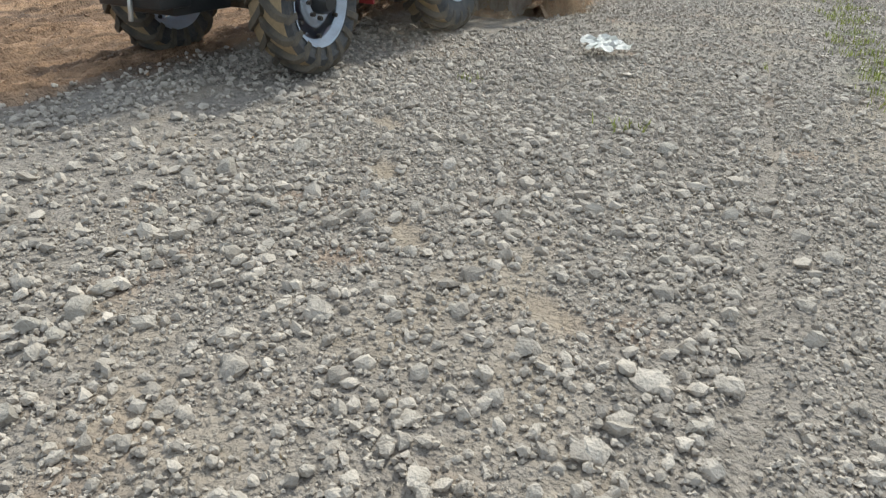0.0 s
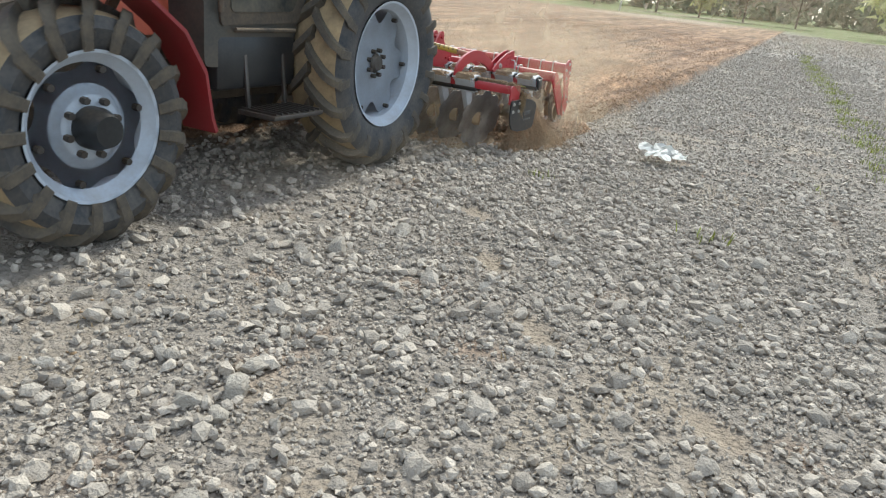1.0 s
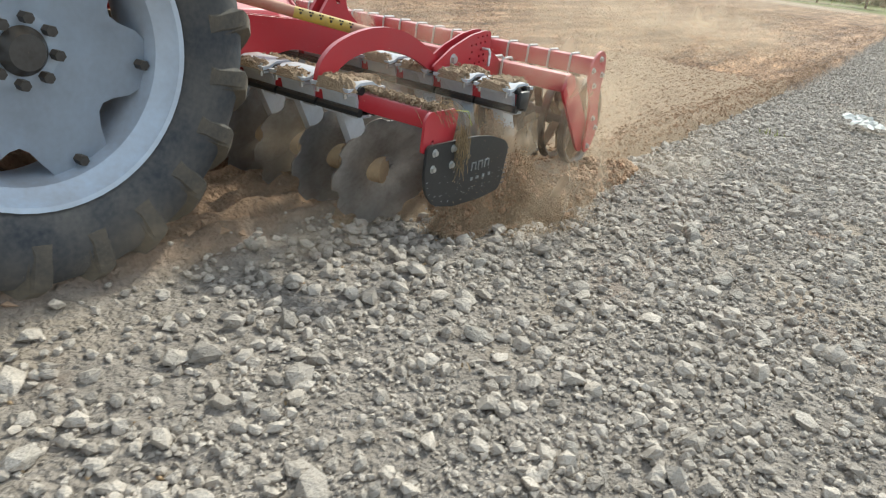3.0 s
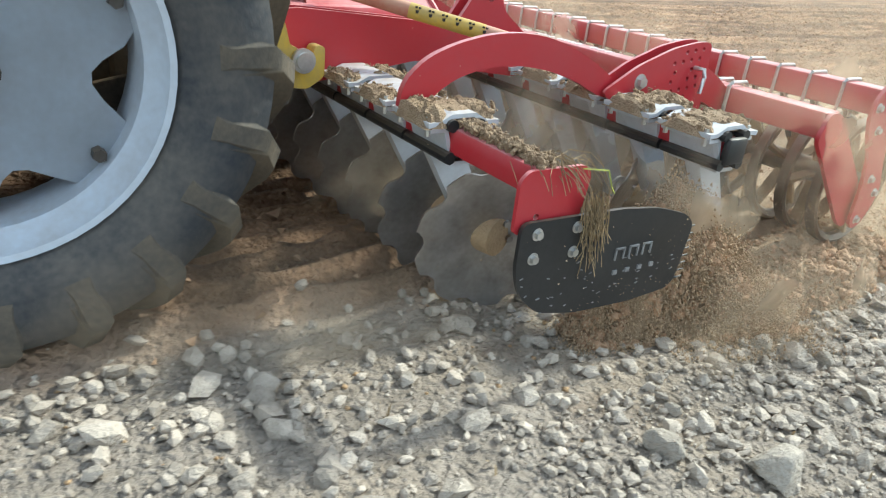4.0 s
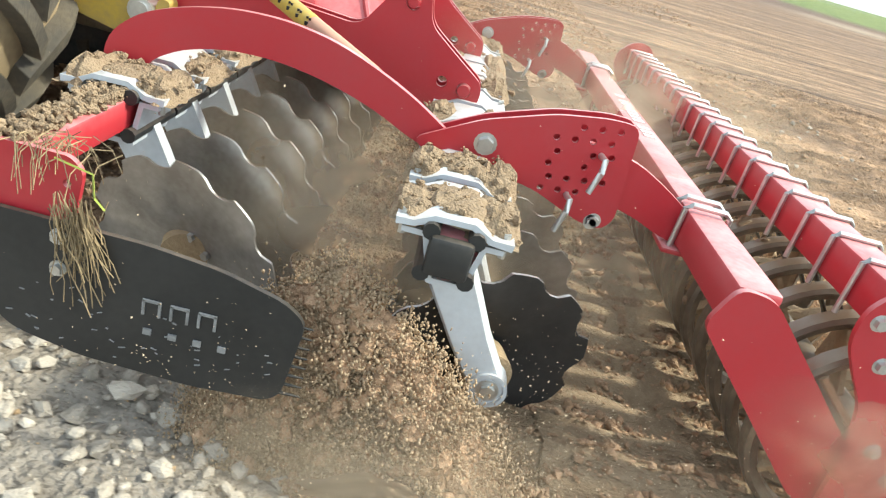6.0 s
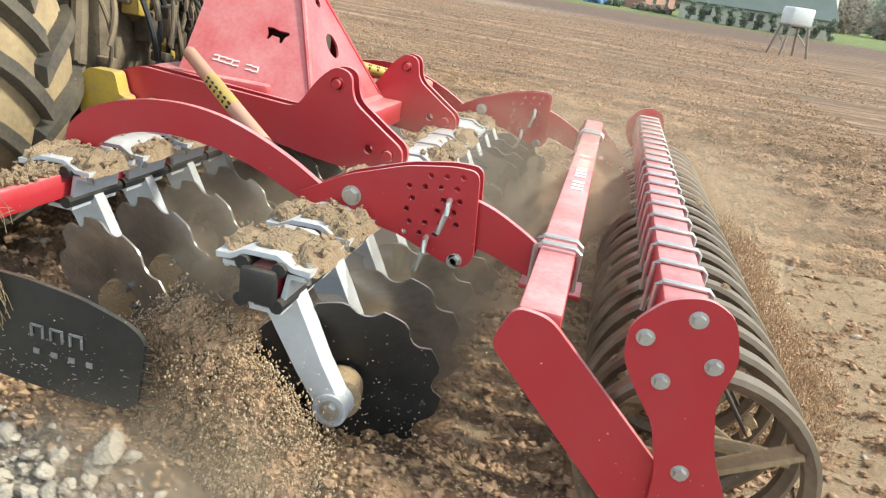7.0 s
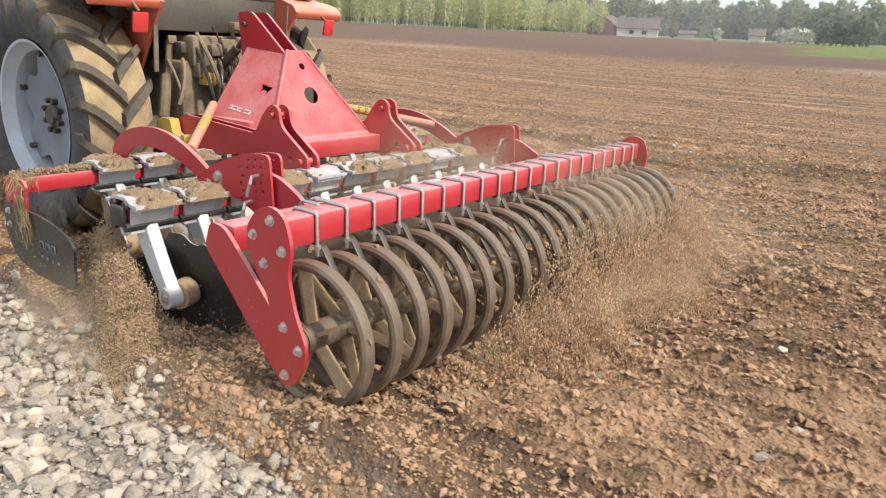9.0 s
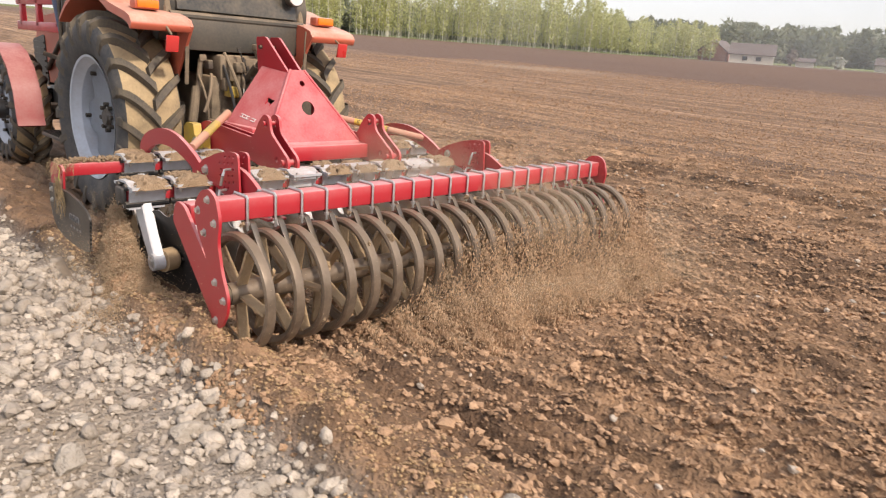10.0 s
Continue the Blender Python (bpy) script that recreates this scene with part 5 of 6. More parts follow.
def big_clod(seed, r=1.0):
    bm = bmesh.new()
    bmesh.ops.create_icosphere(bm, subdivisions=3, radius=r)
    cr = random.Random(seed)
    planes = [(Vector((cr.gauss(0, 1), cr.gauss(0, 1), cr.gauss(0, 1))).normalized(), cr.uniform(0.50, 0.80)) for _ in range(15)]
    for v in bm.verts:
        n = v.co.normalized()
        d = 0.22 * noise.noise(n * 1.3 + Vector((seed * 7.1, 0, 0))) + 0.10 * noise.noise(n * 3.4 + Vector((0, seed * 3.3, 0)))
        v.co = n * r * (1 + d)
        for ax, lim in planes:
            over = v.co.dot(ax) - lim * r
            if over > 0:
                v.co -= ax * over
        v.co += n * (0.07 * noise.noise(n * 5 + Vector((seed, 0, 0))) + 0.05 * noise.noise(n * 12))
    return bm


crng = random.Random(21)
clod_base = []
for k in range(7):
    ob = part("large_clod", big_clod(k + 1), ROCK, None, smooth=22)
    clod_base.append(ob)
spots = [(-9.05, -2.36, 0.075), (-9.19, -2.28, 0.055), (-8.41, -2.45, 0.04), (-8.08, -2.53, 0.04), (-7.63, -4.11, 0.05), (-12.34, -1.63, 0.085), (-12.37, -1.74, 0.055), (-12.25, -1.89, 0.035), (-12.9, -2.15, 0.09), (-13.1, -1.95, 0.075), (-13.5, -2.1, 0.10), (-14.0, -1.95, 0.08), (-14.55, -1.82, 0.12), (-14.9, -1.98, 0.06), (-15.3, -2.1, 0.08), (-15.95, -1.92, 0.10), (-16.4, -2.05, 0.07), (-24.4, -1.95, 0.07), (-25.0, -2.0, 0.06), (-27.4, -1.96, 0.06), (-26.3, -1.87, 0.05), (-27.0, -1.43, 0.06), (-25.76, -0.61, 0.055), (-8.3, -1.95, 0.05), (-4.72, -1.33, 0.07), (-4.9, -2.4, 0.06)]
for k in range(45):
    spots.append((crng.uniform(-30, -21), crng.uniform(-2.9, -1.78), 0.03 + 0.04 * crng.random() ** 2))
while len(spots) < 195:
    x, y = crng.uniform(-30, -3), crng.uniform(-4.4, -1.75)
    if float(tilled(np.array([x]), np.array([y]))[0]) < 0.3:
        spots.append((x, y, 0.03 + 0.05 * crng.random() ** 2.5))
for k, (x, y, r) in enumerate(spots):
    base = clod_base[k % 7]
    ob = base if k < 7 else new("large_clod", base.data)
    z = float(height(np.array([x]), np.array([y]))[0])
    ob.matrix_basis = pose(x, y, z + r * 0.28, crng.uniform(-15, 15), crng.uniform(-15, 15), crng.uniform(0, 360)) @ Matrix.Diagonal((r * crng.uniform(0.95, 1.3), r * crng.uniform(0.75, 1), r * crng.uniform(0.55, 0.8), 1))
    tagged(ob, "large dry grey clod lying on the cloddy strip", "clod", "large clods on the strip")

# a white rag, weeds, straw
bm = bmesh.new()
n = 14
grid = [[bm.verts.new((0.30 * (i / (n - 1) - 0.5) + 0.03 * math.sin(j), (0.05 + 0.06 * abs(math.sin(i * 0.5))) * 2 * (j / (n - 1) - 0.5), 0.035 + 0.03 * noise.noise(Vector((i * 0.6, j * 0.7, 3))) + 0.02 * noise.noise(Vector((i * 1.7, j * 1.5, 9))))) for j in range(n)] for i in range(n)]
for i in range(n - 1):
    for j in range(n - 1):
        bm.faces.new((grid[i][j], grid[i + 1][j], grid[i + 1][j + 1], grid[i][j + 1]))
bmesh.ops.solidify(bm, geom=bm.faces[:], thickness=0.004)
rag = tagged(part("rag", bm, CLOTH), "crumpled white plastic rag lying on the clods", "rag")
rag.matrix_basis = pose(-3.53, -2.76, float(height(np.array([-3.53]), np.array([-2.76]))[0]) + 0.07, 10, 0, -35) @ Matrix.Diagonal((1.45, 2.0, 1.4, 1))


def blades(name, places, mat, n, h, spread, label, category):
    bm = bmesh.new()
    for x, y in places:
        z = float(height(np.array([x]), np.array([y]))[0])
        for _ in range(n):
            a, hh = crng.uniform(0, math.tau), h * crng.uniform(0.5, 1.2)
            p = Vector((x + crng.gauss(0, spread), y + crng.gauss(0, spread), z))
            lean = Vector((math.cos(a), math.sin(a), 0)) * hh * crng.uniform(0.3, 0.9)
            s = Vector((-math.sin(a), math.cos(a), 0)) * 0.004
            m = p + lean * 0.4 + Vector((0, 0, hh * 0.7))
            t = p + lean + Vector((0, 0, hh))
            v = [bm.verts.new(q) for q in (p - s, p + s, m + s * 0.8, m - s * 0.8, t)]
            bm.faces.new((v[0], v[1], v[2], v[3]))
            bm.faces.new((v[3], v[2], v[4]))
    return tagged(part(name, bm, mat), label, category, kind="stuff")


weed_x = [crng.uniform(-4.6, 24) for _ in range(230)]
blades("weeds", [(x, float(rut_line(x)) - 0.92 + crng.gauss(0, 0.15)) for x in weed_x] + [(crng.uniform(-7, -3), crng.uniform(-4.4, -2)) for _ in range(4)], BLADE, 14, 0.07, 0.07, "low green weeds growing in the strip", "weeds")
blades("straw", [(crng.uniform(-30, -5), crng.uniform(-4, -1.5)) for _ in range(240)], STRAW, 2, 0.03, 0.02, "scattered dry straw stalks", "straw")

# ---- worked soil: the discs lift it strip by strip as they pass ----
lifted = []


def worked_height(x, y):
    rows = 0.022 * np.sin(y * math.tau / 0.142 + 0.8 * fbm(x, y, 0.8, 5))
    berm = 0.07 * np.exp(-((y + 1.38 + 0.08 * fbm(x, y * 0, 0.7, 4)) / 0.16) ** 2) * (0.8 + 0.8 * fbm(x, y, 4, 9))
    body = 0.085 + 0.025 * fbm(x, y, 1.2, 6, 2) + 0.03 * fbm(x, y, 5.5, 7, 3) + rows + berm
    edge = smooth(-1.62, -1.44, y + 0.06 * fbm(x, y, 2.5, 3)) * smooth(1.56, 1.40, y)
    return -0.12 + (body + 0.12) * edge


def worked_strip(x0, x1):
    gx, gy = np.linspace(x0, x1, 5), np.linspace(-1.62, 1.56, 62)
    X, Y = (q.ravel() for q in np.meshgrid(gx, gy, indexing="ij"))
    V = np.stack([X, Y, worked_height(X, Y)], 1)
    F = [(i * 62 + j, (i + 1) * 62 + j, (i + 1) * 62 + j + 1, i * 62 + j + 1) for i in range(4) for j in range(61)]
    me = bpy.data.meshes.new("worked_soil")
    me.from_pydata(V.tolist(), [], F)
    me.polygons.foreach_set("use_smooth", [True] * len(F))
    me.materials.append(SOILHEAP)
    base = tagged(new("worked_soil", me), "freshly turned brown soil in the harrow's wake", "soil", kind="stuff")
    n = 480
    x, y = rs.uniform(x0, x1, n), np.where(rs.random(n) < 0.3, rs.normal(-1.40, 0.10, n), rs.uniform(-1.55, 1.45, n))
    r = sized(n, 0.005, 0.022, 2.3)
    scatter("worked_crumbs", np.stack([x, y, worked_height(x, y) + 0.2 * r], 1), r, CLODB, rs, 8, parent=base)
    lifted.append((base, (x0 + x1) / 2))


for k in range(76):
    worked_strip(-19.6 + 0.25 * k, -19.35 + 0.25 * k)

# ---- soil in motion, carried along with the harrow ----
carried = []


def flying(name, pos, r, mat, faces, label, drawn=1.0):
    ob = scatter(name, pos, r, mat, rs, faces, drawn, label, "soil", rounded_off=faces == 8)
    carried.append(ob)
    return ob


# churned bed between the disc rows
def bed(x, y):
    edge = np.where(y < -1.1, smooth(-1.75, -1.2, x), smooth(-2.0, -1.7, x)) * smooth(1.0, 0.3, x) * smooth(-1.76, -1.60, y - 0.38 * smooth(-0.8, -1.35, x) + 0.05 * fbm(x, y, 3, 50)) * smooth(1.55, 1.4, y)
    side = np.exp(-((y + 1.58) / 0.12) ** 2) * smooth(-1.7, -1.2, x) * smooth(1.0, 0.3, x)
    return -0.05 + edge * (0.115 + 0.045 * fbm(x, y, 3, 51) + 0.05 * fbm(x, y, 9, 52)) + side * (0.05 + 0.05 * fbm(x, y, 5, 53))


xs, ys = np.linspace(-2.0, 1.0, 120), np.linspace(-1.80, 1.55, 120)
X, Y = np.meshgrid(xs, ys, indexing="ij")
Z = bed(X, Y)
bm = bmesh.new()
vv = [[bm.verts.new((X[i, j], Y[i, j], Z[i, j])) for j in range(120)] for i in range(120)]
for i in range(119):
    for j in range(119):
        bm.faces.new((vv[i][j], vv[i + 1][j], vv[i + 1][j + 1], vv[i][j + 1]))
carried.append(tagged(part("churned_soil", bm, SOILHEAP), "loose brown soil churning under the discs", "soil", kind="stuff"))
n = 19000
x, y = rs.uniform(-1.95, 0.9, n), np.where(rs.random(n) < 0.4, rs.uniform(-1.78, -1.15, n), rs.uniform(-1.75, 1.5, n))
z = bed(x, y)
keep = (z > 0.0) & ~((y < -1.1) & (x < -1.35))
flying("churned_crumbs", np.stack([x, y, z + 0.004], 1)[keep], sized(int(keep.sum()), 0.006, 0.030, 2.3), CLODB, 8, "crumbs tumbling behind the discs")

# stream of soil leaving the shield's rear end: a lumpy core and the grains round it
def stream_top(u):
    return np.interp(u, [0, 0.18, 0.35, 0.6, 0.85, 1], [0.02, 0.40, 0.52, 0.36, 0.14, 0.02])


nu, nv = 70, 46
U, W = np.meshgrid(np.linspace(0, 1, nu), np.linspace(-1, 1, nv), indexing="ij")
edge = 0.05 + 0.13 * U ** 0.7
X = -1.54 + 0.82 * U + 0.03 * fbm(U * 3, W * 3, 1.0, 64)
Y = np.maximum(-1.44 - 0.12 * U + edge * W * (1 + 0.45 * fbm(U * 7, W, 1.0, 67)), np.where(X < -1.27, -1.585, -9))
Z = stream_top(U) * (1 - np.abs(W) ** 1.6) * (1 + 0.16 * fbm(U * 5, W * 2, 1.0, 65)) + 0.035 * fbm(U * 9, W * 5, 1.0, 66) - 0.03
bm = bmesh.new()
vv = [[bm.verts.new((X[i, j], Y[i, j], Z[i, j])) for j in range(nv)] for i in range(nu)]
for i in range(nu - 1):
    for j in range(nv - 1):
        bm.faces.new((vv[i][j], vv[i + 1][j], vv[i + 1][j + 1], vv[i][j + 1]))
carried.append(tagged(part("soil_heap", bm, SOILHEAP), "brown soil piling up behind the shield's end", "soil", kind="stuff"))
n = 38000
u = rs.random(n) ** 0.9
w = np.where(rs.random(n) < 0.7, rs.uniform(-1.15, 1.15, n), np.clip(rs.normal(0, 0.9, n), -1.8, 1.8))
x = -1.53 + 0.84 * u + 0.03 * rs.normal(0, 1, n)
y = np.maximum(-1.44 - 0.12 * u + (0.055 + 0.14 * u ** 0.7) * w, np.where(x < -1.27, -1.585, -9))
z = np.maximum(0.0, stream_top(u) * np.clip(1 - np.abs(w) ** 1.6, 0, 1) + np.abs(rs.normal(0, 0.018 + 0.05 * u * rs.random(n), n)) - 0.015)
clump = (fbm(x, z, 9, 61) + fbm(x, z, 22, 62)) > -0.55
flying("soil_stream", np.stack([x, y, z], 1)[clump], sized(int(clump.sum()), 0.002, 0.006, 2.2), GRAIN, 8, "brown soil streaming off the shield", 1.5)
n = 3600
u, w = rs.random(n) ** 0.8, np.clip(rs.normal(0, 0.55, n), -1.1, 1.1)
x = -1.53 + 0.84 * u
y = np.maximum(-1.44 - 0.12 * u + (0.05 + 0.13 * u ** 0.7) * w, np.where(x < -1.27, -1.58, -9))
z = np.maximum(0.01, stream_top(u) * np.clip(1 - np.abs(w) ** 1.6, 0, 1) - 0.01)
flying("soil_lumps", np.stack([x, y, z], 1), sized(n, 0.007, 0.024, 2.4), CLODB, 20, "lumps tumbling off the shield's end")
# loose crumbs on the soil that lies on the beams
spots = []
for cake in [c for c in harrow.children_recursive if c.name.startswith("soil_cake")]:
    tops = [cake.matrix_local @ f.center for f in cake.data.polygons if f.normal.z > 0.25]
    if cake.parent == harrow and tops:
        pick = rs.integers(0, len(tops), 220)
        spots += [tuple(tops[k]) for k in pick]
spots = np.array(spots) + rs.normal(0, 0.005, (len(spots), 3)) * np.array([1, 1, 0.5])
scatter("crumb_layer", spots, sized(len(spots), 0.0025, 0.009, 2.2), SOILHEAP, rs, 8, parent=harrow)
# soil thrown inwards by the front discs
n = 9000
k = rs.integers(0, 11, n)
u = rs.random(n)
x = -1.70 + 0.55 * u + 0.04 * rs.normal(0, 1, n)
y = -1.05 + 0.243 * k + 0.05 * rs.normal(0, 1, n) + 0.10 * u
z = 0.06 + np.abs(rs.normal(0, 0.11, n)) * (1 - 0.5 * u)
flying("thrown_soil", np.stack([x, y, z], 1), sized(n, 0.0025, 0.012, 2.4), GRAIN, 8, "soil thrown up by the discs")
# soil cascading behind the roller
n = 110000
y = rs.uniform(-1.05, 1.55, n)
jet = 0.55 + 0.45 * np.sin(y * math.tau / STEP + 1.0) + 0.5 * fbm(y, y * 0, 2.2, 71)
u = rs.random(n)
reach = (0.16 + 0.26 * smooth(-1.1, -0.2, y)) * (0.75 + 0.5 * fbm(y, y * 0, 3.1, 72))
x = 0.20 + reach * u * 1.5 + 0.03 * rs.normal(0, 1, n)
z = np.maximum(0.04, (0.46 * smooth(-1.1, 0.0, y) + 0.10) * (1 - u ** 1.5) * rs.random(n) ** 0.6)
keep = rs.random(n) < np.clip(jet, 0.02, 1) ** 2.2 * smooth(-1.1, -0.4, y)
flying("soil_cascade", np.stack([x, y, z], 1)[keep], sized(int(keep.sum()), 0.0024, 0.0065, 2.4), FALLING, 4, "fine soil cascading behind the roller", 2.4)


# fine dust hanging about the harrow
def dust(n, cx, cy, cz, sx, sy, sz, scale, seed):
    p = rs.normal(0, 1, (n, 3)) * np.array([sx, sy, sz]) + np.array([cx, cy, cz])
    p[:, 2] = np.abs(p[:, 2])
    keep = fbm(p[:, 0] + p[:, 1] * 0.3, p[:, 2] + p[:, 1] * 0.5, scale, seed) > rs.uniform(-0.7, 0.35, n)
    return p[keep]


cloud = np.concatenate([dust(8000, -0.9, -1.6, 0.18, 0.5, 0.16, 0.15, 3.0, 81), dust(11000, -1.1, -0.2, 0.30, 0.6, 0.8, 0.24, 2.0, 82), dust(9000, 0.45, 0.3, 0.20, 0.30, 0.9, 0.16, 2.2, 83)])
flying("dust_cloud", cloud, sized(len(cloud), 0.0010, 0.0026, 2.0), DUSTG, 4, "pale dust hanging about the harrow")


def plume_material(lit=(0.78, 0.64, 0.46), through_light=(0.84, 0.69, 0.50), scale=2.6):
    m = bpy.data.materials.new("dust_veil")
    m.use_nodes = True
    n, l = m.node_tree.nodes, m.node_tree.links
    n.remove(n["Principled BSDF"])
    out = n["Material Output"]
    thin, solid, mix = n.new("ShaderNodeBsdfTransparent"), n.new("ShaderNodeBsdfDiffuse"), n.new("ShaderNodeMixShader")
    solid.inputs["Color"].default_value = (*lit, 1)
    at = n.new("ShaderNodeAttribute")
    at.attribute_name = "veil"
    tc, nz, rg, mu = n.new("ShaderNodeTexCoord"), n.new("ShaderNodeTexNoise"), n.new("ShaderNodeMapRange"), n.new("ShaderNodeMath")
    nz.inputs["Scale"].default_value, nz.inputs["Detail"].default_value, nz.inputs["Distortion"].default_value = scale, 5, 0.6
    rg.inputs[1].default_value, rg.inputs[2].default_value, rg.inputs[3].default_value = 0.34, 0.66, 0.18
    mu.operation = 'MULTIPLY'
    l.new(tc.outputs["Object"], nz.inputs["Vector"])
    l.new(nz.outputs[0], rg.inputs[0])
    l.new(rg.outputs[0], mu.inputs[0])
    l.new(at.outputs["Fac"], mu.inputs[1])
    l.new(mu.outputs[0], mix.inputs[0])
    l.new(thin.outputs[0], mix.inputs[1])
    glow, both = n.new("ShaderNodeBsdfTranslucent"), n.new("ShaderNodeMixShader")
    glow.inputs["Color"].default_value = (*through_light, 1)
    l.new(solid.outputs[0], both.inputs[1])
    l.new(glow.outputs[0], both.inputs[2])
    l.new(both.outputs[0], mix.inputs[2])
    l.new(mix.outputs[0], out.inputs["Surface"])
    return m


VEIL = plume_material()


left_behind = []


def plume(c, rx, rz, bulge, yaw, strength, tip=0.0, rides=True, veil=None):
    """A billow of dust or a sheet of painted haze: a domed puff that thins out to nothing at its rim."""
    bm = bmesh.new()
    nr, na = 9, 30
    vs, dens = [bm.verts.new((0, -bulge, 0))], [strength]
    for i in range(1, nr + 1):
        q = i / nr
        for k in range(na):
            a = math.tau * k / na
            vs.append(bm.verts.new((rx * q * math.cos(a), -bulge * (1 - q * q) + 0.05 * noise.noise(Vector((3 * q * math.cos(a), 3 * q * math.sin(a), c[0] * 5))), rz * q * math.sin(a))))
            dens.append(strength * (1 - q * q) ** 1.4)
    for k in range(na):
        bm.faces.new((vs[0], vs[1 + k], vs[1 + (k + 1) % na]))
        for i in range(nr - 1):
            p, q = 1 + i * na, 1 + (i + 1) * na
            bm.faces.new((vs[p + k], vs[q + k], vs[q + (k + 1) % na], vs[p + (k + 1) % na]))
    bmesh.ops.transform(bm, matrix=pose(*c, tip, 0, yaw), verts=bm.verts)
    o = part("dust_plume", bm, veil or VEIL, None, smooth=180)
    at = o.data.attributes.new("veil", 'FLOAT', 'POINT')
    at.data.foreach_set("value", dens)
    tagged(o, "pale veil for drifting harrow dust and for painted distance haze", "dust", kind="stuff")
    if rides == "shed":
        left_behind.append(o)
    elif rides:
        carried.append(o)


for c, rx, rz, bulge, yaw, strength in (((-0.35, -1.70, 0.14), 0.6, 0.28, 0.12, 25, 0.1), ((-1.15, -1.05, 0.30), 0.75, 0.38, 0.15, -8, 0.42), ((-0.75, -0.75, 0.38), 0.85, 0.48, 0.2, 10, 0.45),
                                        ((-1.45, -0.75, 0.35), 0.7, 0.40, 0.2, -10, 0.5), ((-0.5, 0.2, 0.50), 1.1, 0.60, 0.25, 20, 0.5), ((-2.35, -1.15, 0.14), 0.8, 0.26, 0.1, -15, 0.2), ((-0.1, 1.1, 0.55), 1.3, 0.65, 0.25, -35, 0.3),
                                        ((0.5, 0.6, 0.18), 1.0, 0.28, 0.15, 78, 0.25), ((0.35, -0.1, 0.14), 0.7, 0.24, 0.12, 70, 0.25), ((-4.1, -1.0, 0.15), 0.9, 0.28, 0.1, -20, 0.1), ((0.7, 1.7, 0.4), 1.2, 0.5, 0.3, -45, 0.18), ((-1.08, -1.74, 0.20), 0.42, 0.30, 0.08, 5, 0.5)):
    plume(c, rx, rz, bulge, yaw, min(1.0, strength * 1.3))
# thick billows that roll off the harrow's open side and stay behind
for c, rx, rz, bulge, yaw, strength in (((-0.80, -1.78, 0.24), 0.5, 0.30, 0.12, 8, 0.5), ((-1.0, -1.45, 0.40), 0.45, 0.30, 0.1, 5, 0.6), ((-0.35, -1.45, 0.62), 0.75, 0.40, 0.12, -55, 0.42), ((0.2, -0.9, 0.75), 1.1, 0.5, 0.2, -55, 0.52), ((0.45, -1.6, 0.22), 0.9, 0.35, 0.1, -50, 0.28), ((-0.15, -1.3, 0.30), 0.7, 0.35, 0.15, 5, 0.15)):
    plume(c, rx, rz, bulge, yaw, strength, rides="shed")
# dust left hanging over the worked ground; the last two, far larger, paint haze over distant trees
for c, rx, rz, strength in (((4.2, 0.3, 0.5), 2.2, 0.8, 0.4), ((6.5, 2.5, 0.9), 3.5, 1.4, 0.45), ((0.6, 0.8, 0.5), 2.0, 0.8, 0.35), ((-2.2, 1.2, 0.6), 1.8, 0.8, 0.3), ((34, 8, 3.0), 30, 6.0, 0.2), ((30, -10, 2.0), 18, 5.0, 0.15)):
    plume(c, rx, rz, 0.3, -68, strength, rides=False)


# distance haze painted as two see-through pale sheets before the far woods
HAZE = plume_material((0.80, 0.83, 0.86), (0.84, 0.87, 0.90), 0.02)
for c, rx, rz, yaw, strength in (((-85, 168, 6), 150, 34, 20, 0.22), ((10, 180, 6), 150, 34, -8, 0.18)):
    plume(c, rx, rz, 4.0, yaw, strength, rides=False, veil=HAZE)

# ---- distance: woods, houses, trees ----
BIRCH = material("birch_bark", (0.58, 0.57, 0.50), (0.44, 0.43, 0.37), 0.8, 0, 0.6, 6, 0.1, 0.01)
BARK = material("bark", (0.11, 0.085, 0.065), (0.16, 0.13, 0.10), 0.9, 0, 1, 8, 0.3, 0.02)
BLOSSOM = material("blossom", (0.62, 0.62, 0.54), (0.5, 0.52, 0.42), 0.9, 0, 1, 8, 0.1, 0.01, per_island=0.2)
BRICKW = material("brick_wall", (0.42, 0.235, 0.19), (0.35, 0.19, 0.15), 0.9, 0, 0.8, 12, 0.2, 0.02)
RENDERW = material("pale_render", (0.62, 0.58, 0.50), (0.5, 0.46, 0.40), 0.9, 0, 0.6, 8, 0.1, 0.01)
ROOFB = material("brown_roof", (0.15, 0.125, 0.115), (0.11, 0.09, 0.085), 0.8, 0, 0.6, 9, 0.2, 0.02)
ROOFG = material("green_sheet_roof", (0.115, 0.14, 0.13), (0.095, 0.115, 0.105), 0.7, 0.0, 0.6, 9, 0.1, 0.01)
PANE = material("dark_pane", (0.03, 0.03, 0.035), (0.05, 0.05, 0.05), 0.2, 0, 2, 9, 0.0, 0.01)
BLUE = material("blue_sheet", (0.12, 0.22, 0.42), (0.16, 0.26, 0.44), 0.5, 0, 2, 9, 0.1, 0.01)
PLASTIC = material("white_tank", (0.72, 0.74, 0.74), (0.6, 0.62, 0.62), 0.4, 0, 2, 9, 0.0, 0.01)
POST = material("grey_timber", (0.30, 0.25, 0.20), (0.22, 0.18, 0.14), 0.9, 0, 2, 20, 0.2, 0.01)


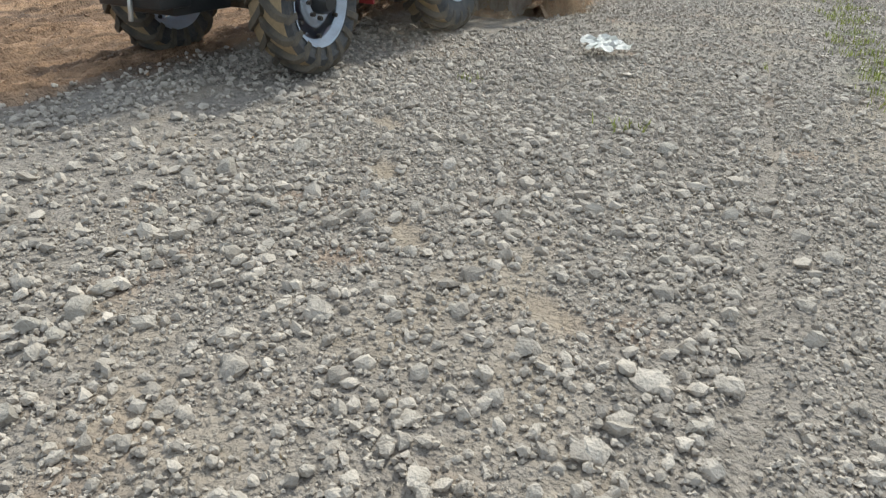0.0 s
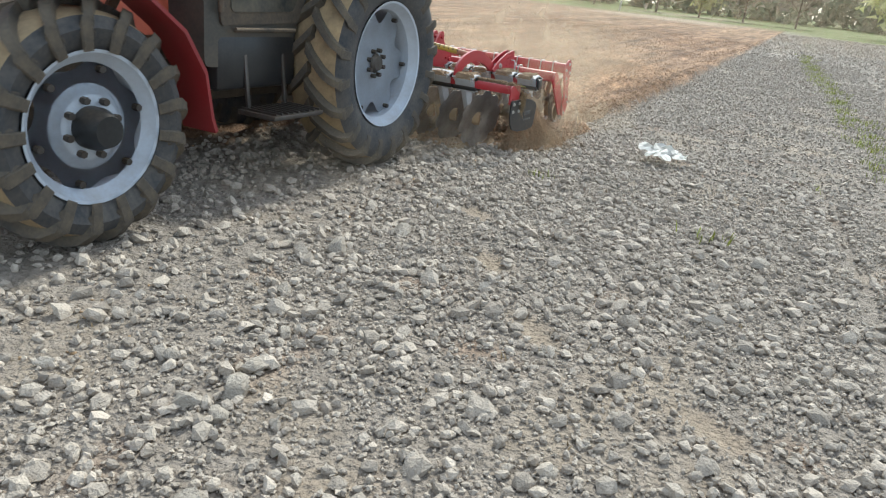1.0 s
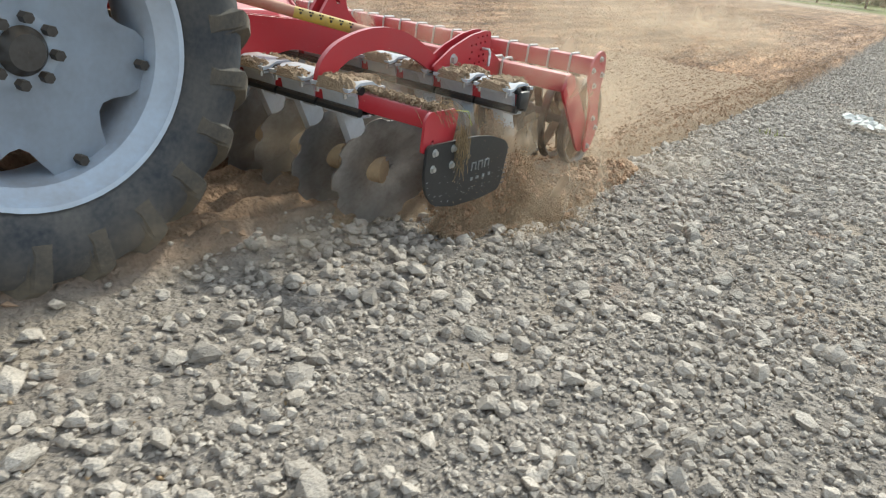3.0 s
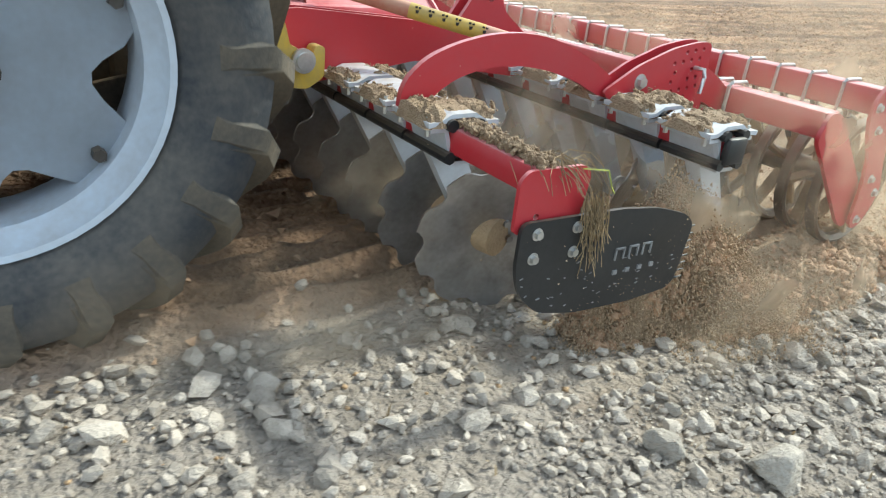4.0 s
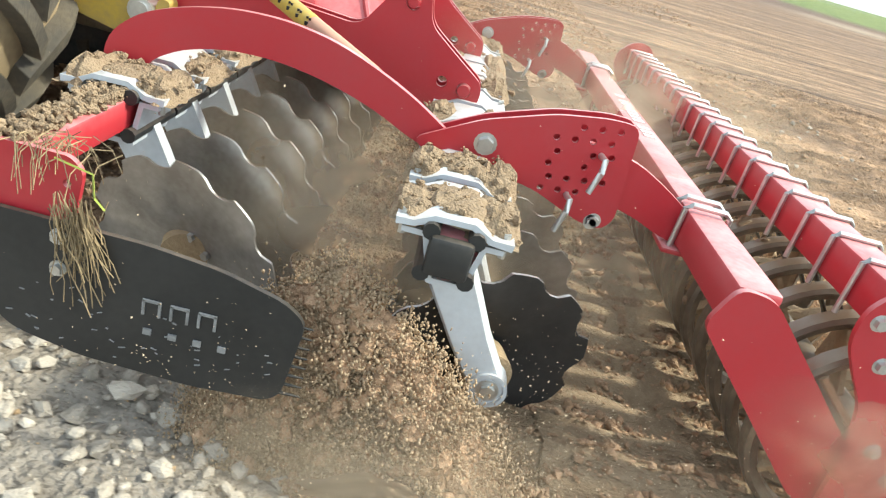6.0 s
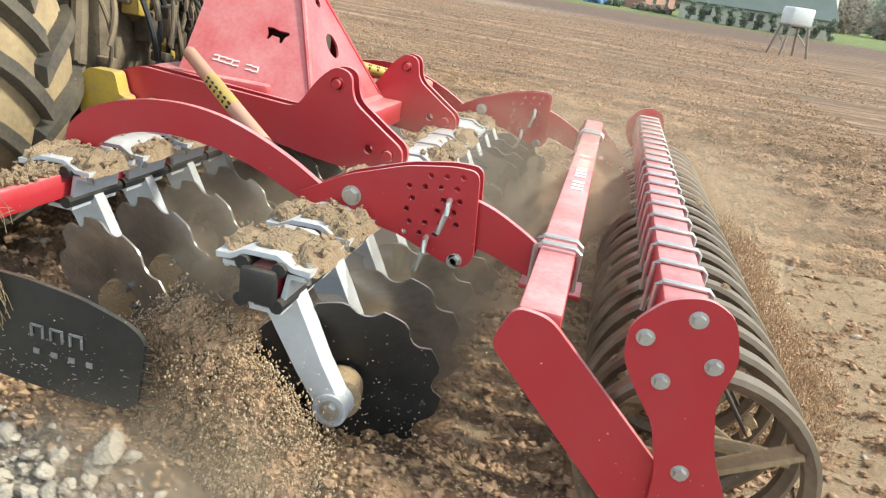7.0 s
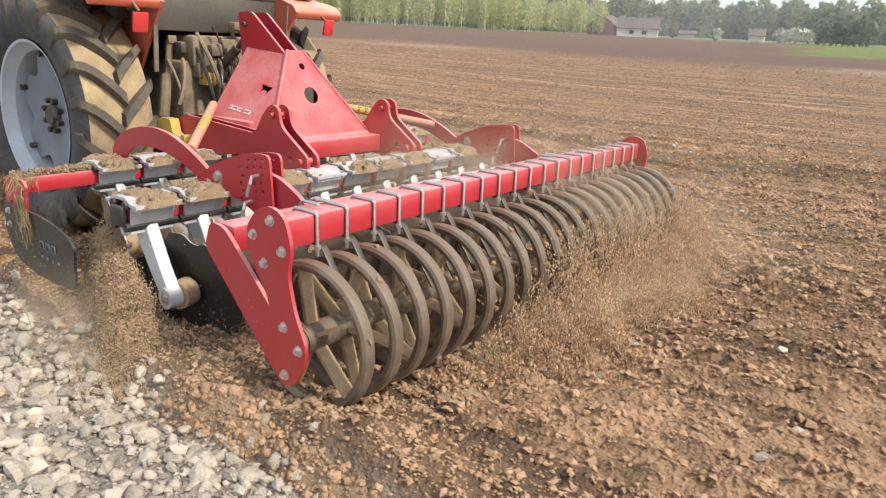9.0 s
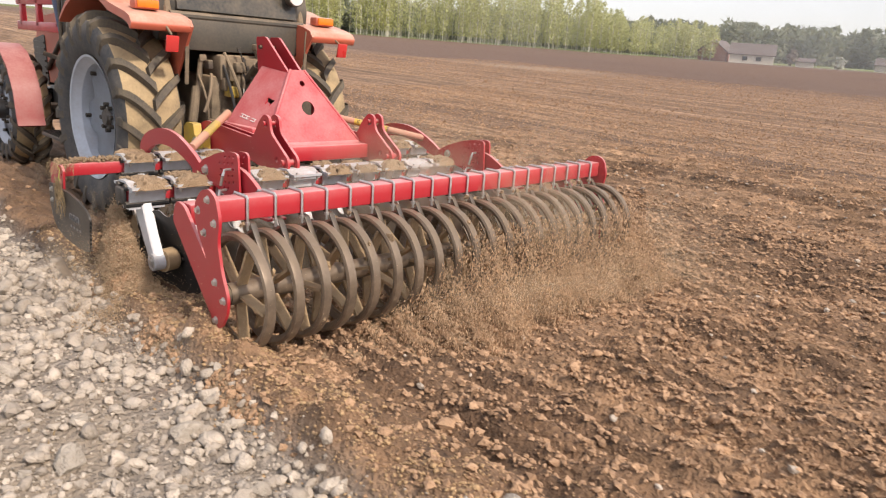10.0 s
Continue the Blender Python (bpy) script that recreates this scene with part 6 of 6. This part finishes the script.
def leafy(name, a, b):
    """Thin leaves that let light through."""
    m = bpy.data.materials.new(name)
    m.use_nodes = True
    n, l = m.node_tree.nodes, m.node_tree.links
    n.remove(n["Principled BSDF"])
    mix, rnd = n.new("ShaderNodeMix"), n.new("ShaderNodeNewGeometry")
    mix.data_type = 'RGBA'
    mix.inputs[6].default_value, mix.inputs[7].default_value = (*a, 1), (*b, 1)
    l.new(rnd.outputs["Random Per Island"], mix.inputs[0])
    front, through_, both = n.new("ShaderNodeBsdfDiffuse"), n.new("ShaderNodeBsdfTranslucent"), n.new("ShaderNodeMixShader")
    l.new(mix.outputs[2], front.inputs["Color"])
    l.new(mix.outputs[2], through_.inputs["Color"])
    l.new(front.outputs[0], both.inputs[1])
    l.new(through_.outputs[0], both.inputs[2])
    l.new(both.outputs[0], n["Material Output"].inputs["Surface"])
    return m


LEAF = leafy("spring_leaf", (0.46, 0.48, 0.22), (0.58, 0.58, 0.32))
FARLEAF = leafy("far_wood", (0.25, 0.275, 0.19), (0.34, 0.355, 0.26))
CONIFER = leafy("conifer_green", (0.20, 0.235, 0.185), (0.27, 0.30, 0.24))
TWIG = leafy("bare_twig", (0.27, 0.24, 0.20), (0.36, 0.32, 0.27))
EYE = (-22.5, -2.9)
wrng = np.random.default_rng(5)


def at(az, d, eye=EYE):
    x, y = eye[0] + d * math.cos(radians(az)), eye[1] + d * math.sin(radians(az))
    return x, y, float(height(np.array([x]), np.array([y]))[0])


def raw(name, V, F, mat, label, category, kind="stuff", parent=None):
    me = bpy.data.meshes.new(name)
    me.from_pydata(V.tolist(), [], F.tolist())
    me.materials.append(mat)
    ob = new(name, me)
    ob.parent = parent
    return tagged(ob, label, category, kind=kind)


def flakes(centres, size, squash=1.0):
    """Loose leaf clumps: crossed triangles at random turns."""
    n = len(centres)
    tri = wrng.normal(0, 1, (n, 3, 3))
    tri -= tri.mean(1, keepdims=True)
    tri *= (size / 1.6)[:, None, None] if np.ndim(size) else size / 1.6
    tri[:, :, 2] *= squash
    return (centres[:, None] + tri).reshape(-1, 3), np.arange(3 * n).reshape(-1, 3)


def trunks(base, h, r):
    V, F = [], []
    for k, (x, y, z) in enumerate(base):
        for j in range(5):
            a = j * math.tau / 5
            V += [(x + r * math.cos(a), y + r * math.sin(a), z - 0.3), (x + 0.35 * r * math.cos(a), y + 0.35 * r * math.sin(a), z + h[k])]
        F += [(10 * k + 2 * j, 10 * k + (2 * j + 2) % 10, 10 * k + (2 * j + 3) % 10, 10 * k + 2 * j + 1) for j in range(5)]
    return np.array(V), np.array(F)


def crown_points(n, h, width, low, shape=1.0):
    t = wrng.random(n)
    rad = width * np.sqrt(wrng.random(n)) * np.sin(np.clip(math.pi * (0.08 + 0.9 * t), 0, math.pi)) ** shape
    a = wrng.uniform(0, math.tau, n)
    return np.stack([rad * np.cos(a), rad * np.sin(a), h * (low + (1 - low) * t)], 1)


# birch wood
bearing = wrng.uniform(115.5, 152, 400)
base = [at(b, 206 + 34 * wrng.random() ** 1.4) for b in bearing]
h = wrng.uniform(0.8, 1.1, 400) * np.interp(bearing, [115, 122, 125, 140], [8.5, 10.5, 15.0, 18.5])
V, F = trunks(base, h, 0.11)
raw("birch_trunks", V, F, BIRCH, "white trunks of a birch wood", "wood")
pts = np.concatenate([np.array(b) + crown_points(210, hh, 1.7, 0.10, 0.7) for b, hh in zip(base, h)])
V, F = flakes(pts, 0.42)
raw("birch_leaves", V, F, LEAF, "thin light green spring leaves of a birch wood", "wood")
# far mixed forest
base = [at(wrng.uniform(66, 150), 290 + 60 * wrng.random()) for _ in range(760)]
h = wrng.uniform(11, 15, 760)
pts = np.concatenate([np.array(b) + crown_points(190, hh, 3.6, 0.0, 0.4) for b, hh in zip(base, h)])
V, F = flakes(pts, 1.35)
raw("far_forest", V, F, FARLEAF, "grey-green forest along the horizon", "forest")
base = [at(wrng.uniform(66, 93), 165 + 30 * wrng.random()) for _ in range(120)]
pts = np.concatenate([np.array(b) + crown_points(90, wrng.uniform(5, 8.5), 2.6, 0.03, 0.7) for b in base])
V, F = flakes(pts, 0.8)
raw("far_thicket", V, F, TWIG, "bare brownish trees behind the houses", "trees")
# woods behind the road
base = [(x, y, float(height(np.array([x]), np.array([y]))[0])) for x, y in zip(wrng.uniform(112, 150, 260), wrng.uniform(-70, 95, 260))]
h = wrng.uniform(8, 14, 260)
pts = np.concatenate([np.array(b) + crown_points(90, hh, 2.6, 0.02, 0.7) for b, hh in zip(base, h)])
V, F = flakes(pts, 1.1)
raw("roadside_wood", V, F, FARLEAF, "hazy grey-green wood behind the road", "wood")


def tree(x, y, h, width, mat, label, low=0.3, n=420, leaf=0.45, trunk=BARK, shape=0.8, name="tree"):
    z = float(height(np.array([x]), np.array([y]))[0])
    t = thing(name, label, "tree")
    t.matrix_basis = pose(x, y, z)
    bm = bmesh.new()
    rod(bm, (0, 0, -0.2), (0, 0, h * 0.55), h * 0.02, 8, h * 0.009)
    for k in range(9):
        a, q = wrng.uniform(0, math.tau), wrng.uniform(low * 0.8, 0.6)
        rod(bm, (0, 0, h * q), (width * 0.75 * math.cos(a), width * 0.75 * math.sin(a), h * (q + 0.28)), h * 0.008, 5, h * 0.002)
    part("trunk", bm, trunk, t)
    clumps = crown_points(16, h, width * 0.85, low + 0.08, shape)
    pts = np.concatenate([c + wrng.normal(0, width * 0.22, (n // 16, 3)) for c in clumps])
    V, F = flakes(pts, leaf)
    o = raw("crown", V, F, mat, "", "", "", t)
    return t


for az_, d_, hh, ww, mm, lab in ((94.6, 168, 5.6, 2.6, TWIG, "broad bare tree standing at the field's edge"), (102.9, 188, 3.0, 1.8, BLOSSOM, "low tree in white blossom by the meadow"), (102.0, 190, 3.4, 1.9, BLOSSOM, "low tree in white blossom by the meadow"), (101.2, 192, 2.8, 1.6, BLOSSOM, "low tree in white blossom by the meadow"), (110.3, 195, 3.8, 1.2, TWIG, "slender bare tree beside the white house"), (107.3, 195, 2.4, 1.2, BLOSSOM, "round pale bush near the white house")):
    p = at(az_, d_)
    tree(p[0], p[1], hh, ww, mm, lab, low=0.15)
for k in range(9):
    p = at(97.6 + 0.36 * k, 186 + wrng.uniform(-3, 3))
    tree(p[0], p[1], wrng.uniform(5.0, 6.6), 0.95, CONIFER, "dark narrow conifer in a row", low=0.02, n=320, leaf=0.5, shape=0.5, name="conifer")
for x, y, hh, ww, mm in ((84, -2, 6.5, 2.8, TWIG), (86, 4, 7, 3.0, TWIG), (84, 9, 6.0, 2.6, LEAF), (88, 15, 7.5, 3.0, TWIG), (70, -11, 6.0, 3.6, LEAF), (83, -16, 7, 3.4, TWIG), (90, 24, 6.5, 3.2, TWIG), (74, -20, 6.5, 3.6, LEAF)):
    tree(x, y, hh, ww, mm, "grey-green roadside tree with a bare trunk", low=0.22, n=600, leaf=0.5)


def house(x, y, yaw, length, depth, wall, ridge, wall_mat, roof_mat, label, over=0.35, windows=(), hip=0.0, chimney=0):
    """A gabled house; its ridge runs along its own x."""
    t = thing("house", label, "house")
    t.matrix_basis = pose(x, y, float(height(np.array([x]), np.array([y]))[0]) - 0.1, 0, 0, yaw)
    bm = bmesh.new()
    plate(bm, [(-depth / 2, 0), (depth / 2, 0), (depth / 2, wall), (0, ridge - 0.12), (-depth / 2, wall)], 0, length)
    bmesh.ops.rotate(bm, verts=bm.verts, matrix=Matrix.Rotation(radians(90), 3, 'Z'))
    w = part("wall", bm, wall_mat, t)
    for s in (-1, 1):
        bm = bmesh.new()
        L, e = length / 2 + over, depth / 2 + over
        drop = (ridge - wall) / (depth / 2) * over
        q = [(-L, s * e, wall - drop), (L, s * e, wall - drop), (L - hip, 0, ridge), (-L + hip, 0, ridge)]
        lo = [bm.verts.new(p) for p in q]
        hi = [bm.verts.new((p[0], p[1], p[2] + 0.16)) for p in q]
        bm.faces.new(lo)
        bm.faces.new(hi)
        for k in range(4):
            bm.faces.new((lo[k], lo[(k + 1) % 4], hi[(k + 1) % 4], hi[k]))
        part("roof", bm, roof_mat, t)
    for k in range(chimney):
        bm = bmesh.new()
        box(bm, (-length * 0.15 + 2.2 * k, 0.2, ridge + 0.3), (0.5, 0.5, 0.9), bevel=0.03)
        part("chimney", bm, BRICKW, t)
    for wx, wy, wz, ww, wh in windows:
        bm = bmesh.new()
        flat = abs(wy) > depth / 2 - 0.1
        box(bm, (wx, wy, wz), (ww, 0.16, wh) if flat else (0.16, ww, wh), bevel=0.02)
        win = part("window", bm, RENDERW, t)
        bm = bmesh.new()
        out = 0.05
        box(bm, (wx + (0 if flat else math.copysign(out, wx)), wy + (math.copysign(out, wy) if flat else 0), wz), (ww - 0.2, 0.14, wh - 0.2) if flat else (0.14, ww - 0.2, wh - 0.2))
        part("pane", bm, PANE, win)
    return t


p = at(88.6, 108)
house(p[0], p[1], 62, 9.0, 8.4, 2.5, 5.3, BRICKW, ROOFB, "unfinished brick house with a brown gable roof", windows=[(-4.5, 0.0, 3.4, 1.0, 1.3), (-4.5, 0.6, 1.4, 1.2, 1.0), (-2.0, -4.2, 1.4, 1.1, 1.2), (1.8, -4.2, 1.2, 1.0, 2.0)])
p = at(79.8, 92)
house(p[0], p[1], 172, 16.0, 8.6, 2.1, 5.7, RENDERW, ROOFG, "pale house under a large green sheet roof", hip=1.2, chimney=2, windows=[(-4.0, 4.3, 1.2, 1.2, 1.1), (0.5, 4.3, 1.2, 1.2, 1.1), (5.0, 4.3, 1.2, 1.2, 1.1), (8.0, 0.0, 2.6, 1.2, 1.2)])
for k in range(11):
    p = at(84.0 - 0.95 * k, 84)
    tree(p[0], p[1], wrng.uniform(1.7, 2.3), 0.5, CONIFER, "clipped dark thuja in a hedge row", low=0.02, n=260, leaf=0.22, shape=0.4, name="thuja")
p = at(112.9, 204)
house(p[0], p[1], 20, 10.5, 7.0, 2.3, 4.9, RENDERW, ROOFB, "low farmhouse with a pale gable and grey roof", windows=[(-1.5, -3.5, 1.2, 1.4, 1.2), (1.8, -3.5, 1.2, 1.4, 1.2)])
p = at(115.2, 212)
house(p[0], p[1], 95, 9.0, 7.5, 2.6, 5.4, BRICKW, ROOFB, "red-brown farmhouse with a steep roof", windows=[(-4.5, 0, 1.6, 1.2, 1.2)])
p = at(109.4, 200)
house(p[0], p[1], 20, 4.0, 3.0, 1.4, 2.1, RENDERW, ROOFB, "small pale shed by the farmhouse")
p = at(104.5, 205)
house(p[0], p[1], 10, 3.6, 3.0, 1.8, 3.2, RENDERW, ROOFB, "small white house between bushes")
# heaps and sheets by the brick house
heap_rng = random.Random(8)
for k, (az_, mm, lab) in enumerate(((91.2, BLUE, "blue plastic sheet heap by the brick house"), (90.0, CONIFER, "dark heap of brushwood by the brick house"), (87.6, TWIG, "bare brown bush by the brick house"), (86.4, TWIG, "bare brown bush by the brick house"))):
    p = at(az_, 96)
    bm = bmesh.new()
    lumps(bm, [(heap_rng.gauss(0, 0.7), heap_rng.gauss(0, 0.5), heap_rng.uniform(0.1, 0.7)) for _ in range(40)], heap_rng, 0.2, 0.5)
    o = tagged(part("heap", bm, mm), lab, "heap")
    o.matrix_basis = pose(*p)
# white tank on a timber stand
p = at(75.3, 40)
stand = thing("water_tank", "white plastic tank on a timber stand in the grass", "tank")
stand.matrix_basis = pose(*p, 0, 0, 20)
bm = bmesh.new()
box(bm, (0, 0, 1.85), (1.15, 1.0, 0.80), bevel=0.08)
part("tank", bm, PLASTIC, stand)
for sx in (-1, 1):
    for sy in (-1, 1):
        bm = bmesh.new()
        bar(bm, (0.72 * sx, 0.62 * sy, -0.1), (0.45 * sx, 0.4 * sy, 1.45), 0.10, 0.10, 0.01)
        part("leg", bm, POST, stand)
    bm = bmesh.new()
    bar(bm, (0.6 * sx, -0.55, 0.5), (0.55 * sx, 0.5, 1.1), 0.07, 0.03, 0.005)
    part("brace", bm, POST, stand)
bm = bmesh.new()
box(bm, (0, 0, 1.42), (1.1, 1.0, 0.07), bevel=0.01)
part("deck", bm, POST, stand)
# roadside posts
for x, y in ((70, 15.5), (62, -34)):
    z = float(height(np.array([x]), np.array([y]))[0])
    bm = bmesh.new()
    rod(bm, (0, 0, -0.2), (0, 0, 7.0), 0.10, 10, 0.07)
    box(bm, (0, 0, 6.6), (0.08, 1.0, 0.08), bevel=0.01)
    o = tagged(part("utility_pole", bm, RENDERW), "slim pale pole beside the road", "pole")
    o.matrix_basis = pose(x, y, z)


# ---- everything that moves ----
def motions():
    ends = (0.0, 10.0)
    for ob in (harrow, tractor, *carried):
        walk(ob, [(t, pose(-SPEED * t, 0, 0)) for t in ends])
        for layer in ob.animation_data.action.layers[0].strips[0].channelbag(ob.animation_data.action_slot).fcurves:
            for key in layer.keyframe_points:
                key.interpolation = 'LINEAR'
    for ob in left_behind:
        walk(ob, [(k * 0.5, pose(-SPEED * (k * 0.5 if k < 11 else 5.5 + 0.25 * (k * 0.5 - 5.5)), 0, 0)) for k in range(21)])
    for ob, x in lifted:
        start, done = (-1.5 - x) / SPEED, (-0.7 - x) / SPEED
        if start > 0:
            walk(ob, [(0.0, pose(0, 0, -0.26)), (start, pose(0, 0, -0.26)), (done, pose(0, 0, 0)), (10.0, pose(0, 0, 0))])
    for w, x, y, z, r, side in wheels:
        step = 0.25 if r > 0.7 else 0.2
        walk(w, [(k * step, pose(x, y, z) @ pose(0, 0, 0, 0, -math.degrees(SPEED * k * step / r), 0)) for k in range(round(10 / step) + 1)])
    walk(roller, [(k * 0.1, pose(0, 0, ROLL_Z) @ pose(0, 0, 0, 0, -math.degrees(SPEED * k * 0.1 / ROLL_R), 0)) for k in range(101)])
    for d, where, tilt in discs:
        spin = SPEED * 0.93 / 0.275
        walk(d, [(k * 0.1, pose(*where) @ pose(0, 0, 0, 0, 0, tilt[2]) @ pose(0, 0, 0, tilt[0]) @ pose(0, 0, 0, 0, -math.degrees(spin * k * 0.1), 0)) for k in range(101)])


motions()
